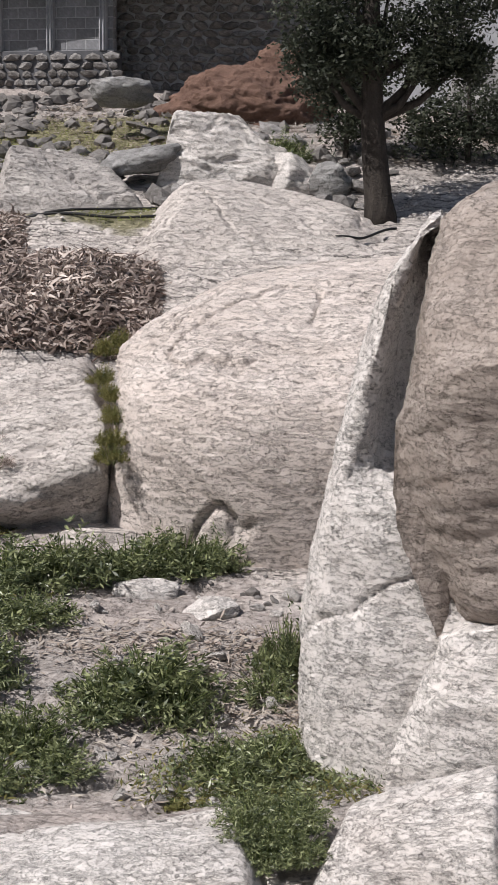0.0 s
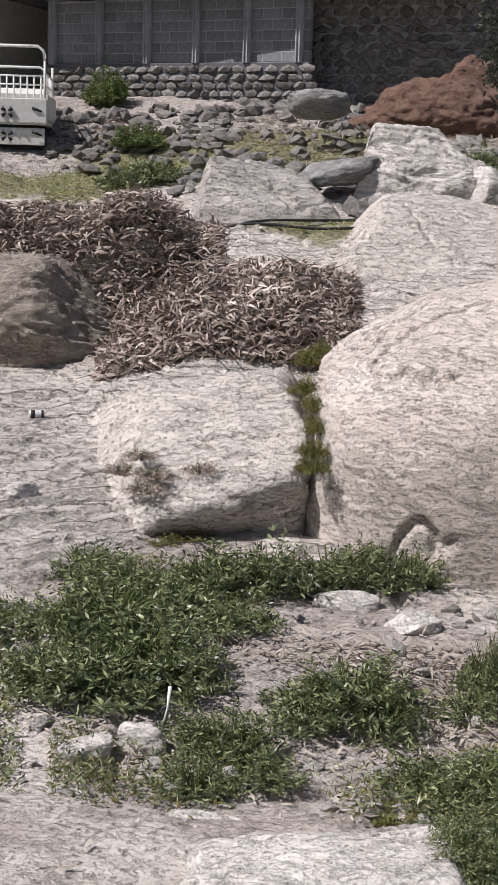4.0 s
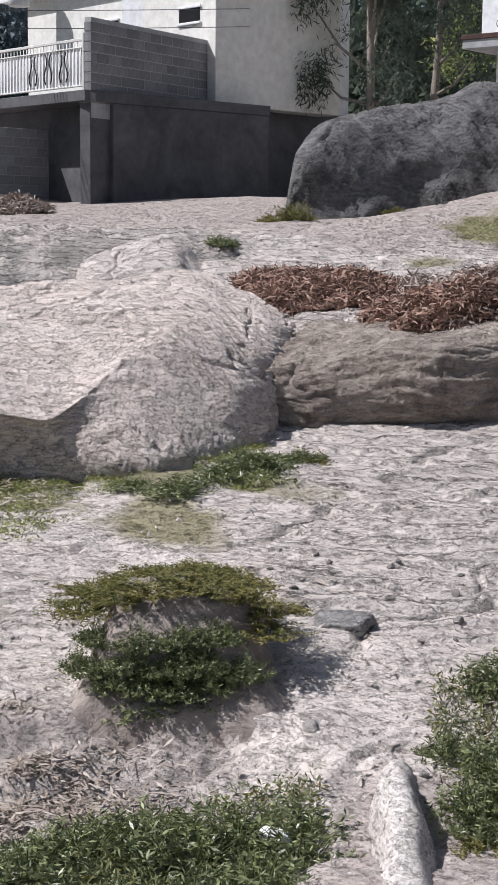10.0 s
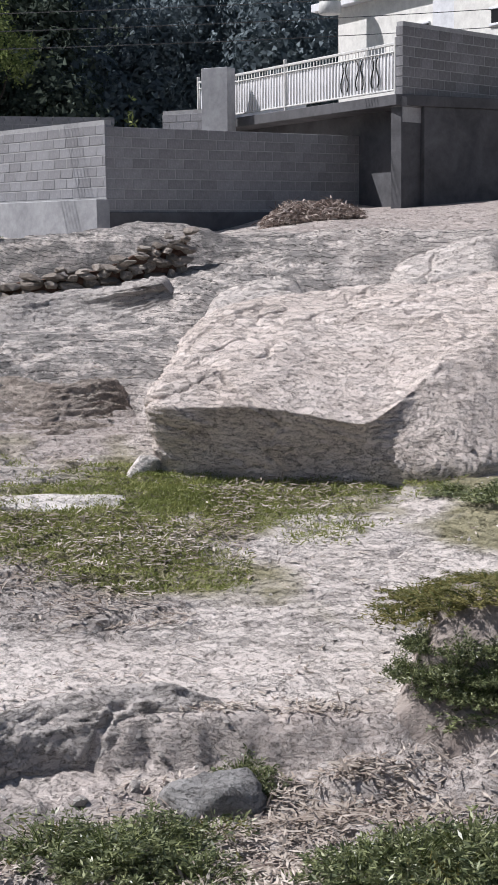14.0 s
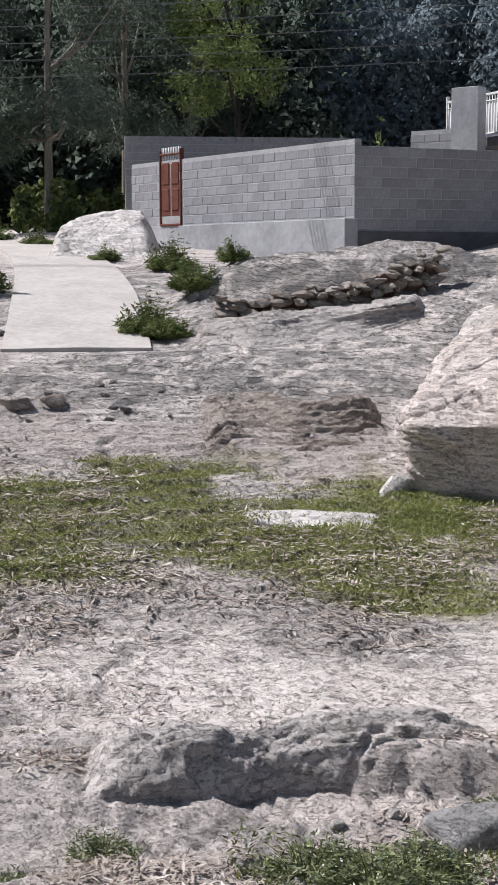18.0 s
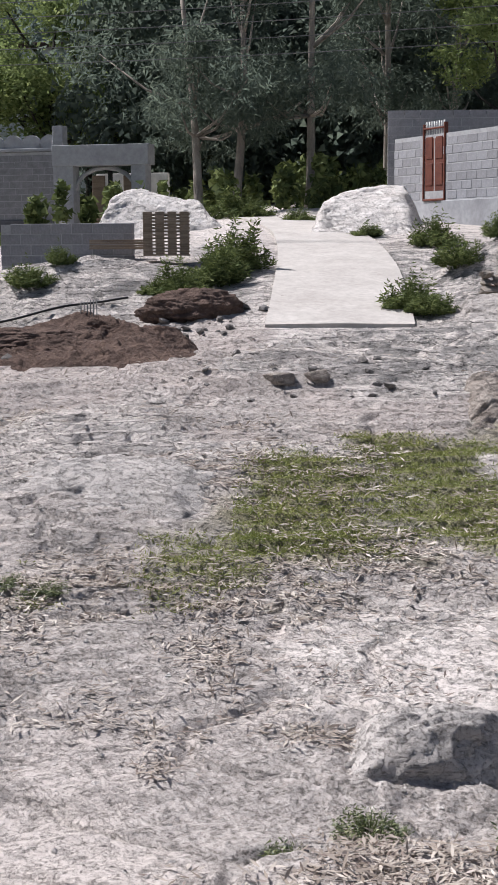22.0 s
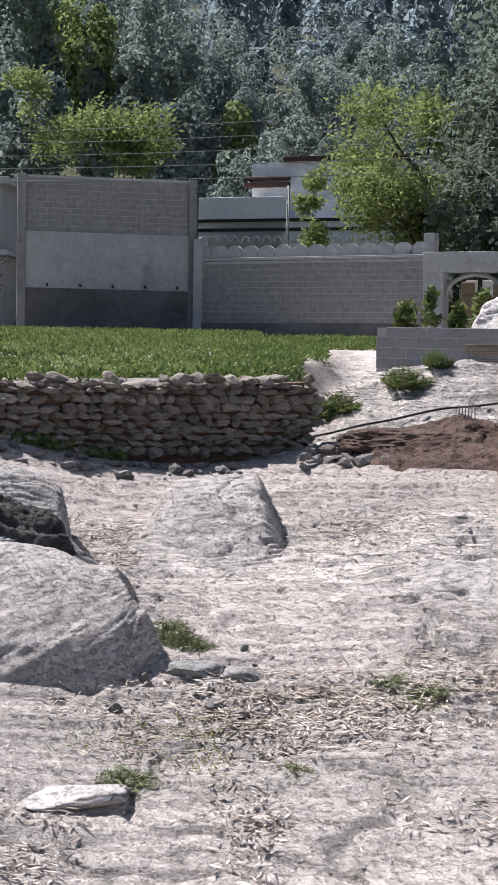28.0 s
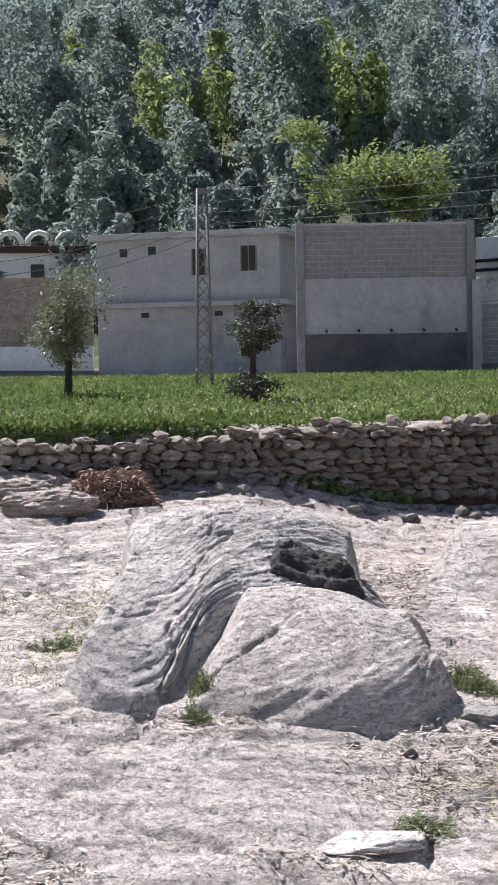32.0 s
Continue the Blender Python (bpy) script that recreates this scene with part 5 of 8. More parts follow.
outcrop("broken granite block below a split boulder", GRANITE_PALE, "split boulder", 26, [
    [(-3.79, -22.51, 8.1), (-6.1, -22.59, 7.95), (-8.38, -22.53, 7.9), (-11.06, -22.3, 7.9)],
    [(-4.31, -20.9, 8.2), (-5.76, -19.98, 8), (-8.25, -20.03, 7.9), (-10.91, -19.71, 7.9)],
    [(-5.78, -17.73, 8.25), (-6.33, -17.38, 8.15), (-8.33, -16.98, 8.05), (-10.74, -16.81, 8.05)],
    [(-6.09, -17.03, 8.7), (-6.75, -16.71, 8.7), (-8.31, -16.55, 8.7), (-10.72, -16.39, 8.7)]], fine=0.02, lump=0.06, step=0.005, crease=(1, 2), rim=0)
outcrop("turf-topped earth mound in the bank", SOIL, "mounds", 27, [
    [(38.59, -18.53, 9.5), (35.45, -18.96, 9.5), (32.39, -18.91, 9.5), (29.33, -18.4, 9.5), (26.79, -16.8, 9.9)],
    [(37.87, -17.36, 10), (35.03, -17.68, 9.9), (32.39, -17.64, 9.9), (29.76, -17.25, 9.95), (27.81, -16.01, 10.25)],
    [(37.24, -15.86, 10.25), (35.04, -15.97, 10.05), (32.4, -15.82, 10.05), (29.78, -15.76, 10.15), (28.25, -15.39, 10.35)],
    [(36.71, -14.57, 10.5), (34.6, -14.13, 10.4), (32.41, -13.77, 10.45), (30.22, -14.16, 10.5), (28.47, -14.96, 10.55)],
    [(36.5, -14.28, 11.2), (34.59, -13.71, 11.2), (32.39, -13.34, 11.3), (30.2, -13.77, 11.2), (28.44, -14.69, 11.2)]], fine=0.04, lump=0.08, step=0.01, rim=0.5)
outcrop("low furrowed heap of reddish excavated earth", DUG_EARTH, "dug earth", 28, [
    [(71.92, -4.5, 20.09), (69.24, -4.8, 19.15), (66.68, -4.88, 18.88), (64.06, -4.75, 18.19), (62.31, -4.44, 18.47)],
    [(71.51, -4.2, 20.61), (69.24, -4.36, 19.9), (66.67, -4.44, 19.41), (64.49, -4.38, 19.18), (62.63, -4.11, 19.39)],
    [(71.1, -3.68, 21.21), (69.23, -3.66, 20.63), (67.1, -3.51, 20.74), (64.91, -3.65, 20.16), (62.95, -3.67, 20.17)],
    [(70.69, -3.26, 22.01), (69.02, -3.06, 21.64), (67.52, -2.8, 21.44), (65.34, -3.31, 20.64), (63.38, -3.44, 20.59)],
    [(70.49, -3.05, 22.33), (68.81, -2.85, 22.4), (67.52, -2.67, 22.24), (65.34, -3.14, 21.18), (63.59, -3.29, 20.85)]], fine=0.06, lump=0.14, step=0.03, rim=0.4)
outcrop("brown eroded rock step beside the tilted slab", ROCK_BROWN, "outcrops", 29, [
    [(53.43, -7.35, 15.66), (51.45, -7.35, 16.06), (49.38, -7.47, 16.07), (47.31, -7.48, 16.25), (45.44, -7.35, 16.55)],
    [(53.44, -6.48, 16.32), (51.45, -6.47, 16.52), (49.38, -6.7, 16.59), (47.31, -6.66, 16.93), (45.75, -6.57, 17.06)],
    [(53.44, -5.17, 17.24), (51.45, -5.05, 17.55), (49.37, -5.45, 17.27), (47.29, -5.39, 17.44), (46.05, -5.56, 17.65)],
    [(53.46, -4.74, 17.86), (51.45, -4.62, 18.01), (49.37, -4.95, 17.69), (47.29, -4.9, 17.84), (46.15, -5.12, 18.1)]], fine=0.05, lump=0.12, step=0.03, rim=0.35)
outcrop("low granite ledge with shaded front on the slope", GRANITE_WORN, "outcrops", 30, [
    [(53.51, -3.56, 19.88), (51.06, -3.45, 19.91), (48.55, -3.25, 20.26), (46.04, -2.82, 20.85), (44.15, -2.36, 20.89)],
    [(53.52, -3.09, 20.69), (51.06, -2.93, 20.5), (48.56, -2.71, 20.97), (46.03, -2.32, 21.08), (44.36, -1.92, 21.17)],
    [(53.52, -2.38, 21.14), (51.05, -2.15, 21.01), (48.54, -1.95, 21.36), (46.02, -1.67, 21.11), (44.56, -1.58, 21.29)],
    [(53.53, -2.06, 21.9), (51.06, -1.76, 21.61), (48.55, -1.58, 22.28), (46.03, -1.3, 22.59), (44.66, -1.32, 21.75)]], fine=0.03, lump=0.08, step=0.03, rim=0.3, crease=(2,))
outcrop("eroded earth scarp with shaded cut face", GRANITE_WORN, "mounds", 31, [
    [(58.26, -21.16, 8.75), (55.72, -21.22, 8.73), (53.43, -21.15, 8.83), (51.39, -21.18, 9.01), (49.48, -20.75, 9.42), (47.14, -20.36, 9.59), (44.91, -20.21, 9.64), (43.12, -20.38, 9.67), (41.97, -20.62, 9.62)],
    [(58.24, -20.36, 8.89184), (55.7, -20.4, 8.83075), (53.44, -20.31, 9.03416), (51.41, -20.37, 9.39402), (49.47, -19.94, 9.584), (47.12, -19.55, 9.6456), (44.91, -19.44, 9.69748), (43.11, -19.67, 9.73157), (41.96, -19.99, 9.70311)],
    [(58.22, -19.13, 9.11184), (55.68, -19.09, 9.05075), (53.42, -18.92, 9.25416), (51.38, -19.11, 9.49402), (49.45, -18.69, 9.684), (47.1, -18.29, 9.7456), (44.89, -18.33, 9.79748), (43.11, -18.85, 9.83157), (41.96, -19.52, 9.80311)],
    [(58.23, -18, 9.47184), (55.7, -17.9, 9.41075), (53.43, -17.65, 9.61416), (51.38, -17.95, 9.77402), (49.44, -17.54, 9.964), (47.09, -17.14, 10.0256), (44.88, -17.32, 10.0775), (43.1, -18.1, 10.1116), (41.95, -19.08, 10.0831)],
    [(58.31, -17.68, 9.98), (55.78, -17.57, 9.88), (53.49, -17.31, 10.06), (51.38, -17.62, 9.92), (49.45, -17.21, 10.17), (47.11, -16.81, 10.38), (44.88, -17.01, 10.37), (43.09, -17.81, 10.1), (41.95, -18.83, 9.73)]], fine=0.05, lump=0.1, step=0.03, rim=0.4)

# ---- loose stones ----
STONES = stone_meshes("stone", RUBBLE, 8, 3.1, 1, 3, 0.55)
NEAR_STONES = stone_meshes("stone", GRANITE_PALE, 6, 21.7, 2, 5, 0.5)
WSTONES = stone_meshes("stone", WALL_STONE, 10, 11.3, 2, 4, 0.5)
rnd = random.Random(4)
RUBBLE_AREAS = [
    # az0, az1, d0, d1, count, smallest, largest
    (4, 17, 25.0, 28.3, 420, 0.08, 0.38), (-3, 6, 19.6, 20.6, 45, 0.12, 0.42), (-4, 12, 20.8, 24.5, 180, 0.1, 0.42), (10, 16.5, 24.0, 26.0, 40, 0.15, 0.4),
    (76, 92, 19.7, 20.8, 150, 0.06, 0.24), (70.5, 73.5, 20.0, 21.5, 60, 0.08, 0.30), (74, 82, 11.5, 13.0, 26, 0.06, 0.18), (-2, 17, 8.0, 9.8, 70, 0.04, 0.17), (0, 8, 9.8, 11.4, 30, 0.04, 0.2),
    (51, 64, 17.0, 18.6, 26, 0.05, 0.16), (44, 54, 25.5, 27.2, 25, 0.1, 0.35), (60, 66, 21.0, 23.0, 18, 0.08, 0.25), (62, 72, 20.4, 21.4, 60, 0.05, 0.17), (36, 60, 8.5, 10.0, 26, 0.04, 0.12), (18, 30, 9.0, 13.0, 26, 0.04, 0.13), (0, 12, 10.5, 12.0, 18, 0.04, 0.12),
]
def stone_soup(items, label):
    """Many small stones as one mesh."""
    v, f, n = [], [], 0
    for me, m in items:
        co = np.empty(len(me.vertices) * 3, np.float32)
        me.vertices.foreach_get("co", co)
        co = co.reshape(-1, 3) @ np.array(m.to_3x3()).T + np.array(m.translation)
        tri = np.array([p.vertices[:] for p in me.polygons])
        v.append(co), f.append(tri + n)
        n += len(co)
    tagged(new("rubble", soup("rubble", np.concatenate(v), np.concatenate(f), RUBBLE)), label, "rubble", kind="stuff")


small = []
for a0, a1, d0, d1, count, s0, s1 in RUBBLE_AREAS:
    for _ in range(count):
        az, d, s = rnd.uniform(a0, a1), rnd.uniform(d0, d1), s0 + (s1 - s0) * rnd.random() ** 1.6
        p = on_ground(az, d, -s * 0.16)
        m = Matrix.LocRotScale(p, Euler((rnd.uniform(-0.4, 0.4), rnd.uniform(-0.4, 0.4), rnd.uniform(0, 6.3))), (s, s * rnd.uniform(0.6, 1), s * rnd.uniform(0.4, 0.75)))
        me = rnd.choice(NEAR_STONES if d < 14 else STONES)
        if s < 0.17 and d > 11 or (d > 24 and s < 0.4):
            small.append((me, m))
        else:
            tagged(part("loose_stone", me, None, None, "", m), "loose grey-brown stone lying on the ground", "stone", "loose stones")
stone_soup(small, "tumbled small grey stones and rubble")


def drystone(az0, az1, d0, d1, zb, h0, h1, size, label, seed, follow=False):
    """A dry-stone wall: a dark core and courses of single stones."""
    r = random.Random(seed)
    a, b = P(az0, d0), P(az1, d1)
    way = Vector((*(b - a).xy, 0)).normalized()
    out = Vector((way.y, -way.x, 0))
    length = (b - a).xy.length
    root = thing("dry_stone_wall", Matrix.Translation((*a.xy, zb + a.z)), label, "stone wall")
    core = bmesh.new()
    n = 24
    g0 = root.matrix_basis.translation
    base_at = (lambda s: ground_z(*(a + way * length * s - out * 0.1).xy) - g0.z) if follow else (lambda s: 0.0)
    ring = []
    for k in range(n + 1):
        s = k / n
        h = h0 + (h1 - h0) * s - 0.14 + base_at(s)
        c = way * length * s
        ring.append([core.verts.new(c + o) for o in (out * -0.02 + Vector((0, 0, -0.4)), out * -0.02 + Vector((0, 0, h)), -out * 0.5 + Vector((0, 0, h)), -out * 0.5 + Vector((0, 0, -0.4)))])
    for p, q in zip(ring, ring[1:]):
        for k in range(4):
            core.faces.new((p[k], q[k], q[(k + 1) % 4], p[(k + 1) % 4]))
    core.faces.new(ring[0]), core.faces.new(ring[-1][::-1])
    bmesh.ops.recalc_face_normals(core, faces=core.faces)
    part("core", core, RED_EARTH, root, "dark earth packing")
    z = 0.0
    while z < max(h0, h1):
        ch = size * r.uniform(0.45, 0.8)
        x = r.uniform(-0.2, 0)
        while x < length:
            w = size * r.choice((0.7, 0.95, 1.15, 1.4, 1.7))
            top = h0 + (h1 - h0) * (x / length) + r.uniform(-0.07, 0.07)
            if z + ch * 0.6 < top:
                hh = ch * r.uniform(0.9, 1.15)
                p = way * (x + w / 2) + out * r.uniform(-0.04, 0.06) + Vector((0, 0, z + ch / 2 + r.uniform(-0.02, 0.02) + base_at(x / length)))
                part("stone", r.choice(WSTONES), None, root, "", Matrix.LocRotScale(p, Euler((r.uniform(-0.2, 0.2), r.uniform(-0.25, 0.25), math.atan2(way.y, way.x) + r.uniform(-0.3, 0.3))), (w * 1.02, 0.32, hh * 1.0)))
            x += w
        z += ch * 0.95


drystone(94.5, 73.3, 20.2, 21.9, -1.85, 0.92, 1.2, 0.185, "brown dry-stone field wall with uneven top", 2)
drystone(52.4, 44.3, 22.0, 22.3, -1.0, 0.3, 0.62, 0.2, "low tumbled dry-stone wall on granite", 5, True)


# ---- walls and houses ----
def along(a, b, z):
    """A pose at a, x towards b (to the right as seen), y away, z up; and the length."""
    w = b - a
    m = Matrix.Translation((a.x, a.y, z + (a.z + b.z) / 2)) @ Matrix.Rotation(math.atan2(w.y, w.x), 4, "Z")
    return m, Vector((w.x, w.y, 0)).length


BLOCK_BM = boxes((-0.193, -0.09, -0.09, 0.193, 0.09, 0.09), bevel=0.008)
BLOCK_ME, BLOCK_DARK_ME = bpy.data.meshes.new("block"), bpy.data.meshes.new("block")
for me, mat in ((BLOCK_ME, BLOCK), (BLOCK_DARK_ME, BLOCK_DARK)):
    BLOCK_BM.to_mesh(me)
    me.materials.append(mat)


def blockwork(root, length, z0, z1, mesh, openings=(), joined=False, y=0.0, name="block", slope=0.0, x0=0.0, half=(0.193, 0.09)):
    """Courses of cement blocks in front of a recessed mortar core."""
    r = random.Random(int(length * 100) + int(z1 * 10))
    core = bmesh.new()
    box(core, x0 + 0.02, y + 0.004, z0 - 0.5, x0 + length - 0.02, y + 0.168, z1 - 0.02)
    part("mortar_core", core, MORTAR, root, "grey mortar")
    cubes = []
    n = 0
    z = z0
    while z < z1 - 0.1:
        x = x0 - (0.2 if n % 2 else 0.0)
        while x < x0 + length - 0.05:
            a, b = max(x, x0), min(x + 0.4, x0 + length)
            if b - a > 0.08 and not any(o[0] < (a + b) / 2 < o[1] and o[2] < z + 0.1 < o[3] for o in openings):
                cubes.append(((a + b) / 2, z + 0.1 + slope * (a - x0), (b - a - 0.014) / 0.386, r.uniform(-0.0025, 0.0025)))
            x += 0.4
        z += 0.2
        n += 1
    if joined:
        v, f = [], []
        for cx, cz, sx, dy in cubes:
            k = len(v)
            hx, hy, hz = 0.193 * sx, 0.085, 0.092
            v += [(cx + i * hx, y + 0.085 + dy + j * hy, cz + l * hz) for i in (-1, 1) for j in (-1, 1) for l in (-1, 1)]
            f += [[k + i for i in q] for q in ((0, 1, 3, 2), (4, 6, 7, 5), (0, 4, 5, 1), (2, 3, 7, 6), (1, 5, 7, 3), (0, 2, 6, 4))]
        ob = part("blocks", soup("blocks", v, f, mesh.materials[0]), None, root)
        ob["kind"] = "stuff"
        return
    for cx, cz, sx, dy in cubes:
        part(name, mesh, None, root, "", Matrix.Translation((cx, y + 0.088 + dy, cz)) @ Matrix.Diagonal((sx, 1, 1.02, 1)))


def slab_of(root, name, mat, *dims, label="", bevel=0.01):
    return part(name, boxes(*dims, bevel=bevel), mat, root, label)


# the compound with the red gate
GC = P(47.3, 29.0)
GL = P(55.75, 36.0)
GR = P(36.2, 33.5)
m, L = along(GL, GC, 0.2)
wall = thing("block_wall", m, "unplastered grey cement-block wall with a gateway", "wall")
gate_x = 1.35
blockwork(wall, L, 0.9, 2.4, BLOCK_ME, [(gate_x, gate_x + 1.0, 0.0, 2.35)])
slab_of(wall, "plinth", CONCRETE, (gate_x + 1.3, -0.32, -1.4, L + 0.1, 0.0, 0.86), label="stained concrete plinth")
slab_of(wall, "footing", CONCRETE, (0, 0.0, -0.6, gate_x + 1.3, 0.3, 0.88))
gate = thing("metal_gate", m @ Matrix.Translation((gate_x, 0.02, 0.88)), "closed oxide-red sheet-metal gate with pointed rails", "gate")
slab_of(gate, "frame", GATE_RED, (0, -0.05, 0, 0.05, 0.05, 1.75), (0.91, -0.05, 0, 0.96, 0.05, 1.75), (0, -0.05, 0.0, 0.96, 0.05, 0.05), (0, -0.05, 1.62, 0.96, 0.05, 1.66))
for x in (0.06, 0.49):
    slab_of(gate, "leaf", GATE_RED, (x, -0.02, 0.22, x + 0.41, 0.02, 1.42), (x + 0.06, -0.035, 0.35, x + 0.35, -0.015, 0.85), (x + 0.06, -0.035, 0.95, x + 0.35, -0.015, 1.45))
for k in range(12):
    for z0, z1 in ((0.05, 0.3), (1.4, 1.8)):
        part("bar", tube(bmesh.new(), [(0.08 + k * 0.073, 0, z0), (0.08 + k * 0.073, 0, z1)], 0.011, 5), METAL_WHITE, gate)
m, L = along(GC, GR, 0.35)
wall = thing("block_wall", m, "long shaded cement-block wall beside bedrock", "wall")
blockwork(wall, L, 0.0, 2.2, BLOCK_ME)
slab_of(wall, "base_render", CONCRETE_DARK, (0.0, -0.06, -1.2, L - 1.6, 0.0, 0.55), label="dark rendered base")
slab_of(wall, "gatepost", CONCRETE, (L - 1.05, -0.10, -0.6, L - 0.75, 0.0, 1.45))
slab_of(wall, "gatepost", CONCRETE, (L - 0.2, -0.10, -0.6, L + 0.1, 0.1, 2.4))
m, L = along(P(56.0, 37.0), P(47.0, 38.0), 1.2)
wall = thing("block_wall", m, "rear cement-block wall of the compound", "wall")
blockwork(wall, L, 0.0, 2.1, BLOCK_ME, joined=True)
m, L = along(P(45.2, 36), P(42.8, 35.2), 2.4)
wall = thing("block_wall", m, "raised cement-block pier below the balcony", "wall")
blockwork(wall, L, 0.0, 1.1, BLOCK_ME)
slab_of(wall, "pier", CONCRETE, (L - 0.6, -0.1, 0, L + 0.1, 0.3, 2.0))

# the white house with the railed terrace
HC = P(36.1, 30.5)
HR = P(31.4, 34.0)
HL = P(43.8, 37.5)
m, L = along(HL, HC, 0.0)
house = thing("white_house", m, "white two-storey house with railed terrace", "house")
slab_of(house, "terrace_slab", CONCRETE_DARK, (0, -0.15, 3.05, L, 5.0, 3.27))
slab_of(house, "lower_wall", CONCRETE_DARK, (0.5, 0.6, -0.6, L - 0.05, 5.0, 3.05), label="dark bare lower wall")
slab_of(house, "parapet", WHITE, (0.15, 0.05, 3.27, 0.3, 3.0, 4.35))
slab_of(house, "upper_wall", CREAM, (0.3, 4.0, 3.27, L - 0.75, 8.0, 6.3), label="cream upper storey in sun")
slab_of(house, "eave", WHITE, (-0.6, 3.75, 6.3, L - 0.6, 8.4, 6.5), label="white overhanging roof slab")
slab_of(house, "water_tank", METAL_WHITE, (1.2, 4.6, 6.5, 2.3, 5.6, 7.1), bevel=0.15)
for x in (L - 5.0, L - 2.0):
    slab_of(house, "window", GLASS_DARK, (x, 3.97, 5.15, x + 0.7, 4.02, 5.45), label="small dark vent window")
    slab_of(house, "window_frame", WHITE, (x - 0.06, 3.95, 5.09, x + 0.76, 3.99, 5.15), (x - 0.06, 3.95, 5.45, x + 0.76, 3.99, 5.51))
rail = thing("terrace_railing", m @ Matrix.Translation((0, 0, 3.27)), "white-painted steel railing with scroll motifs on terrace", "railing")
slab_of(rail, "rail", METAL_WHITE, (0, -0.04, 0.08, L - 0.2, 0.0, 0.12), (0, -0.04, 0.98, L - 0.2, 0.0, 1.04), (0, -0.04, 0.84, L - 0.2, 0.0, 0.87))
slab_of(rail, "backing_sheet", WHITE, (0, -0.004, 0.12, L - 0.2, 0.012, 0.84), label="white sheet panel", bevel=0.002)
for k in range(int((L - 0.2) / 0.12)):
    part("baluster", tube(bmesh.new(), [(0.06 + k * 0.12, -0.02, 0.1), (0.06 + k * 0.12, -0.02, 1.0)], 0.011, 5), METAL_WHITE, rail)
for k in range(3):
    for sgn in (-1, 1):
        x = L - 2.0 + k * 0.55 + sgn * 0.09
        part("scroll", tube(bmesh.new(), [(x + sgn * 0.05 * math.sin(a * 1.05), -0.035, 0.2 + a * 0.1) for a in range(7)], 0.014, 5), BLACK, rail, "dark scroll motif")
for x in (0.0, L * 0.48, L - 0.2):
    slab_of(rail, "post", METAL_WHITE, (x - 0.03, -0.05, 0, x + 0.03, 0.02, 1.15))
m, L = along(HC, HR, 0.0)
pier = thing("block_parapet", m, "dark cement-block parapet and bare lower wall", "wall")
blockwork(pier, L, 3.2, 4.7, BLOCK_DARK_ME)
slab_of(pier, "slab_edge", BLOCK_DARK, (-0.04, -0.03, 3.0, L + 0.05, 0.3, 3.2))
slab_of(pier, "lower_wall", CONCRETE_DARK, (0, 0.02, -0.6, L, 0.3, 3.1), (L - 0.5, -0.08, -0.6, L - 0.1, 0.05, 3.1), label="dark damp-stained render")
tank = thing("water_tank", Matrix.Translation(P(38.8, 38.2, 6.05)), "white ribbed plastic water tank on the roof", "water tank")
part("body", tube(bmesh.new(), [(0, 0, 0.0), (0, 0, 0.02), (0, 0, 0.28), (0, 0, 0.31), (0, 0, 0.34), (0, 0, 0.62), (0, 0, 0.65), (0, 0, 0.68), (0, 0, 0.95)], [0.26, 0.28, 0.28, 0.25, 0.28, 0.28, 0.25, 0.28, 0.28], 18), METAL_WHITE, tank)
part("lid", tube(bmesh.new(), [(0, 0, 0.95), (0, 0, 1.05), (0, 0, 1.12)], [0.28, 0.2, 0.1], 18), METAL_WHITE, tank)
WR = P(25.8, 38.0)
m, L = along(HR, WR, 0.0)
side = thing("house_side", m, "white rendered side of a house over dark wall", "house")
slab_of(side, "wall", WHITE, (0, 0.25, 3.3, L, 3.0, 7.6), label="white rendered wall")
slab_of(side, "lower_wall", CONCRETE_DARK, (0, 0.0, -0.5, L, 0.3, 3.32), (0.55, -0.12, -0.5, 0.95, 0.0, 3.2), label="dark damp lower wall")
slab_of(side, "window", GLASS_DARK, (1.9, 0.22, 5.75, 2.6, 0.27, 6.05), label="small dark vent window")
slab_of(side, "ledge", CONCRETE_DARK, (0, -0.03, 3.28, L, 0.26, 3.36))
part("cable", tube(bmesh.new(), [(1.25 + 0.12 * math.sin(k), 0.22, 7.4 - k * 0.5) for k in range(8)] + [(1.0, 0.22, 3.7), (0.7, 0.22, 3.4)], 0.014, 5), PIPE, side, "black hanging cable")

# the house over the carport, with its walled yard
ML, MR = P(17.0, 31.2), P(7.3, 28.6)
m, L = along(ML, MR, 0.0)
yard = thing("pilaster_wall", m, "cement-block yard wall with pilasters on stone base", "wall")
blockwork(yard, L, 2.7, 3.95, BLOCK_DARK_ME)
slab_of(yard, "stone_base", CONCRETE_DARK, (-0.1, -0.1, 1.2, L + 0.05, 0.3, 2.69), label="rough dark stone base")
rb = random.Random(18)
for course in range(5):
    x = rb.uniform(-0.1, 0.0)
    while x < L:
        w = rb.uniform(0.18, 0.42)
        part("stone", rb.choice(STONES), None, yard, "", Matrix.LocRotScale((x + w / 2, -0.1, 1.95 + course * 0.155), Euler((0, rb.uniform(-0.08, 0.08), rb.uniform(-0.1, 0.1))), (w * 0.98, 0.16, 0.16)))
        x += w
slab_of(yard, "cap", CONCRETE, (0, -0.03, 3.95, L, 0.2, 4.0))
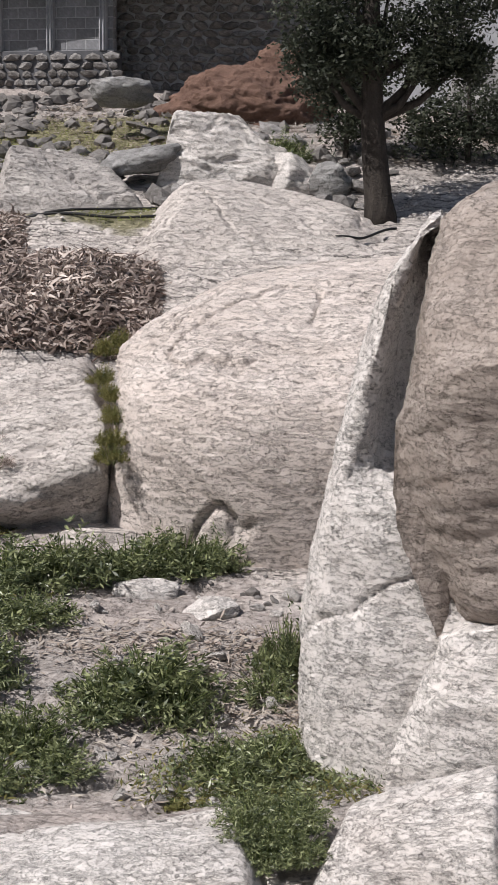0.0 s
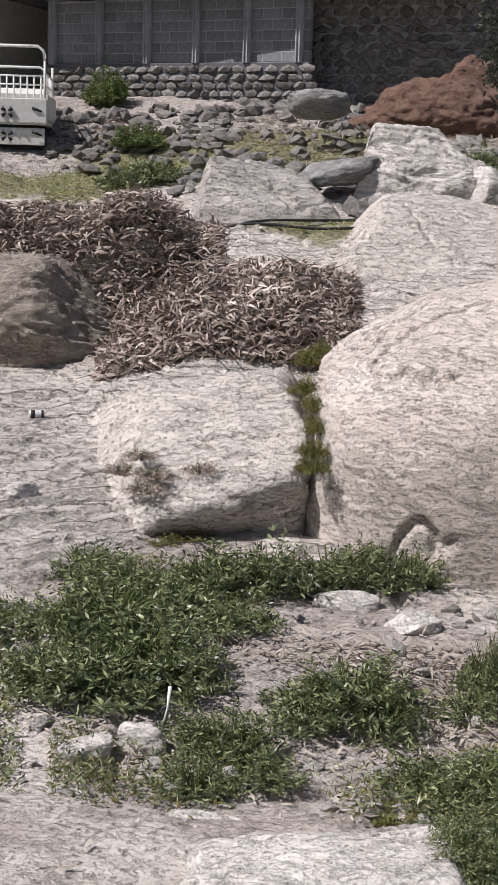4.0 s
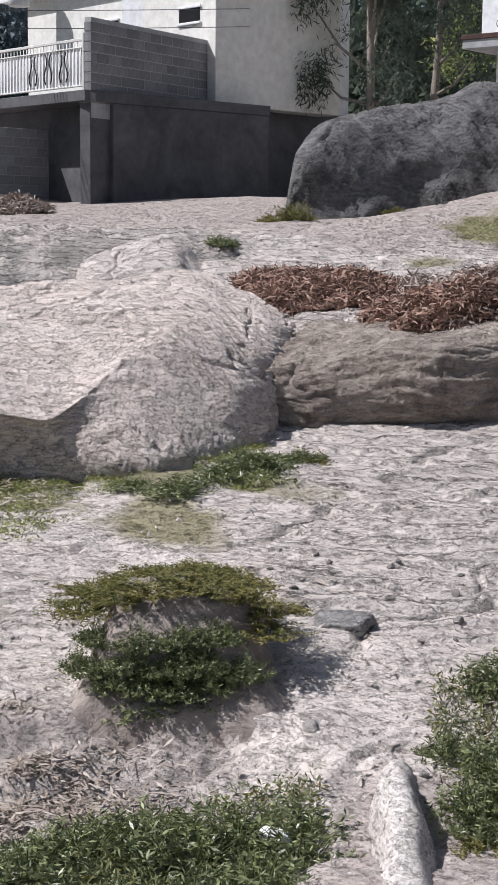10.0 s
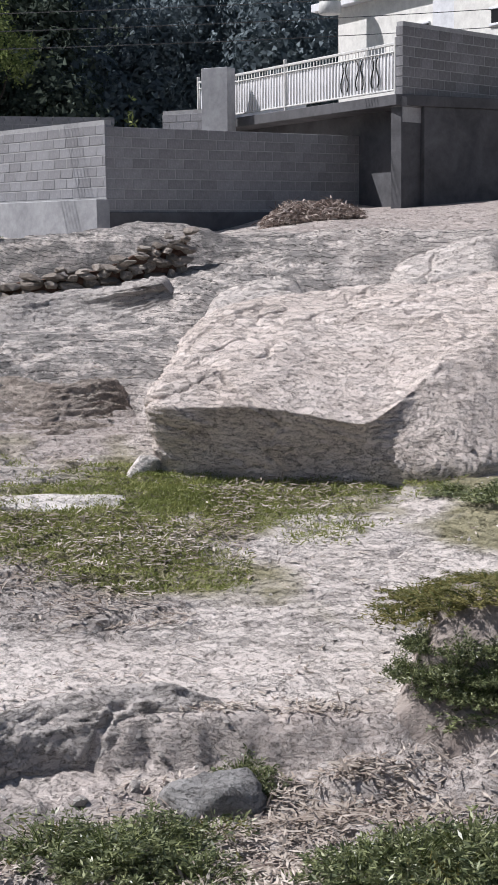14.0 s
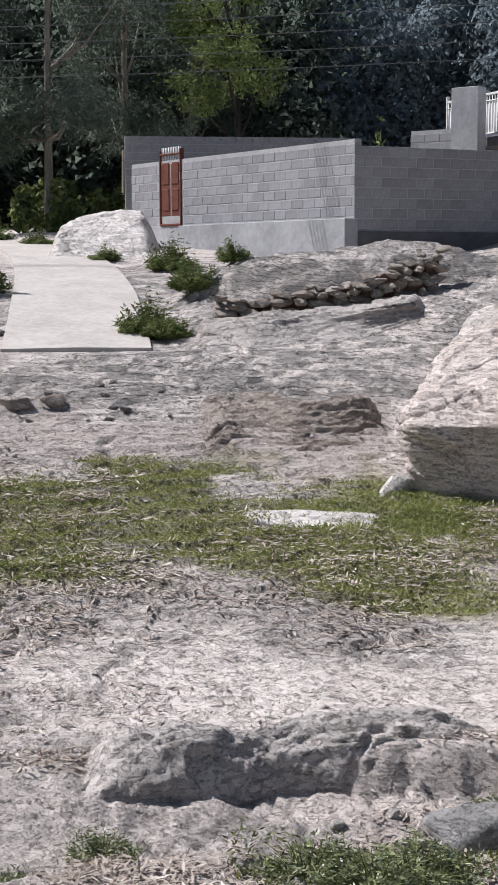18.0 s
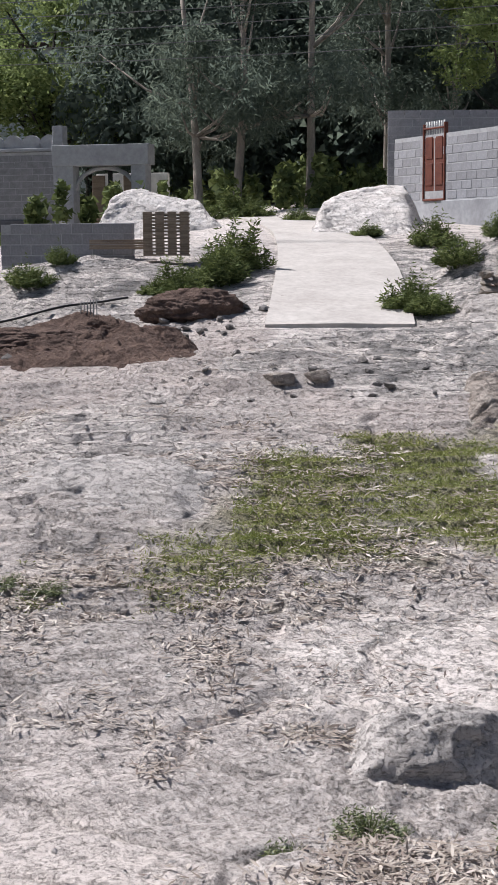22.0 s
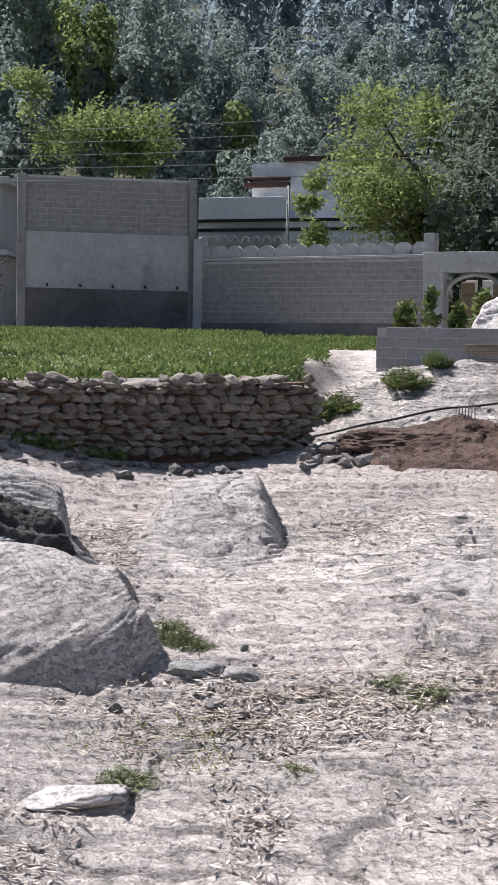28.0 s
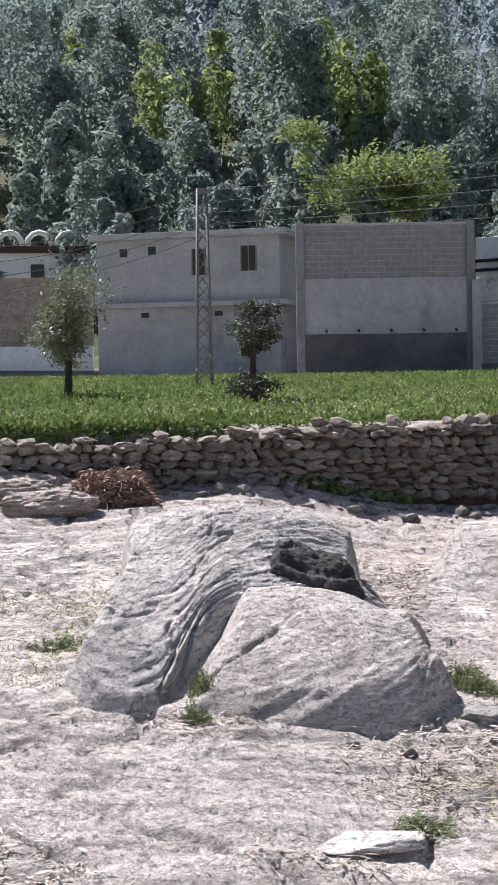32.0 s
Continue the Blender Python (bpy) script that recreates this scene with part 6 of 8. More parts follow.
for k in range(6):
    x = 0.1 + k * (L - 0.35) / 5
    slab_of(yard, "pilaster", CONCRETE, (x, -0.12, 2.68, x + 0.14, 0.02, 4.02))
    slab_of(yard, "rib", CONCRETE, (x + 0.02, -0.15, 2.68, x + 0.05, -0.12, 4.02), (x + 0.09, -0.15, 2.68, x + 0.12, -0.12, 4.02))
m2, L2 = along(P(20.4, 32.2), P(8.5, 29.2), 0.0)
villa = thing("carport_house", m2, "white house raised over an open carport", "house")
slab_of(villa, "floor_slab", CONCRETE, (-0.35, -1.0, 4.22, L2 + 4, 5, 4.46))
slab_of(villa, "fascia", ROOF_BROWN, (-0.37, -1.03, 4.40, L2 + 4, -0.96, 4.50), label="reddish fascia line")
slab_of(villa, "upper_wall", WHITE, (-0.2, -0.5, 4.46, L2 + 4, 4.5, 8.2), label="white upper storey")
slab_of(villa, "carport_pier", CREAM, (0, -0.2, 1.0, 0.45, 0.3, 4.22))
slab_of(villa, "carport_side", CREAM, (0.0, 0.3, 1.0, 0.2, 4.5, 4.22))
slab_of(villa, "carport_back", CONCRETE, (0.2, 4.3, 1.0, L2 + 2, 4.5, 4.22))
slab_of(villa, "window", GLASS_DARK, (1.15, -0.53, 5.35, 2.5, -0.48, 6.6), label="dark barred window")
for k in range(9):
    part("grille_ring", tube(bmesh.new(), [(0.25 + k * 0.3 + 0.09 * math.cos(a * 0.79), -0.52, 4.75 + 0.09 * math.sin(a * 0.79)) for a in range(9)], 0.007, 4), STEEL, villa, "ring of wrought grille")
for x in (3.2, 5.6):
    slab_of(villa, "bracket", CONCRETE_DARK, (x, -0.9, 3.95, x + 0.4, -0.4, 4.22))

# the dark stone wall and the rendered wall beyond the tree
m, L = along(P(7.2, 29.4), P(-1.5, 28.6), 0.0)
old = thing("rubble_wall", m, "dark coursed rubble-stone retaining wall", "wall")
slab_of(old, "core", MORTAR, (0, 0.05, 1.0, L, 0.5, 5.2))
rr = random.Random(8)
z = 1.6
while z < 5.0:
    x = rr.uniform(-0.1, 0)
    hh = rr.uniform(0.13, 0.2)
    while x < L:
        w = rr.uniform(0.16, 0.36)
        part("stone", rr.choice(STONES), None, old, "", Matrix.LocRotScale((x + w / 2, 0.05, z + hh / 2), Euler((0, rr.uniform(-0.06, 0.06), rr.uniform(-0.1, 0.1))), (w * 1.05, 0.2, hh * 1.12)))
        x += w
    z += hh
m, L = along(P(-1.5, 28.6), P(-14, 28.2), 0.0)
plain = thing("rendered_wall", m, "grey rendered wall behind the dark tree", "wall")
slab_of(plain, "wall", CONCRETE, (0, 0, 1.2, L, 0.3, 4.6))
slab_of(plain, "coping", CONCRETE_DARK, (0, -0.05, 4.6, L, 0.35, 5.2), label="dark stone coping")

# ---- beyond the field ----
CL, CR = P(77.75, 50.3), P(68.4, 46.0)
m, L = along(CL, CR, 0.0)
cw = thing("compound_wall", m, "long grey cement-block compound wall with scalloped coping", "wall")
blockwork(cw, L, 0.9, 3.0, BLOCK_DARK_ME, joined=True)
slab_of(cw, "base", CONCRETE_DARK, (0, -0.08, -0.8, L, 0.1, 0.92), label="dark damp base")
slab_of(cw, "coping", CONCRETE, (0, -0.06, 3.0, L, 0.2, 3.1))
for k in range(int(L / 0.62)):
    part("scallop_panel", tube(bmesh.new(), [(0.31 + k * 0.62, 0.02, 2.9), (0.31 + k * 0.62, 0.12, 2.9)], 0.36, 16), CONCRETE, cw, at=Matrix.Translation((0, 0.03, 0.25)))
for x in (0.0, L - 0.35):
    slab_of(cw, "pier", CONCRETE, (x, -0.1, 0, x + 0.35, 0.25, 3.75))
GWL, GWR = P(83.4, 50.0), P(77.7, 50.6)
m, L = along(GWL, GWR, 0.0)
gw = thing("tall_wall", m, "tall grey wall, block courses over smooth render", "wall")
blockwork(gw, L, 3.6, 5.5, BLOCK_DARK_ME, joined=True)
slab_of(gw, "render", CONCRETE, (0.1, -0.06, 1.7, L - 0.1, 0.1, 3.62), label="smooth pale grey render")
slab_of(gw, "base", CONCRETE_DARK, (0.05, -0.1, -0.8, L, 0.1, 1.72), label="dark damp stone base")
for x in (0.0, L - 0.3):
    slab_of(gw, "pilaster", BLOCK_DARK, (x, -0.12, 0, x + 0.28, 0.1, 5.5))
for k in range(5):
    part("weep_pipe", tube(bmesh.new(), [(1.0 + k * 1.1, -0.3, 1.8), (1.0 + k * 1.1, 0, 1.86)], 0.04, 6), BLACK, gw)
BL, BR = P(90.7, 55.0), P(83.8, 53.0)
m, L = along(BL, BR, 0.0)
bd = thing("flat_roofed_house", m, "bare grey cement two-storey house, flat roof", "house")
slab_of(bd, "ground_floor", CONCRETE, (0.1, 0, -0.6, L - 0.1, 6, 2.55))
slab_of(bd, "upper_floor", CONCRETE, (0.1, 0, 2.55, L - 0.1, 6, 5.0))
slab_of(bd, "floor_band", CONCRETE, (-0.15, -0.35, 2.45, L + 0.25, 6, 2.63), label="projecting floor slab")
slab_of(bd, "roof_slab", CONCRETE, (-0.1, -0.35, 4.95, L + 0.25, 6.2, 5.18), label="projecting roof slab")
for x, z, w, h in ((1.0, 4.35, 0.3, 0.3), (2.1, 4.4, 0.3, 0.3), (3.75, 3.6, 0.55, 0.95), (5.6, 3.7, 0.6, 0.9), (1.8, 2.1, 0.3, 0.18), (4.6, 2.1, 0.3, 0.18)):
    win = slab_of(bd, "window", GLASS_DARK, (x, -0.02, z, x + w, 0.03, z + h), label="dark opening")
    if h > 0.5:
        slab_of(win, "frame", WOOD, (x, -0.035, z, x + 0.05, -0.015, z + h), (x + w - 0.05, -0.035, z, x + w, -0.015, z + h), (x + w / 2 - 0.02, -0.035, z, x + w / 2 + 0.02, -0.015, z + h))
tank = thing("roof_tank", m @ Matrix.Translation((4.9, 3, 5.18)), "dark round water tank on flat roof", "tank")
part("body", tube(bmesh.new(), [(0, 0, 0), (0, 0, 0.35), (0, 0, 0.42)], [0.4, 0.4, 0.3], 14), BLACK, tank)
part("brim", tube(bmesh.new(), [(0, 0, 0.42), (0, 0, 0.47)], 0.5, 14), BLACK, tank)
m, L = along(P(97, 57), P(90.8, 56), 0.0)
lw = thing("brick_wall", m, "low brown wall with white footing", "wall")
slab_of(lw, "wall", ROCK_BROWN, (0, 0, 1.0, L, 0.3, 3.6))
slab_of(lw, "footing", WHITE, (0, -0.1, -0.5, L, 0.1, 1.0), label="whitewashed footing")
m, L = along(P(98, 66), P(90.6, 66), 3.0)
arch = thing("arched_house", m, "cream house with arched parapet", "house")
slab_of(arch, "wall", CREAM, (0, 0.2, 0, L, 4, 2.6))
slab_of(arch, "fascia", ROOF_BROWN, (0, 0, 2.4, L, 0.2, 2.7))
for k in range(6):
    part("arch", tube(bmesh.new(), [(0.8 + k * 1.3 + 0.55 * math.cos(a * 0.524), 0.0, 2.7 + 0.6 * math.sin(a * 0.524)) for a in range(7)], 0.12, 6), CREAM, arch)
for k in range(3):
    slab_of(arch, "window", GLASS_DARK, (1.0 + k * 2.3, 0.15, 0.9, 1.6 + k * 2.3, 0.25, 1.9))
m, L = along(P(77.0, 72.0), P(66.0, 68.0), 0.0)
wh = thing("white_villa", m, "white villa with brown eaves beyond the wall", "house")
slab_of(wh, "wall", WHITE, (1.2, 1.5, 0.0, L, 9, 9.2))
slab_of(wh, "roof_edge", ROOF_BROWN, (2.9, 1.2, 9.2, L, 9, 9.45), (0.9, 1.1, 8.0, 3.2, 5, 8.2), (0.9, 1.1, 8.35, 3.2, 5, 8.5), label="stepped brown eaves")
slab_of(wh, "balcony_wall", WHITE, (-1.0, 0, 4.0, 3.4, 1.5, 7.4), label="streaked white parapet")
slab_of(wh, "storey_band", BLACK, (-1.0, -0.1, 6.2, L, 0.1, 6.35), (-1.0, -0.1, 5.75, L, 0.1, 5.9), label="dark storey band")
slab_of(wh, "lower_wall", WHITE, (-1.0, 0, -1.0, L, 1.5, 6.2))
slab_of(wh, "window", GLASS_DARK, (6.9, 1.45, 8.3, 7.7, 1.52, 8.9))
for k in range(20):
    part("baluster_arch", tube(bmesh.new(), [(-0.7 + k * 0.55 + 0.22 * math.cos(a * 0.785), -0.05, 5.2 + 0.3 * math.sin(a * 0.785)) for a in range(5)], 0.06, 5), WHITE, wh)
m, L = along(P(68.75, 44.5), P(65.3, 43.5), 0.0)
po = thing("gateway", m, "unfinished concrete gateway with arched doorway", "gateway")
slab_of(po, "pillar", CONCRETE, (0, 0, -0.5, 0.55, 0.5, 2.5), (L - 0.45, 0, -0.5, L, 0.5, 2.5))
slab_of(po, "lintel", CONCRETE, (-0.1, -0.05, 2.45, L + 0.1, 0.55, 3.05))
slab_of(po, "back_wall", CREAM, (0.5, 2.0, -0.5, L, 2.2, 2.3))
slab_of(po, "door", WOOD, (0.75, 1.0, 0.3, 1.15, 1.08, 2.2), (1.75, 1.0, 0.3, 2.05, 1.08, 2.2))
part("arch", tube(bmesh.new(), [(1.45 + 0.95 * math.cos(a * 0.393), 0.3, 1.7 + 0.7 * math.sin(a * 0.393)) for a in range(9)], 0.07, 6), CONCRETE, po)
slab_of(po, "door_post", BLACK, (1.3, 0.9, 0.2, 1.42, 1.0, 2.7))

# low unfinished block wall, pallets and planks
m, L = along(P(70.8, 28.5), P(65.8, 27.8), -0.2)
low = thing("low_block_wall", m, "low unfinished cement-block wall on bedrock", "wall")
blockwork(low, L, -0.1, 0.7, BLOCK_ME, [(0, 0.35, 0.45, 2)])
pal = thing("pallet_stack", facing(64.5, 27.0, 0) @ Matrix.Translation((0, 0, -0.12)), "stack of weathered wooden pallets on rock", "pallets")
for k in range(13):
    slab_of(pal, "board", WOOD, (-0.42, -0.5, k * 0.06, 0.42, 0.5, k * 0.06 + 0.026), bevel=0.004)
    for x in (-0.42, -0.2, 0.02, 0.24):
        slab_of(pal, "bearer", WOOD, (x, -0.5, k * 0.06 + 0.027, x + 0.16, 0.5, k * 0.06 + 0.059), bevel=0.004)
planks = thing("plank_pile", facing(66.3, 27.2, 0.0), "pile of brown planks beside pallets", "planks")
for k in range(4):
    slab_of(planks, "plank", WOOD, (-0.55, -0.2 + 0.02 * k, 0.045 * k, 0.55, 0.1, 0.045 * k + 0.04), bevel=0.004)
for k in range(6):
    p = on_ground(67.2 + 0.13 * k, 21.6)
    tagged(part("rebar", tube(bmesh.new(), [p - Vector((0, 0, 0.1)), p + Vector((0.01 * k, 0, 0.42))], 0.008, 5), STEEL), "rusty reinforcing bar standing in earth", "rebar", "rebars")

# the concrete road
rx = np.linspace(0, 1, 30)
cl = [(float(road_line(d)[0]), d) for d in 20.8 + 17.5 * rx]
bm = bmesh.new()
rows_l = []
for (az, d), t in zip(cl, rx):
    c = P(az, d, float(road_line(d)[1]))
    b = radians(az + float(station(az, 1)))
    rows_l.append((c, Vector((math.cos(b), math.sin(b), 0)), 1.06 - 0.35 * t * t, 0))
zs = [r[0].z for r in rows_l]
rings = []
for (c, w, half, _), zz in zip(rows_l, zs):
    rings.append([bm.verts.new((c.x + w.x * s, c.y + w.y * s, zz + dz)) for s, dz in ((-half, -0.5), (-half, 0), (0, 0.015), (half, 0), (half, -0.5))])
for a, b in zip(rings, rings[1:]):
    for k in range(4):
        bm.faces.new((a[k], a[k + 1], b[k + 1], b[k]))
bm.faces.new(rings[0][::-1])
tagged(part("concrete_road", bm, ROAD), "pale narrow concrete road climbing between rocks", "road", kind="structure")

# power pole and wires
pp = P(86.5, 37.0, -0.95)
pole = thing("power_pole", Matrix.Translation(pp), "lattice steel power pole standing in field", "pole")
for sx in (-1, 1):
    for sy in (-1, 1):
        part("leg", tube(bmesh.new(), [(0.2 * sx, 0.2 * sy, 0), (0.11 * sx, 0.11 * sy, 5.5)], 0.03, 5), STEEL, pole)
for k in range(16):
    a, b = 0.2 - 0.09 * k / 16, 0.2 - 0.09 * (k + 1) / 16
    z0, z1 = 5.5 * k / 16, 5.5 * (k + 1) / 16
    s = 1 if k % 2 else -1
    for q in range(4):
        part("brace", tube(bmesh.new(), [(-a * s, -a, z0), (b * s, -b, z1)], 0.016, 4), STEEL, pole, at=Matrix.Rotation(math.pi / 2 * q, 4, "Z"))
part("crossarm", boxes((-0.15, -0.1, 5.35, 0.15, 0.1, 5.5)), STEEL, pole)
ends = [(P(30, 33.0), 6.4), (P(100, 34.0), 3.2)]
for e, (q, ze) in enumerate(ends):
    for k in range(5):
        a = pp + Vector((0, 0, 5.45 - 0.28 * k))
        b = Vector((q.x, q.y, q.z + ze - 0.38 * k))
        pts = [a.lerp(b, t) - Vector((0, 0, 0.45 * 4 * t * (1 - t))) for t in np.linspace(0, 1, 24)]
        tagged(part("power_line", tube(bmesh.new(), pts, 0.011, 4), STEEL), "sagging overhead power line between poles", "cable", "power lines")
lp = thing("lattice_mast", Matrix.Translation(P(74.25, 58, 0.5)), "thin lattice mast before the white villa", "mast")
for sx in (-0.12, 0.12):
    part("leg", tube(bmesh.new(), [(sx, 0, 0), (sx * 0.8, 0, 6.0)], 0.03, 5), STEEL, lp)
for k in range(14):
    s = 1 if k % 2 else -1
    part("brace", tube(bmesh.new(), [(-0.12 * s, 0, k * 0.42), (0.12 * s, 0, k * 0.42 + 0.42)], 0.02, 4), STEEL, lp)

# ---- the three-wheeled cargo rickshaw ----
truck = thing("cargo_rickshaw", Matrix.Translation(on_ground(18.4, 25.4, 0.03)) @ facing(18.4, 25.4, 0, -6.0).to_3x3().to_4x4(), "white three-wheeled cargo rickshaw with painted tailboard", "vehicle")
slab_of(truck, "bed", METAL_WHITE, (-0.66, 0.0, 0.55, 0.66, 1.6, 0.63))
slab_of(truck, "tailboard", METAL_WHITE, (-0.66, -0.04, 0.58, 0.66, 0.0, 0.98), label="white tailboard with black flower motifs")
slab_of(truck, "side_board", METAL_WHITE, (-0.68, 0.0, 0.63, -0.64, 1.6, 1.05))
slab_of(truck, "side_board", METAL_WHITE, (0.64, 0.0, 0.63, 0.68, 1.6, 1.05))
slab_of(truck, "bumper_plate", METAL_WHITE, (-0.62, 0.02, 0.22, 0.62, 0.06, 0.5), label="white lower panel with black motifs")
slab_of(truck, "chassis", BLACK, (-0.5, 0.1, 0.3, 0.5, 2.2, 0.55))
slab_of(truck, "cabin", METAL_WHITE, (-0.55, 1.7, 0.55, 0.55, 2.5, 1.25), bevel=0.1)
for z in (0.75, 0.36):
    for k in range(4):
        a = k * math.pi / 2 + math.pi / 4
        part("flower_motif", tube(bmesh.new(), [(0.03 * math.cos(a), -0.05, z + 0.03 * math.sin(a)), (0.12 * math.cos(a), -0.05, z + 0.09 * math.sin(a))], [0.012, 0.04], 5), BLACK, truck, "black painted petal")
    for x, w in ((-0.5, 0.16), (0.5, 0.16)):
        part("corner_motif", tube(bmesh.new(), [(x - w / 2, -0.045, z + 0.08), (x + w / 2, -0.045, z + 0.02)], [0.03, 0.015], 5), BLACK, truck, "black painted corner flourish")
for x in (-0.62, 0.62):
    part("cage_post", tube(bmesh.new(), [(x, 0.02, 0.6), (x, 0.02, 1.72)], 0.022, 6), METAL_WHITE, truck)
    part("cage_post", tube(bmesh.new(), [(x, 1.55, 0.6), (x, 1.55, 1.6)], 0.022, 6), METAL_WHITE, truck)
    for z in (1.2, 1.4):
        part("cage_rail", tube(bmesh.new(), [(x, 0.02, z), (x, 1.55, z)], 0.016, 6), METAL_WHITE, truck)
    for k in range(6):
        part("cage_bar", tube(bmesh.new(), [(x, 0.25 + k * 0.25, 1.0), (x, 0.25 + k * 0.25, 1.4)], 0.012, 5), METAL_WHITE, truck)
part("cage_hoop", tube(bmesh.new(), [(-0.62, 0.02, 1.6), (-0.6, 0.02, 1.76), (-0.5, 0.02, 1.83), (0.5, 0.02, 1.83), (0.6, 0.02, 1.76), (0.62, 0.02, 1.6)], 0.026, 6), METAL_WHITE, truck)
part("front_hoop", tube(bmesh.new(), [(-0.5, 1.55, 1.0), (-0.48, 1.55, 1.55), (-0.4, 1.55, 1.6), (0.4, 1.55, 1.6), (0.48, 1.55, 1.55), (0.5, 1.55, 1.0)], 0.022, 6), METAL_WHITE, truck)
for z in (1.3, 1.45):
    part("front_rail", tube(bmesh.new(), [(-0.5, 1.55, z), (0.5, 1.55, z)], 0.016, 6), METAL_WHITE, truck)
for k in range(8):
    part("front_bar", tube(bmesh.new(), [(-0.42 + k * 0.12, 1.55, 0.7), (-0.42 + k * 0.12, 1.55, 1.45)], 0.016, 5), METAL_WHITE, truck)
for x in (-0.55, 0.55):
    w = part("wheel", tube(bmesh.new(), [(x - 0.06, 0.45, 0.27), (x + 0.06, 0.45, 0.27)], 0.27, 18), RUBBER, truck, "black rubber tyre")
    part("rim", tube(bmesh.new(), [(x - 0.07, 0.45, 0.27), (x + 0.07, 0.45, 0.27)], 0.14, 12), STEEL, w)
w = part("wheel", tube(bmesh.new(), [(-0.05, 2.5, 0.25), (0.05, 2.5, 0.25)], 0.25, 18), RUBBER, truck, "black rubber tyre")

# hoses, can, single block and other small things
for k, (a0, d0, a1, d1, rise) in enumerate([(16.0, 18.6, 5.0, 19.2, 0.05), (15.8, 18.9, 5.0, 19.5, 0.05), (0.5, 17.9, -3.6, 18.5, 0.10), (74.0, 22.6, 66.0, 23.0, 0.08)]):
    pts = []
    for t in np.linspace(0, 1, 40):
        q = on_ground(a0 + (a1 - a0) * t, d0 + (d1 - d0) * t + 0.25 * math.sin(t * 5 + k))
        pts.append(q + Vector((0, 0, rise)))
    for _ in range(12):
        pts = [pts[0]] + [(a + b * 2 + c) / 4 for a, b, c in zip(pts, pts[1:], pts[2:])] + [pts[-1]]
    tagged(part("water_hose", tube(bmesh.new(), pts, 0.018, 6), PIPE), "black plastic water hose lying on rock", "hose", "hoses")
q = on_ground(17.0, 15.0)
can = thing("drinks_can", Matrix.Translation(q + Vector((0, 0, 0.04))) @ pose(0, 0, 0, 0, 0, 20), "small crushed can lying on bare rock", "can")
part("body", tube(bmesh.new(), [(-0.08, 0, 0), (-0.07, 0, 0), (0.07, 0, 0), (0.08, 0, 0)], [0.034, 0.04, 0.04, 0.034], 12), METAL_WHITE, can)
part("band", tube(bmesh.new(), [(-0.06, 0, 0), (-0.02, 0, 0)], 0.0415, 12), BLACK, can)
part("band", tube(bmesh.new(), [(0.045, 0, 0), (0.068, 0, 0)], 0.0415, 12), BLACK, can)
tagged(part("cement_block", BLOCK_ME, None, None, "", Matrix.Translation(on_ground(30.5, 18.6) + Vector((0, 0, 0.09))) @ pose(0, 0, 0, 0, 0, 40) @ Matrix.Diagonal((0.75, 0.9, 0.9, 1))), "single grey cement block resting on granite", "block")
tagged(part("dry_branch", tube(bmesh.new(), [on_ground(29.0, 19.3) + Vector((0, 0, 0.12)), on_ground(27.9, 19.2) + Vector((0, 0, 0.1)), on_ground(26.8, 19.0) + Vector((0, 0, 0.05))], [0.02, 0.025, 0.03], 6), BARK_PALE), "pale bare branch lying on brush", "branch")


# ---- plants ----
rng = np.random.default_rng(5)


def plant_mesh(name, mat, stems, r, h, leaf, slim, up, nodes=9):
    """A leafy clump: stems that lean out from the root, with whorls of narrow leaves along them."""
    a, q = rng.uniform(0, 2 * np.pi, stems), np.sqrt(rng.uniform(0, 1, stems))
    lobe = 0.6 + 0.55 * np.sin(a * 2 + rng.uniform(0, 6)) * np.sin(a * 3 + rng.uniform(0, 6))
    tip = np.stack([r * q * np.cos(a), r * q * np.sin(a), h * np.sqrt(np.clip(1.08 - q**2, 0.08, 1)) * np.clip(lobe, 0.45, 1.1) * rng.uniform(0.7, 1.1, stems)], 1)
    root = tip * [0.45, 0.45, 0]
    t = np.linspace(0.25, 1.0, nodes)[None, :, None]
    spots = root[:, None] * (1 - t) + tip[:, None] * t + rng.normal(size=(stems, nodes, 3)) * 0.008
    spots = np.repeat(spots.reshape(-1, 3), 4, axis=0)
    v, f = leaves(spots, leaf, rng, slim, 0.0, up, 0.55)
    return soup(name, v, f, mat)


def stem_mesh(n, r, h):
    bm = bmesh.new()
    for _ in range(n):
        a, q = rng.uniform(0, 6.3), rng.uniform(0.2, 0.9)
        tube(bm, [(0.2 * r * math.cos(a), 0.2 * r * math.sin(a), -0.03), (q * r * 0.6 * math.cos(a), q * r * 0.6 * math.sin(a), h * 0.5), (q * r * math.cos(a), q * r * math.sin(a), h * (1.0 - 0.4 * q))], [0.006, 0.004, 0.002], 4, False)
    me = bpy.data.meshes.new("stalk_tuft")
    bm.to_mesh(me)
    bm.free()
    me.materials.append(SHRUB)
    return me


HERBS = [(plant_mesh("foliage", HERB, 110, 0.5, 0.42, 0.06, 0.27, 0.28, 8), stem_mesh(40, 0.45, 0.4)) for _ in range(4)]
DRY = [(plant_mesh("foliage", HERB_DRY, 70, 0.5, 0.3, 0.06, 0.25, 0.3, 7), stem_mesh(30, 0.45, 0.3)) for _ in range(2)]
BROWN = [(plant_mesh("foliage", BRUSH_GREY, 70, 0.5, 0.3, 0.06, 0.25, 0.2, 7), stem_mesh(40, 0.45, 0.3))]
BUSH = [(plant_mesh("foliage", SHRUB, 120, 0.5, 0.8, 0.085, 0.25, 0.5), stem_mesh(50, 0.4, 0.75)) for _ in range(3)]


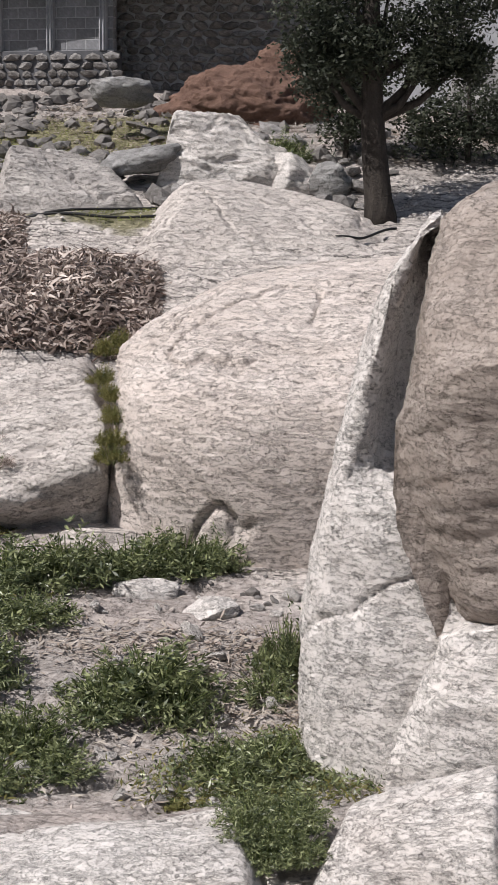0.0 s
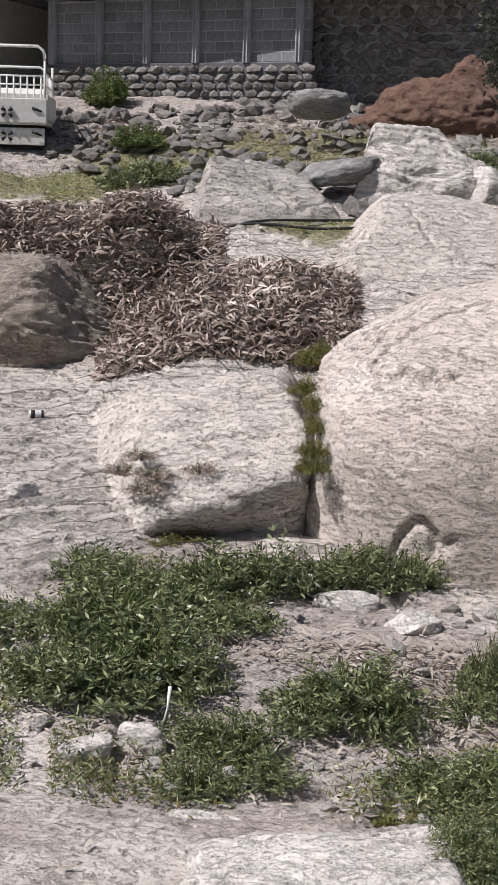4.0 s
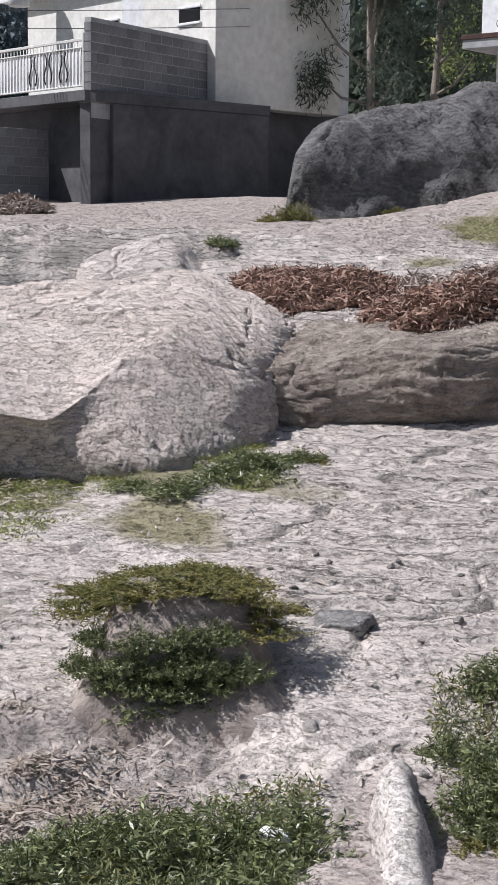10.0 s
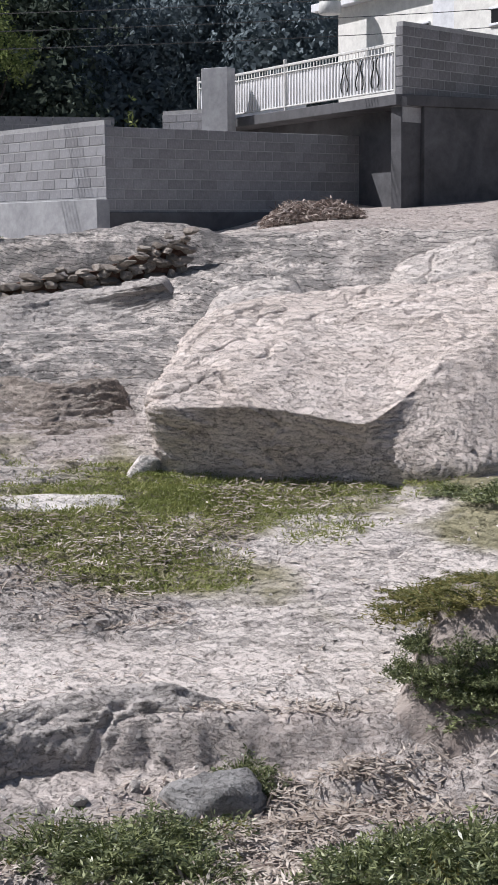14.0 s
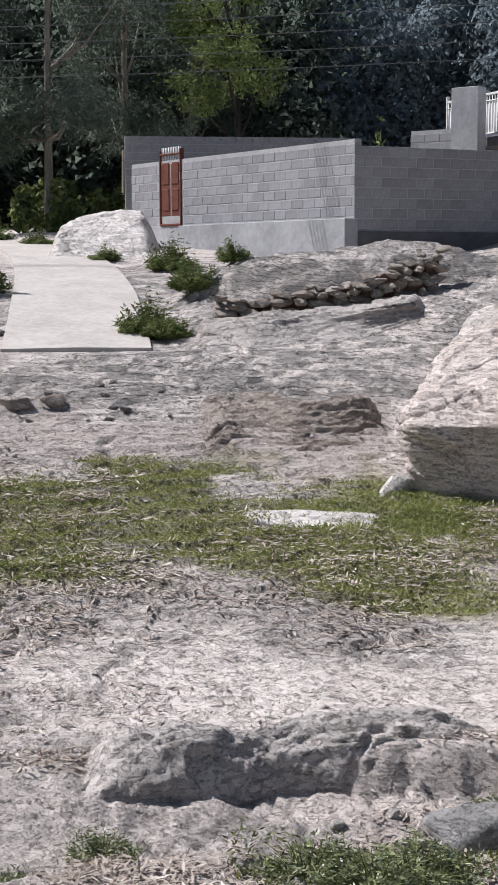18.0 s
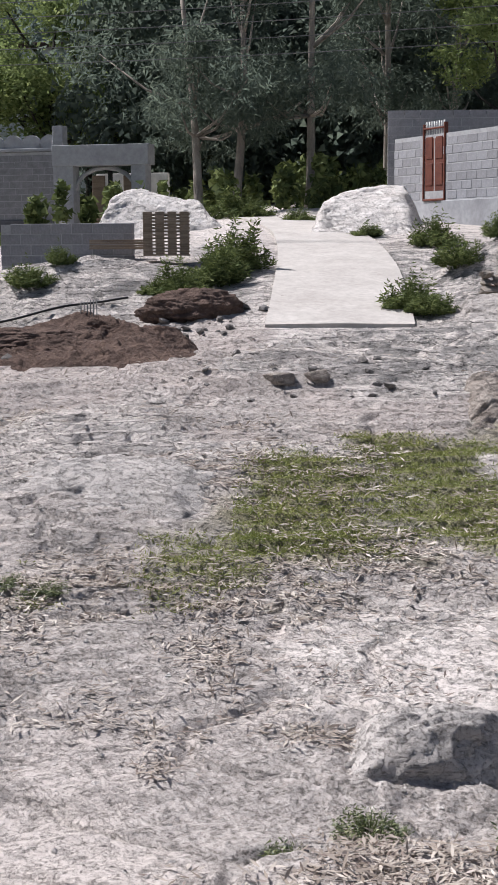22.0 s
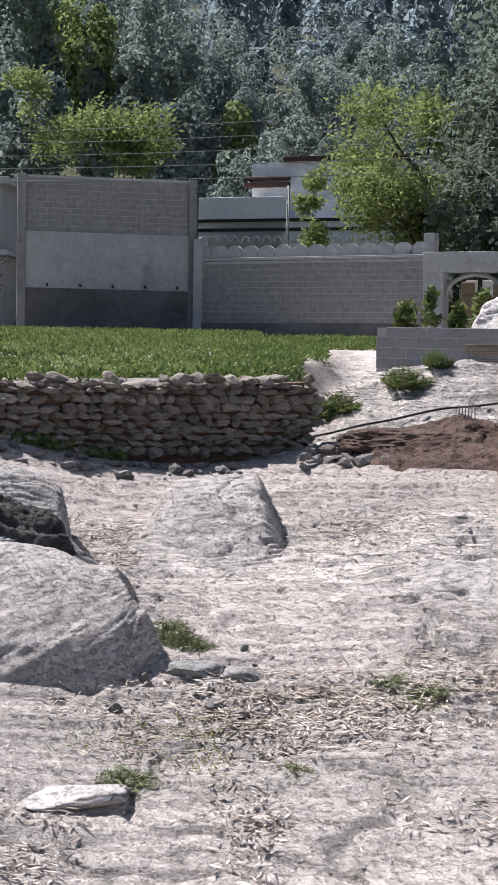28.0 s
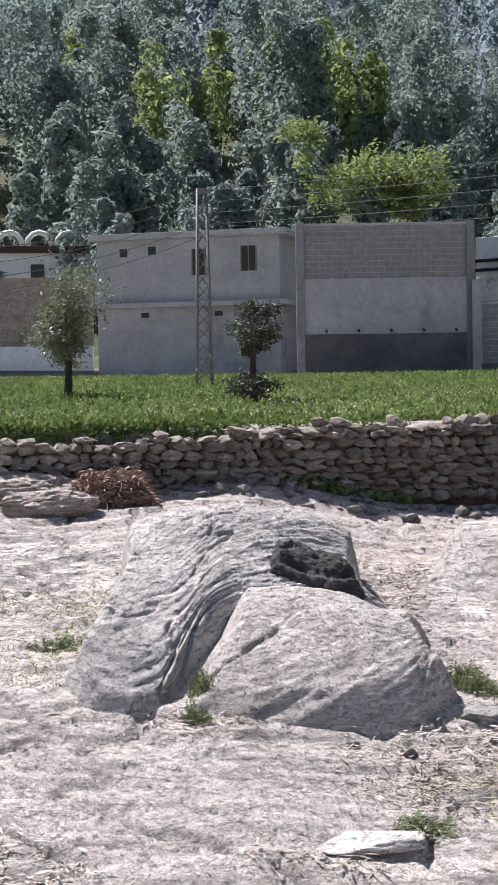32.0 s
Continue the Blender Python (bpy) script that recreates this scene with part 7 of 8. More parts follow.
def plant(az, d, r, h, kind, label, category="weed", group="weeds", z=None, el=None):
    """One clump, its foliage over its stems, standing on the ground."""
    leaf_me, stem_me = rnd.choice(kind)
    q = Vector(sight(az, el, d)) if el is not None else on_ground(az, d) if z is None else P(az, d, z)
    root = thing("weed_clump" if category == "weed" else category, Matrix.LocRotScale(q + Vector((0, 0, -0.03)), Euler((0, 0, rnd.uniform(0, 6.3))), (r * 2, r * 2, h / (0.8 if kind is BUSH else 0.42))), label, category, group)
    part("foliage", leaf_me, None, root)
    part("stalk_tuft", stem_me, None, root, "thin pale stalks")


JOINT_HERBS = [(7.37, -6.74, 14.5), (7.01, -6.39, 14.2), (7.48, -7.84, 13.6), (7.13, -8.48, 13.2), (7.05, -9.35, 12.9), (7.10, -10.23, 12.7), (7.16, -10.90, 12.5)]
SLAB_HERBS = [(11.34, -9.27, 13.55), (10.77, -10.13, 13.2), (10.63, -11.00, 12.8), (13.01, -10.55, 12.9), (12.34, -11.29, 12.75), (13.64, -11.12, 12.8), (12.75, -11.86, 12.6)]
EDGE_HERBS = [(1.87, -24.99, 7.15), (0.58, -25.26, 7.1), (-0.45, -24.71, 7.2), (2.78, -25.93, 7.1), (0.93, -25.98, 7), (-0.47, -25.83, 7), (0.02, -24.22, 7.4), (1.64, -24.37, 7.4)]
MOUND_HERBS = [(36.08, -16.62, 10), (35.03, -17.26, 9.9), (33.71, -17.45, 9.85), (32.39, -17.54, 9.85), (31.08, -17.29, 9.9), (29.99, -16.83, 9.95), (35.66, -15.54, 10.2), (34.16, -15.74, 10), (32.62, -15.61, 10), (31.09, -15.47, 10.05), (34.60, -16.50, 9.95), (33.06, -16.69, 9.9), (31.74, -16.56, 9.9)]
MOUND_TURF = [(36.50, -14.89, 10.4), (35.04, -14.46, 10.35), (33.72, -14.16, 10.35), (32.41, -14.03, 10.4), (31.09, -14.18, 10.4), (30.00, -14.47, 10.45), (29.01, -14.98, 10.5), (33.06, -13.61, 10.8), (31.52, -13.65, 10.8), (34.59, -13.93, 10.8), (29.12, -15.74, 10.3), (35.87, -14.13, 10.9), (30.21, -13.94, 10.9), (32.40, -13.45, 11), (33.71, -13.66, 11), (30.86, -13.65, 11), (31.97, -13.81, 10.6), (34.16, -14.01, 10.6), (35.45, -14.28, 10.6)]
GREEN = "leafy green weed clump growing from soil"
for az, d, r, h in [(8.5, 11.6, 0.5, 0.45), (10.3, 11.5, 0.5, 0.4), (6.6, 11.8, 0.45, 0.4), (4.6, 11.9, 0.4, 0.42), (3.4, 12.0, 0.35, 0.35), (11.8, 10.9, 0.45, 0.35), (9.6, 10.6, 0.4, 0.3), (5.9, 9.5, 0.5, 0.42), (7.2, 9.3, 0.4, 0.35), (4.7, 9.3, 0.35, 0.4),
                    (3.0, 8.5, 0.35, 0.3), (1.0, 8.6, 0.4, 0.25), (-0.6, 8.7, 0.4, 0.22), (2.0, 8.2, 0.35, 0.2), (0.4, 9.9, 0.25, 0.5), (1.2, 9.6, 0.3, 0.25), (10.5, 8.9, 0.3, 0.2), (8.6, 8.5, 0.3, 0.18), (14.9, 11.6, 0.35, 0.3), (13.2, 11.2, 0.5, 0.35),
                    (13.8, 10.5, 0.55, 0.4), (15.4, 10.3, 0.4, 0.35), (12.6, 9.9, 0.55, 0.4), (14.3, 9.5, 0.6, 0.4), (16.0, 9.5, 0.45, 0.35), (11.3, 9.6, 0.4, 0.35), (19.0, 10.3, 0.4, 0.32), (20.4, 10.3, 0.35, 0.3), (20.2, 9.0, 0.4, 0.36), (21.2, 8.6, 0.35, 0.3), (18.0, 10.6, 0.3, 0.2),
                    (10.4, 8.3, 0.3, 0.3), (9.4, 8.8, 0.35, 0.35), (22.4, 9.4, 0.25, 0.25), (27.9, 8.3, 0.45, 0.3), (30.5, 8.4, 0.5, 0.35), (32.2, 8.0, 0.45, 0.32), (34.0, 8.3, 0.5, 0.35), (29.4, 7.7, 0.45, 0.3), (36.2, 8.1, 0.4, 0.28), (33.4, 10.1, 0.4, 0.18), (34.4, 10.0, 0.4, 0.17), (32.2, 10.1, 0.4, 0.15),
                    (42.3, 9.4, 0.28, 0.25), (47.0, 8.1, 0.4, 0.25), (45.6, 8.3, 0.45, 0.25), (49.3, 8.3, 0.4, 0.25), (43.8, 8.0, 0.35, 0.22), (38.2, 7.9, 0.4, 0.25), (56.5, 8.2, 0.25, 0.16), (60.0, 7.9, 0.22, 0.15), (32.7, 14.2, 0.4, 0.2), (31.0, 14.6, 0.35, 0.22), (29.6, 14.9, 0.35, 0.22), (28.2, 15.2, 0.3, 0.15), (34.5, 14.6, 0.3, 0.12),
                    (86.6, 12.3, 0.16, 0.3), (87.0, 11.9, 0.14, 0.2), (78.4, 13.2, 0.25, 0.2), (77.7, 13.0, 0.22, 0.2), (79.7, 10.4, 0.25, 0.12), (69.2, 12.0, 0.25, 0.12), (70.5, 12.2, 0.2, 0.1), (92.5, 13.6, 0.3, 0.15), (73.6, 10.6, 0.18, 0.1), (31.0, 21.9, 0.3, 0.2), (1.4, 21.6, 0.5, 0.5), (0.6, 21.8, 0.4, 0.45), (37.4, 20.0, 0.3, 0.25), (13.7, 22.8, 0.6, 0.5), (12.7, 22.9, 0.5, 0.4)]:
    plant(az, d, r * 1.05, h * 1.05, HERBS, GREEN)
for az, d, r, h in [(11.2, 12.7, 0.3, 0.12), (12.4, 12.5, 0.3, 0.12), (21.0, 8.2, 0.25, 0.15), (4.0, 8.1, 0.25, 0.1), (23.0, 17.3, 0.4, 0.2), (24.6, 17.4, 0.35, 0.18), (36.5, 18.2, 0.35, 0.25), (33.0, 10.8, 0.5, 0.14), (34.5, 10.9, 0.4, 0.12), (31.6, 11.1, 0.35, 0.1), (27.6, 15.2, 0.3, 0.2), (31.5, 10.6, 0.3, 0.15), (-2.2, 8.5, 0.3, 0.14), (24.5, 26.0, 0.3, 0.2), (28.3, 24.9, 0.45, 0.55), (29.2, 25.3, 0.3, 0.3)]:
    plant(az, d, r, h, DRY, "dry yellowish herb clump rooted in a crack")
for az, d, r, h in [(62.6, 24.5, 0.6, 0.8), (61.8, 25.5, 0.65, 0.9), (63.9, 23.6, 0.5, 0.65), (64.9, 23.8, 0.35, 0.4), (69.6, 24.8, 0.5, 0.5), (73.2, 24.3, 0.5, 0.55), (72.2, 24.5, 0.5, 0.4), (68.5, 25.2, 0.3, 0.4), (54.2, 28.8, 0.5, 0.7), (53.3, 24.0, 0.45, 0.6), (51.8, 24.6, 0.35, 0.4), (55.0, 22.0, 0.5, 0.6), (54.3, 21.6, 0.4, 0.45), (56.8, 30.5, 0.4, 0.35), (59.3, 36.0, 0.5, 0.4), (63.2, 39.5, 0.7, 0.6), (61.5, 40.0, 0.9, 0.8)]:
    plant(az, d, r, h, BUSH, "low green shrub between granite rocks", "shrub", "shrubs")

plant(35.5, 17.4, 0.35, 0.25, DRY, "dry brownish tuft growing on the slab", "weed", "weeds", -1.02)
for az, el, d in JOINT_HERBS:
    plant(az, d, 0.17, 0.26, DRY, "yellow herbs climbing the joint beside a boulder", el=el)
for az, el, d in SLAB_HERBS:
    plant(az, d, 0.2, 0.16, BROWN, "dry brown herbs on the undercut slab", el=el)
for az, el, d in EDGE_HERBS:
    plant(az, d, 0.2, 0.16, HERBS, "small green weeds between slab edges", el=el)
for az, el, d in MOUND_HERBS:
    plant(az, d, 0.22, 0.2, HERBS, "dark green weeds hanging down an earth mound", el=el - 0.3)
for az, el, d in MOUND_TURF:
    plant(az, d, 0.34, 0.15, DRY, "yellow-brown turf on top of an earth mound", el=el + 0.35)
plant(46.2, 37.0, 0.9, 2.5, BUSH, "yellow-green shrub behind the block wall", "shrub", "shrubs")
plant(14.8, 29.4, 0.5, 0.9, BUSH, "small leafy shrub before the yard wall", "shrub", "shrubs")
plant(13.4, 25.4, 0.55, 0.55, BUSH, "green shrub beside the rubble bank", "shrub", "shrubs")


def scatter(name, mat, areas, leaf, slim, up, label, category, rise=0.0, mask=True, flat=False):
    """Small leaves spread over areas of ground, one mesh of uncountable pieces."""
    pts = []
    for n, (a0, a1, d0, d1, count, h) in enumerate(areas):
        az, d = rng.uniform(a0, a1, count), np.sqrt(rng.uniform(d0**2, d1**2, count))
        if mask:
            keep = patch(az, d, a0, a1, d0, d1, 1.5, 27 + n) > rng.uniform(0.1, 1.0, count)
            az, d = az[keep], d[keep]
        x, y = station_xy(az, d)
        if flat:
            keep = fbm(x * 0.7, y * 0.7, 91, 3) > rng.uniform(-0.12, 0.22, len(x))
            x, y = x[keep], y[keep]
            z0 = height(x, y)
            level = np.hypot(height(x + 0.15, y) - z0, height(x, y + 0.15) - z0) < np.where(np.hypot(x, y) < 10, 0.11, 0.06)
            x, y = x[level], y[level]
        pts.append(np.stack([x, y, height(x, y) + rise + rng.uniform(0, 1, len(x)) * h], 1))
    v, f = leaves(np.concatenate(pts), leaf, rng, slim, 0.0, up, 0.12 if flat else 0.7)
    ob = new(name, soup(name, v, f, mat))
    return tagged(ob, label, category, kind="stuff")


scatter("turf", GRASS, [(57, 70, 11.4, 13.2, 26000, 0.02), (42, 58, 12.2, 15.6, 70000, 0.02), (55, 62, 12.6, 15.4, 22000, 0.02), (29, 46, 14.1, 15.8, 34000, 0.03), (10.5, 24, 22.3, 24.6, 9000, 0.05), (4.0, 12.0, 18.8, 20.0, 6000, 0.04), (2, 17, 21.8, 26.5, 16000, 0.05), (86, 96, 12.5, 15.5, 5000, 0.03), (76, 84, 10.4, 11.6, 4000, 0.03), (31, 36, 10.2, 11.3, 8000, 0.05), (33, 46.5, 13.2, 15.2, 34000, 0.03)], 0.045, 0.2, 0.35, "short sparse turf mixed with dead leaves", "grass")
scatter("weed_cover", HERB, [(-4, 16, 8.0, 9.0, 8000, 0.10), (6, 15, 9.5, 12.0, 8000, 0.12), (27, 38, 7.4, 9.0, 11000, 0.12), (42, 52, 7.4, 8.8, 6000, 0.10), (17, 23, 8.0, 10.8, 6000, 0.08), (28, 36, 14.2, 15.2, 5000, 0.06)], 0.048, 0.26, 0.35, "low green weeds covering disturbed soil", "weeds")
scatter("weed_cover", HERB_DRY, [(-5, 16, 7.9, 9.2, 7000, 0.06), (6, 15, 9.5, 12.0, 3500, 0.08), (27, 38, 7.4, 9.0, 4500, 0.08), (42, 52, 7.4, 8.8, 3000, 0.06), (17, 23, 8.0, 10.8, 3000, 0.05), (29.5, 37.5, 10.0, 11.6, 7000, 0.04)], 0.05, 0.25, 0.3, "yellowing low weeds on dusty soil", "weeds")
scatter("leaf_litter", LITTER, [*[(a0, a1, d0, d1, int((a1 - a0) / 57.3 * (d1**2 - d0**2) * 420), 0.03) for a0, a1, d0, d1 in LITTER_PATCHES], *[(a0, a1, d0, d1, int((a1 - a0) / 57.3 * (d1**2 - d0**2) * 300), 0.05) for a0, a1, d0, d1 in GRASS_PATCHES[:4]], (-10, 100, 6.5, 13.0, 9000, 0.01), (42, 66, 12, 19, 6000, 0.02), (60, 100, 9, 19, 9000, 0.01), (55, 66, 7.4, 9.6, 3500, 0.02), (38, 48, 7.5, 10, 3500, 0.02), (20, 34, 9, 16, 2000, 0.01), (66, 80, 9.6, 12.5, 5000, 0.02)], 0.095, 0.17, 0.05, "dry fallen eucalyptus leaves on dusty ground", "leaf litter", 0.012, False, True)
scatter("dark_litter", BRUSH_GREY, [*[(a0, a1, d0, d1, int((a1 - a0) / 57.3 * (d1**2 - d0**2) * 160), 0.02) for a0, a1, d0, d1 in LITTER_PATCHES], (-10, 100, 6.5, 20.0, 3500, 0.01), (40, 66, 7.5, 10.5, 2000, 0.02)], 0.07, 0.2, 0.0, "small dark twigs and leaves on the ground", "leaf litter", 0.012, False, True)
scatter("crop", CROP, [(80, 110, 20.55, 22.5, 16000, 0.1), (82, 110, 20.42, 21.0, 14000, 0.12), (73.5, 80, 22.0, 23.5, 4000, 0.1), (75.2, 110, 22.3, 49, 130000, 0.14), (73.6, 75.4, 22.3, 30, 6000, 0.14), (72.6, 75.4, 29, 42, 9000, 0.14), (70.0, 72.8, 35, 42, 9000, 0.14)], 0.10, 0.36, 0.6, "bright green low crop in a terraced field", "crop", 0.0, False)

# pebbles and grit, too many to count
cube = np.array([(1, 0, 0), (-1, 0, 0), (0, 1, 0), (0, -1, 0), (0, 0, 0.8), (0, 0, -0.8)]) * 0.5
octa = np.array([(0, 2, 4), (2, 1, 4), (1, 3, 4), (3, 0, 4), (2, 0, 5), (1, 2, 5), (3, 1, 5), (0, 3, 5)])
n = 14000
az, d = rng.uniform(-10, 97, n), np.sqrt(rng.uniform(6.5**2, 21**2, n))
x, y = station_xy(az, d)
s = 0.008 + 0.05 * rng.uniform(0, 1, n) ** 5
v = cube[None] * (s[:, None, None] * rng.uniform(0.6, 1.4, (n, 6, 1))) + np.stack([x, y, height(x, y)], 1)[:, None]
tagged(new("grit", soup("grit", v.reshape(-1, 3), (octa[None] + 6 * np.arange(n)[:, None, None]).reshape(-1, 3), GRANITE_PALE)), "small stones and grit strewn over bedrock", "gravel", kind="stuff")


# ---- dead brush ----
def brush(az0, az1, d0, d1, n, h, mat, label, twigs, leaf=0.16):
    n = int(n * 1.7)
    az, d = rng.uniform(az0, az1, n), rng.uniform(d0, d1, n)
    x, y = station_xy(az, d)
    q = np.clip(np.minimum(np.minimum((az - az0) / (az1 - az0), (az1 - az) / (az1 - az0)) * 4, np.minimum((d - d0) / (d1 - d0), (d1 - d) / (d1 - d0)) * 3 + 0.25), 0, 1)
    hh = h * q * (0.55 + 0.9 * (fbm(x * 1.5, y * 1.5, 77, 3) + 0.5))
    pts = np.stack([x, y, height(x, y) + hh * rng.uniform(0, 1, n) ** 0.5], 1)
    v, f = curled(pts, leaf * 1.25, rng, 0.11)
    root = thing("brush_pile", Matrix.Identity(4), label, "brush", "dead brush")
    part("dead_leaves", soup("dead_leaves", v, f, mat), None, root)
    bm = bmesh.new()
    for k in range(twigs):
        p = Vector(pts[k])
        w = Vector((rng.normal(), rng.normal(), rng.uniform(-0.1, 0.7))).normalized() * rng.uniform(0.25, 0.7)
        tube(bm, [p - w * 0.5, p + Vector((0, 0, 0.05)), p + w * 0.5 + Vector((0, 0, -0.04))], [0.008, 0.006, 0.003], 4, False)
    part("twig_tangle", bm, TWIG, root, "tangled bare twigs")["kind"] = "stuff"


brush(5.6, 14.6, 15.8, 17.6, 9000, 0.30, BRUSH_GREY, "heap of dead grey-brown branches below ledge", 300, 0.19)
brush(14.0, 24.5, 17.6, 20.6, 11000, 0.40, BRUSH_GREY, "wide heap of dead grey-brown branches on ledge", 320)
brush(19.5, 25.5, 17.4, 18.6, 5200, 0.38, BRUSH_RED, "dead branches with rust-red leaves on ledge", 130)
brush(24.0, 30.5, 18.8, 20.6, 5200, 0.28, BRUSH_RED, "dead branches with rust-red leaves on granite", 160)
brush(10.2, 16.0, 16.9, 19.3, 6500, 0.30, BRUSH_GREY, "dead branches with red-brown leaves", 180, 0.19)
brush(37.6, 41.5, 28.6, 29.8, 2200, 0.35, BRUSH_GREY, "heap of dry roots and twigs by wall", 120, 0.15)
brush(88.5, 92.0, 19.2, 19.9, 3000, 0.40, BRUSH_RED, "reddish dead brush against the field wall", 120, 0.14)


# ---- earth heaps ----
def heap(az, d, size, seed, mat, label, group=""):
    q = on_ground(az, d)
    ob = part("earth_mound", boulder(size, seed, 0.2, 0, 2.0, 6, 0.08), mat, None, "", facing(az, d, q.z - float(lift(az, d)) + size[2] * 0.05))
    tagged(ob, label, "earth heap", group)


heap(2.2, 26.2, (1.35, 0.9, 0.8), 91, RED_EARTH, "heap of red-brown earth against stone wall")
heap(1.0, 27.2, (1.0, 0.7, 1.05), 92, RED_EARTH, "steep heap of red-brown earth behind tree")
heap(69.5, 21.0, (1.1, 0.5, 0.24), 94, DUG_EARTH, "low heap of brown excavated earth", "dug earth")
heap(63.6, 21.9, (0.75, 0.45, 0.32), 95, DUG_EARTH, "dark mound of dug earth by road", "dug earth")
heap(93.4, 20.0, (0.9, 0.6, 0.3), 96, GRANITE_BUFF, "buff earth heap at wall end")
heap(92.6, 18.9, (0.6, 0.4, 0.22), 97, GRANITE_BUFF, "pale earth heap beside dead brush")


# ---- trees ----
def tree(az, d, height_m, trunk, mat, bark, blobs, n, leaf, label, lean=(0, 0), slim=0.4, droop=0.0, base=None):
    """A tapered trunk, limbs to each lobe of the crown, and a crown of single leaves."""
    q = on_ground(az, d) if base is None else P(az, d, base)
    root = thing("tree", Matrix.Translation(q), label, "tree", "trees")
    top = Vector((lean[0], lean[1], height_m * 0.62))
    pts = [top * t + Vector((0.12 * math.sin(t * 5 + az), 0.1 * math.sin(t * 4 + d), 0)) * height_m * 0.06 - Vector((0, 0, 0.2 * (1 - t))) for t in np.linspace(0, 1, 9)]
    part("trunk", tube(bmesh.new(), pts, [trunk * (1.35 if k == 0 else 1) * (1 - 0.075 * k) for k in range(9)], 9), bark, root)
    cs = []
    for bx, by, bz, br, bh in blobs:
        c = Vector((bx, by, bz))
        s = pts[min(8, max(3, int(8 * min(1, bz / max(top.z, 0.1) * 0.75))))]
        limb = bmesh.new()
        tube(limb, [s, (s + c) / 2 + Vector((0, 0, -0.08 * height_m * 0.3)), c], [trunk * 0.4, trunk * 0.25, trunk * 0.08], 6)
        part("limb", limb, bark, root)
        k = max(6, int(n / len(blobs) / 60))
        sub = rng.normal(size=(k, 3))
        sub /= np.linalg.norm(sub, axis=1)[:, None]
        sub *= rng.uniform(0.35, 1.0, (k, 1)) * [br, br, bh]
        for o in sub:
            m2 = int(n / len(blobs) / k)
            cs.append(np.array(c) + o + rng.normal(size=(m2, 3)) * [br * 0.2, br * 0.2, bh * 0.18])
    v, f = leaves(np.concatenate(cs), leaf, rng, slim, droop, 0.1)
    part("crown", soup("crown", v, f, mat), None, root)
    return root


def lobes(n, r, z0, z1, size, seed):
    g = np.random.default_rng(seed)
    return [(*(g.normal(size=2) * r * 0.5), g.uniform(z0, z1), size * g.uniform(0.7, 1.2), size * g.uniform(0.6, 1.0)) for _ in range(n)]


tree(-3.1, 19.3, 6.2, 0.2, TREE_DARK, BARK, [(-0.9, 0, 2.5, 0.6, 0.45), (0.6, 0, 2.4, 0.6, 0.45), (0.0, 0.4, 2.9, 0.9, 0.6), (-0.6, 0.2, 3.3, 0.8, 0.6), (1.0, 0.2, 2.9, 0.6, 0.5), (0.2, -0.2, 3.9, 1.0, 0.7), (1.0, 0.1, 2.1, 0.35, 0.3), (-0.9, 0.1, 2.0, 0.6, 0.4), (-0.35, -0.1, 2.2, 0.5, 0.35), (0.5, -0.1, 2.0, 0.4, 0.3)], 24000, 0.075, "dark evergreen tree with thick leaning trunk", (-0.35, 0.1))
tree(-6.2, 22.0, 2.2, 0.05, TREE_DARK, BARK, [(-0.5, 0, 0.5, 0.6, 0.5), (0.3, 0, 0.6, 0.7, 0.6), (0.9, 0, 0.5, 0.5, 0.5)], 9000, 0.08, "dark leafy bush behind the tree")
tree(-1.6, 21.8, 2.0, 0.05, TREE_DARK, BARK, [(0, 0, 0.7, 0.55, 0.6), (-0.3, 0.2, 1.3, 0.45, 0.5), (0.3, 0.2, 1.4, 0.5, 0.5)], 8000, 0.08, "dark leafy bush beside the rubble")
tree(25.3, 35.0, 9.0, 0.14, TREE_EUC, BARK_PALE, lobes(10, 1.6, 3.0, 8.0, 1.0, 1) + [(-1.5, 0, 2.8, 0.6, 0.9), (0.6, 0, 2.6, 0.7, 0.9)], 17000, 0.17, "eucalyptus with hanging dark leaves beside house", slim=0.16, droop=0.9)
tree(22.8, 37.0, 9.0, 0.14, TREE_EUC, BARK_PALE, lobes(11, 2.0, 2.6, 8.0, 1.2, 2), 15000, 0.18, "eucalyptus with hanging dark leaves behind outcrop", slim=0.16, droop=0.9)
tree(20.3, 45.0, 9.0, 0.14, TREE_GREEN, BARK, lobes(10, 2.2, 2.5, 8.0, 1.3, 3), 11000, 0.18, "green tree behind the dark outcrop")
tree(91.8, 31.0, 3.2, 0.1, OLIVE, BARK, [(-0.6, 0, 1.7, 0.65, 0.55), (0.5, 0, 1.7, 0.6, 0.5), (0.0, 0.2, 2.3, 0.75, 0.55), (-1.0, 0, 1.2, 0.55, 0.45), (0.8, 0, 1.2, 0.45, 0.4), (-0.2, -0.3, 1.4, 0.6, 0.5)], 9500, 0.09, "young leafy tree in the field", (-0.1, 0))
tree(84.7, 27.5, 2.4, 0.09, TREE_DARK, BARK, [(0.1, 0, 1.4, 0.5, 0.26), (-0.3, 0, 1.1, 0.35, 0.22), (0.6, 0, 1.3, 0.4, 0.24), (-0.5, 0, 0.4, 0.45, 0.22), (0.45, 0, 0.35, 0.4, 0.2), (0.1, 0.1, 1.75, 0.4, 0.18)], 7000, 0.075, "gnarled small olive tree at field edge", (0.1, 0))
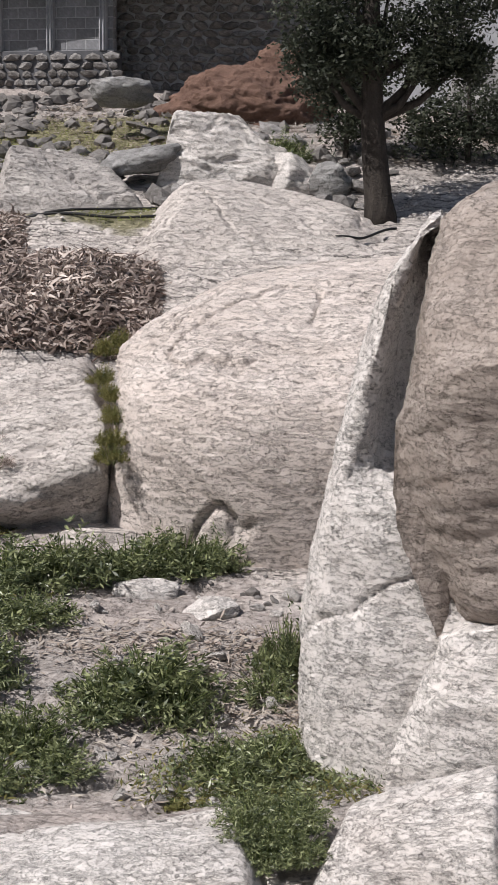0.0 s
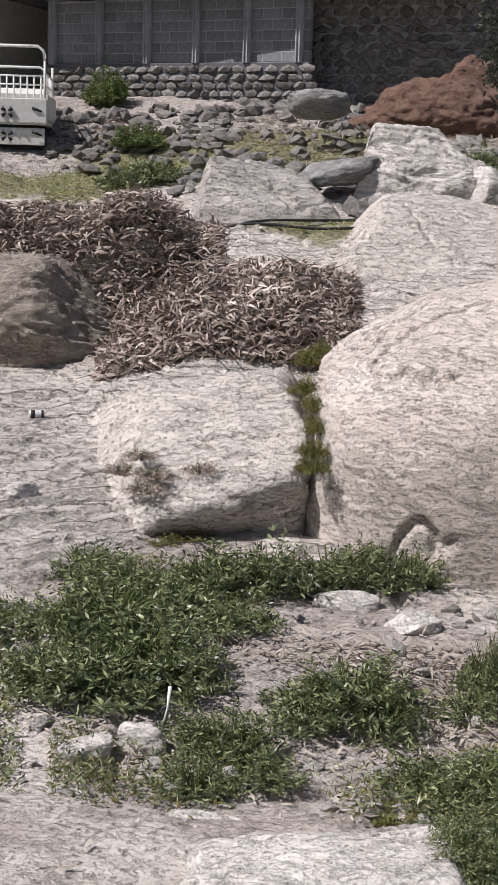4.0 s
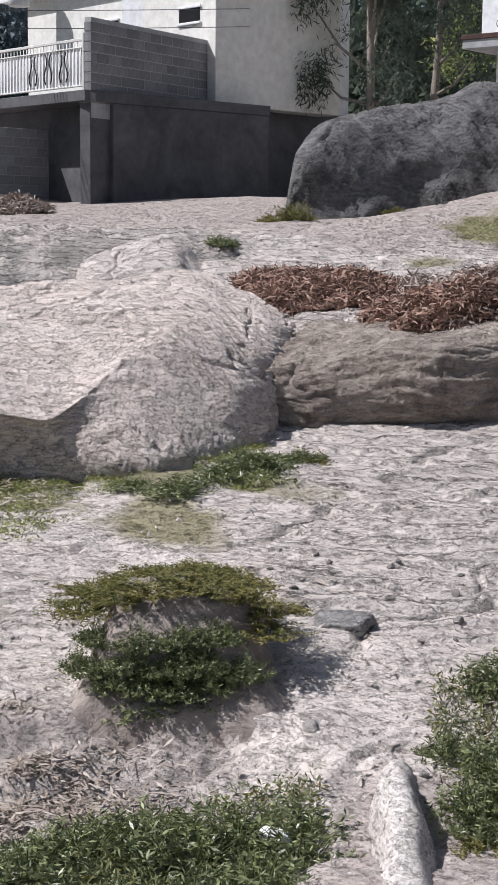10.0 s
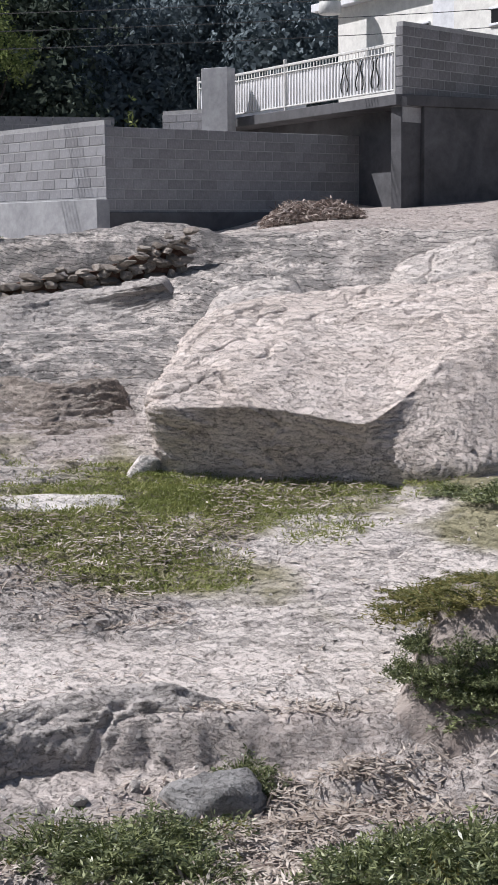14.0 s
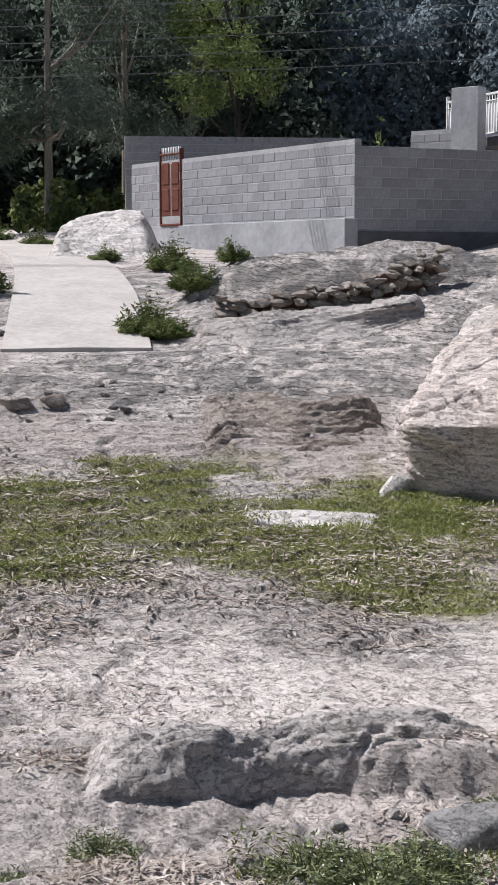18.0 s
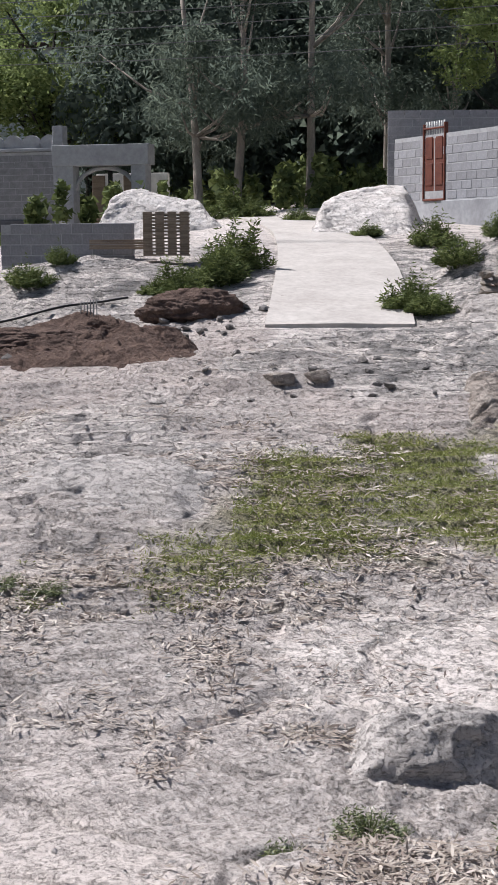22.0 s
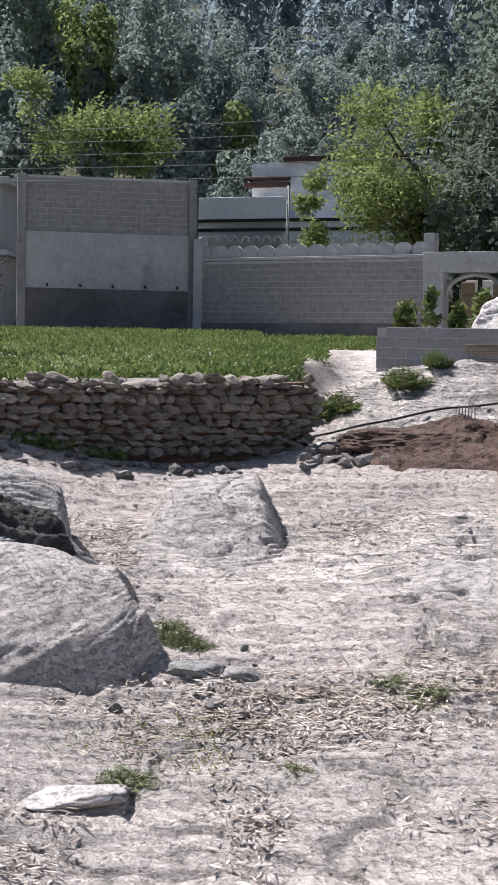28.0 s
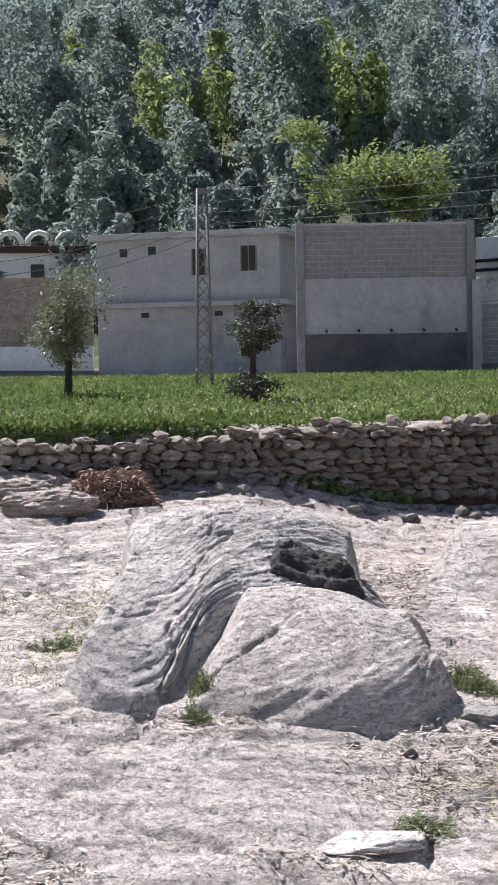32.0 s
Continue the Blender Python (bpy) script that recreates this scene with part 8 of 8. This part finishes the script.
tree(73.3, 56.0, 6.5, 0.05, TREE_GREEN, BARK, [(0, 0, 2.0, 0.35, 0.4), (0.2, 0, 3.6, 0.6, 0.7), (-0.3, 0, 4.6, 0.6, 0.6), (0.3, 0, 5.5, 0.5, 0.6)], 2600, 0.2, "thin young tree before the white villa")
tree(68.9, 56.0, 9.5, 0.2, TREE_GREEN, BARK, lobes(18, 3.0, 2.6, 8.6, 1.4, 5), 26000, 0.2, "large fresh-green tree above the compound wall")
tree(81.5, 66.0, 8.0, 0.16, TREE_GREEN, BARK, lobes(10, 3.2, 4.5, 7.6, 1.5, 6), 9000, 0.26, "fresh-green tree behind the tall wall")
tree(67.5, 58.0, 9.0, 0.18, TREE_GREEN, BARK, lobes(9, 2.6, 3.5, 8.0, 1.4, 16), 8000, 0.26, "fresh-green tree beside the gateway")
tree(51.6, 46.0, 9.0, 0.15, TREE_GREEN, BARK, lobes(12, 2.2, 3.2, 8.6, 1.1, 7), 14000, 0.17, "light green tree on the slope")
for k, (az, d, hh, ln) in enumerate([(63.2, 43.0, 11, (-1.9, 0.5)), (61.8, 43.5, 11, (0.5, 0)), (59.0, 44.0, 12, (0.2, 0)), (56.0, 47.0, 12, (0, 0)), (53.6, 50.0, 12, (0.3, 0))]):
    tree(az, d, hh, 0.15, TREE_EUC, BARK_PALE, lobes(13, 2.4, 2.4, 11.0, 1.25, 20 + k), 10000, 0.24, "tall pale-trunked eucalyptus beside the road", ln, 0.16, 0.8)

# the wooded hillside
def grove(name, mat, count, a0, a1, d0, d1, seed, tall, n, leaf, label):
    """Many far trees in one mesh: crowns of rounded lobes whose leaves lie along the lobes' skin, over the slope."""
    g = np.random.default_rng(seed)
    az, d = g.uniform(a0, a1, count), np.sqrt(g.uniform(d0**2, d1**2, count))
    x, y = station_xy(az, d)
    z = height(x, y)
    pts, out = [], []
    for k in range(count):
        h = tall * g.uniform(0.6, 1.3)
        m = 15
        t = np.sort(g.uniform(0.12, 0.92, m))
        a, wide = g.uniform(0, 6.3, m), h * g.uniform(0.13, 0.24)
        r = wide * np.clip(1.15 - t, 0, 1) ** 0.7 * np.clip(t * 5, 0.4, 1) * g.uniform(0.3, 1, m)
        c = np.stack([x[k] + r * np.cos(a), y[k] + r * np.sin(a), z[k] + h * t], 1)
        size = wide * (0.75 - 0.45 * t) * g.uniform(0.7, 1.3, m)
        pick = g.integers(0, m, n)
        q = g.normal(size=(n, 3)) + [0, 0, 0.35]
        q /= np.linalg.norm(q, axis=1)[:, None]
        pts.append(c[pick] + q * (size[pick] * g.uniform(0.88, 1.08, n))[:, None] * [1, 1, 1.25])
        out.append(q)
    pts, out = np.concatenate(pts), np.concatenate(out)
    a = np.cross(out + 0.22 * g.normal(size=out.shape), g.normal(size=out.shape))
    a /= np.linalg.norm(a, axis=1)[:, None] + 1e-9
    b = np.cross(out, a)
    s = (leaf * g.uniform(0.6, 1.4, len(pts)))[:, None]
    v = np.stack([pts, pts + a * s, pts + (a * 0.4 + b * 0.8) * s], 1).reshape(-1, 3)
    tagged(new(name, soup(name, v, np.arange(len(v)).reshape(-1, 3), mat)), label, "woodland", kind="stuff")


# TREE_FAR and TREE_HAZY carry the air's haze in their leaf colour
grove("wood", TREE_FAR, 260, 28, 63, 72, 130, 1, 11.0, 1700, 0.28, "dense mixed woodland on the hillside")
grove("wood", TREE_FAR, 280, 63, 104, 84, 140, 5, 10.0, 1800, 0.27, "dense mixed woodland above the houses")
grove("wood", TREE_EUC, 120, 49, 67, 52, 75, 2, 11.0, 2400, 0.23, "dense dark eucalyptus wood on the slope")
grove("wood", TREE_HAZY, 70, 34, 50, 56, 78, 6, 11.0, 2600, 0.22, "eucalyptus wood behind the house, haze in its leaf colour")
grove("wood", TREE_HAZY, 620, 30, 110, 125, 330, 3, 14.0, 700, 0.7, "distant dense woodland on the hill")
grove("wood", TREE_GREEN, 40, 60, 104, 84, 120, 4, 7.5, 1200, 0.36, "scattered fresh-green trees in the wood")
grove("scrub", TREE_FAR, 24, 78, 82, 62, 70, 12, 2.0, 500, 0.22, "grey-green scrub on the slope behind the wall")
grove("wood", TREE_EUC, 40, 14, 30, 50, 90, 7, 12.0, 1500, 0.34, "dark trees behind the carport house")
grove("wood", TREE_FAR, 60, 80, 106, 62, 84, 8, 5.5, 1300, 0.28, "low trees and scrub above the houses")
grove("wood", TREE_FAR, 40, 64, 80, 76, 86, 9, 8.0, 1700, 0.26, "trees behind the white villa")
grove("scrub", SHRUB, 160, 49, 70, 40, 60, 10, 1.2, 160, 0.22, "green undergrowth below the eucalyptus")

# litter of people: a plastic bag and a white stick
q = on_ground(28.6, 8.4)
bm = boulder((0.09, 0.07, 0.05), 5, 0.5, 4, 2.2, 3, 0.2)
tagged(part("plastic_bag", bm, WHITE, None, "", Matrix.Translation(q + Vector((0, 0, 0.08)))), "crumpled white plastic bag among weeds", "litter")
q = on_ground(11.8, 9.0)
tagged(part("white_stick", tube(bmesh.new(), [q, q + Vector((0.04, 0, 0.16)), q + Vector((0.05, 0.02, 0.3))], [0.008, 0.008, 0.014], 6), WHITE), "bent white stick standing in weeds", "stick")
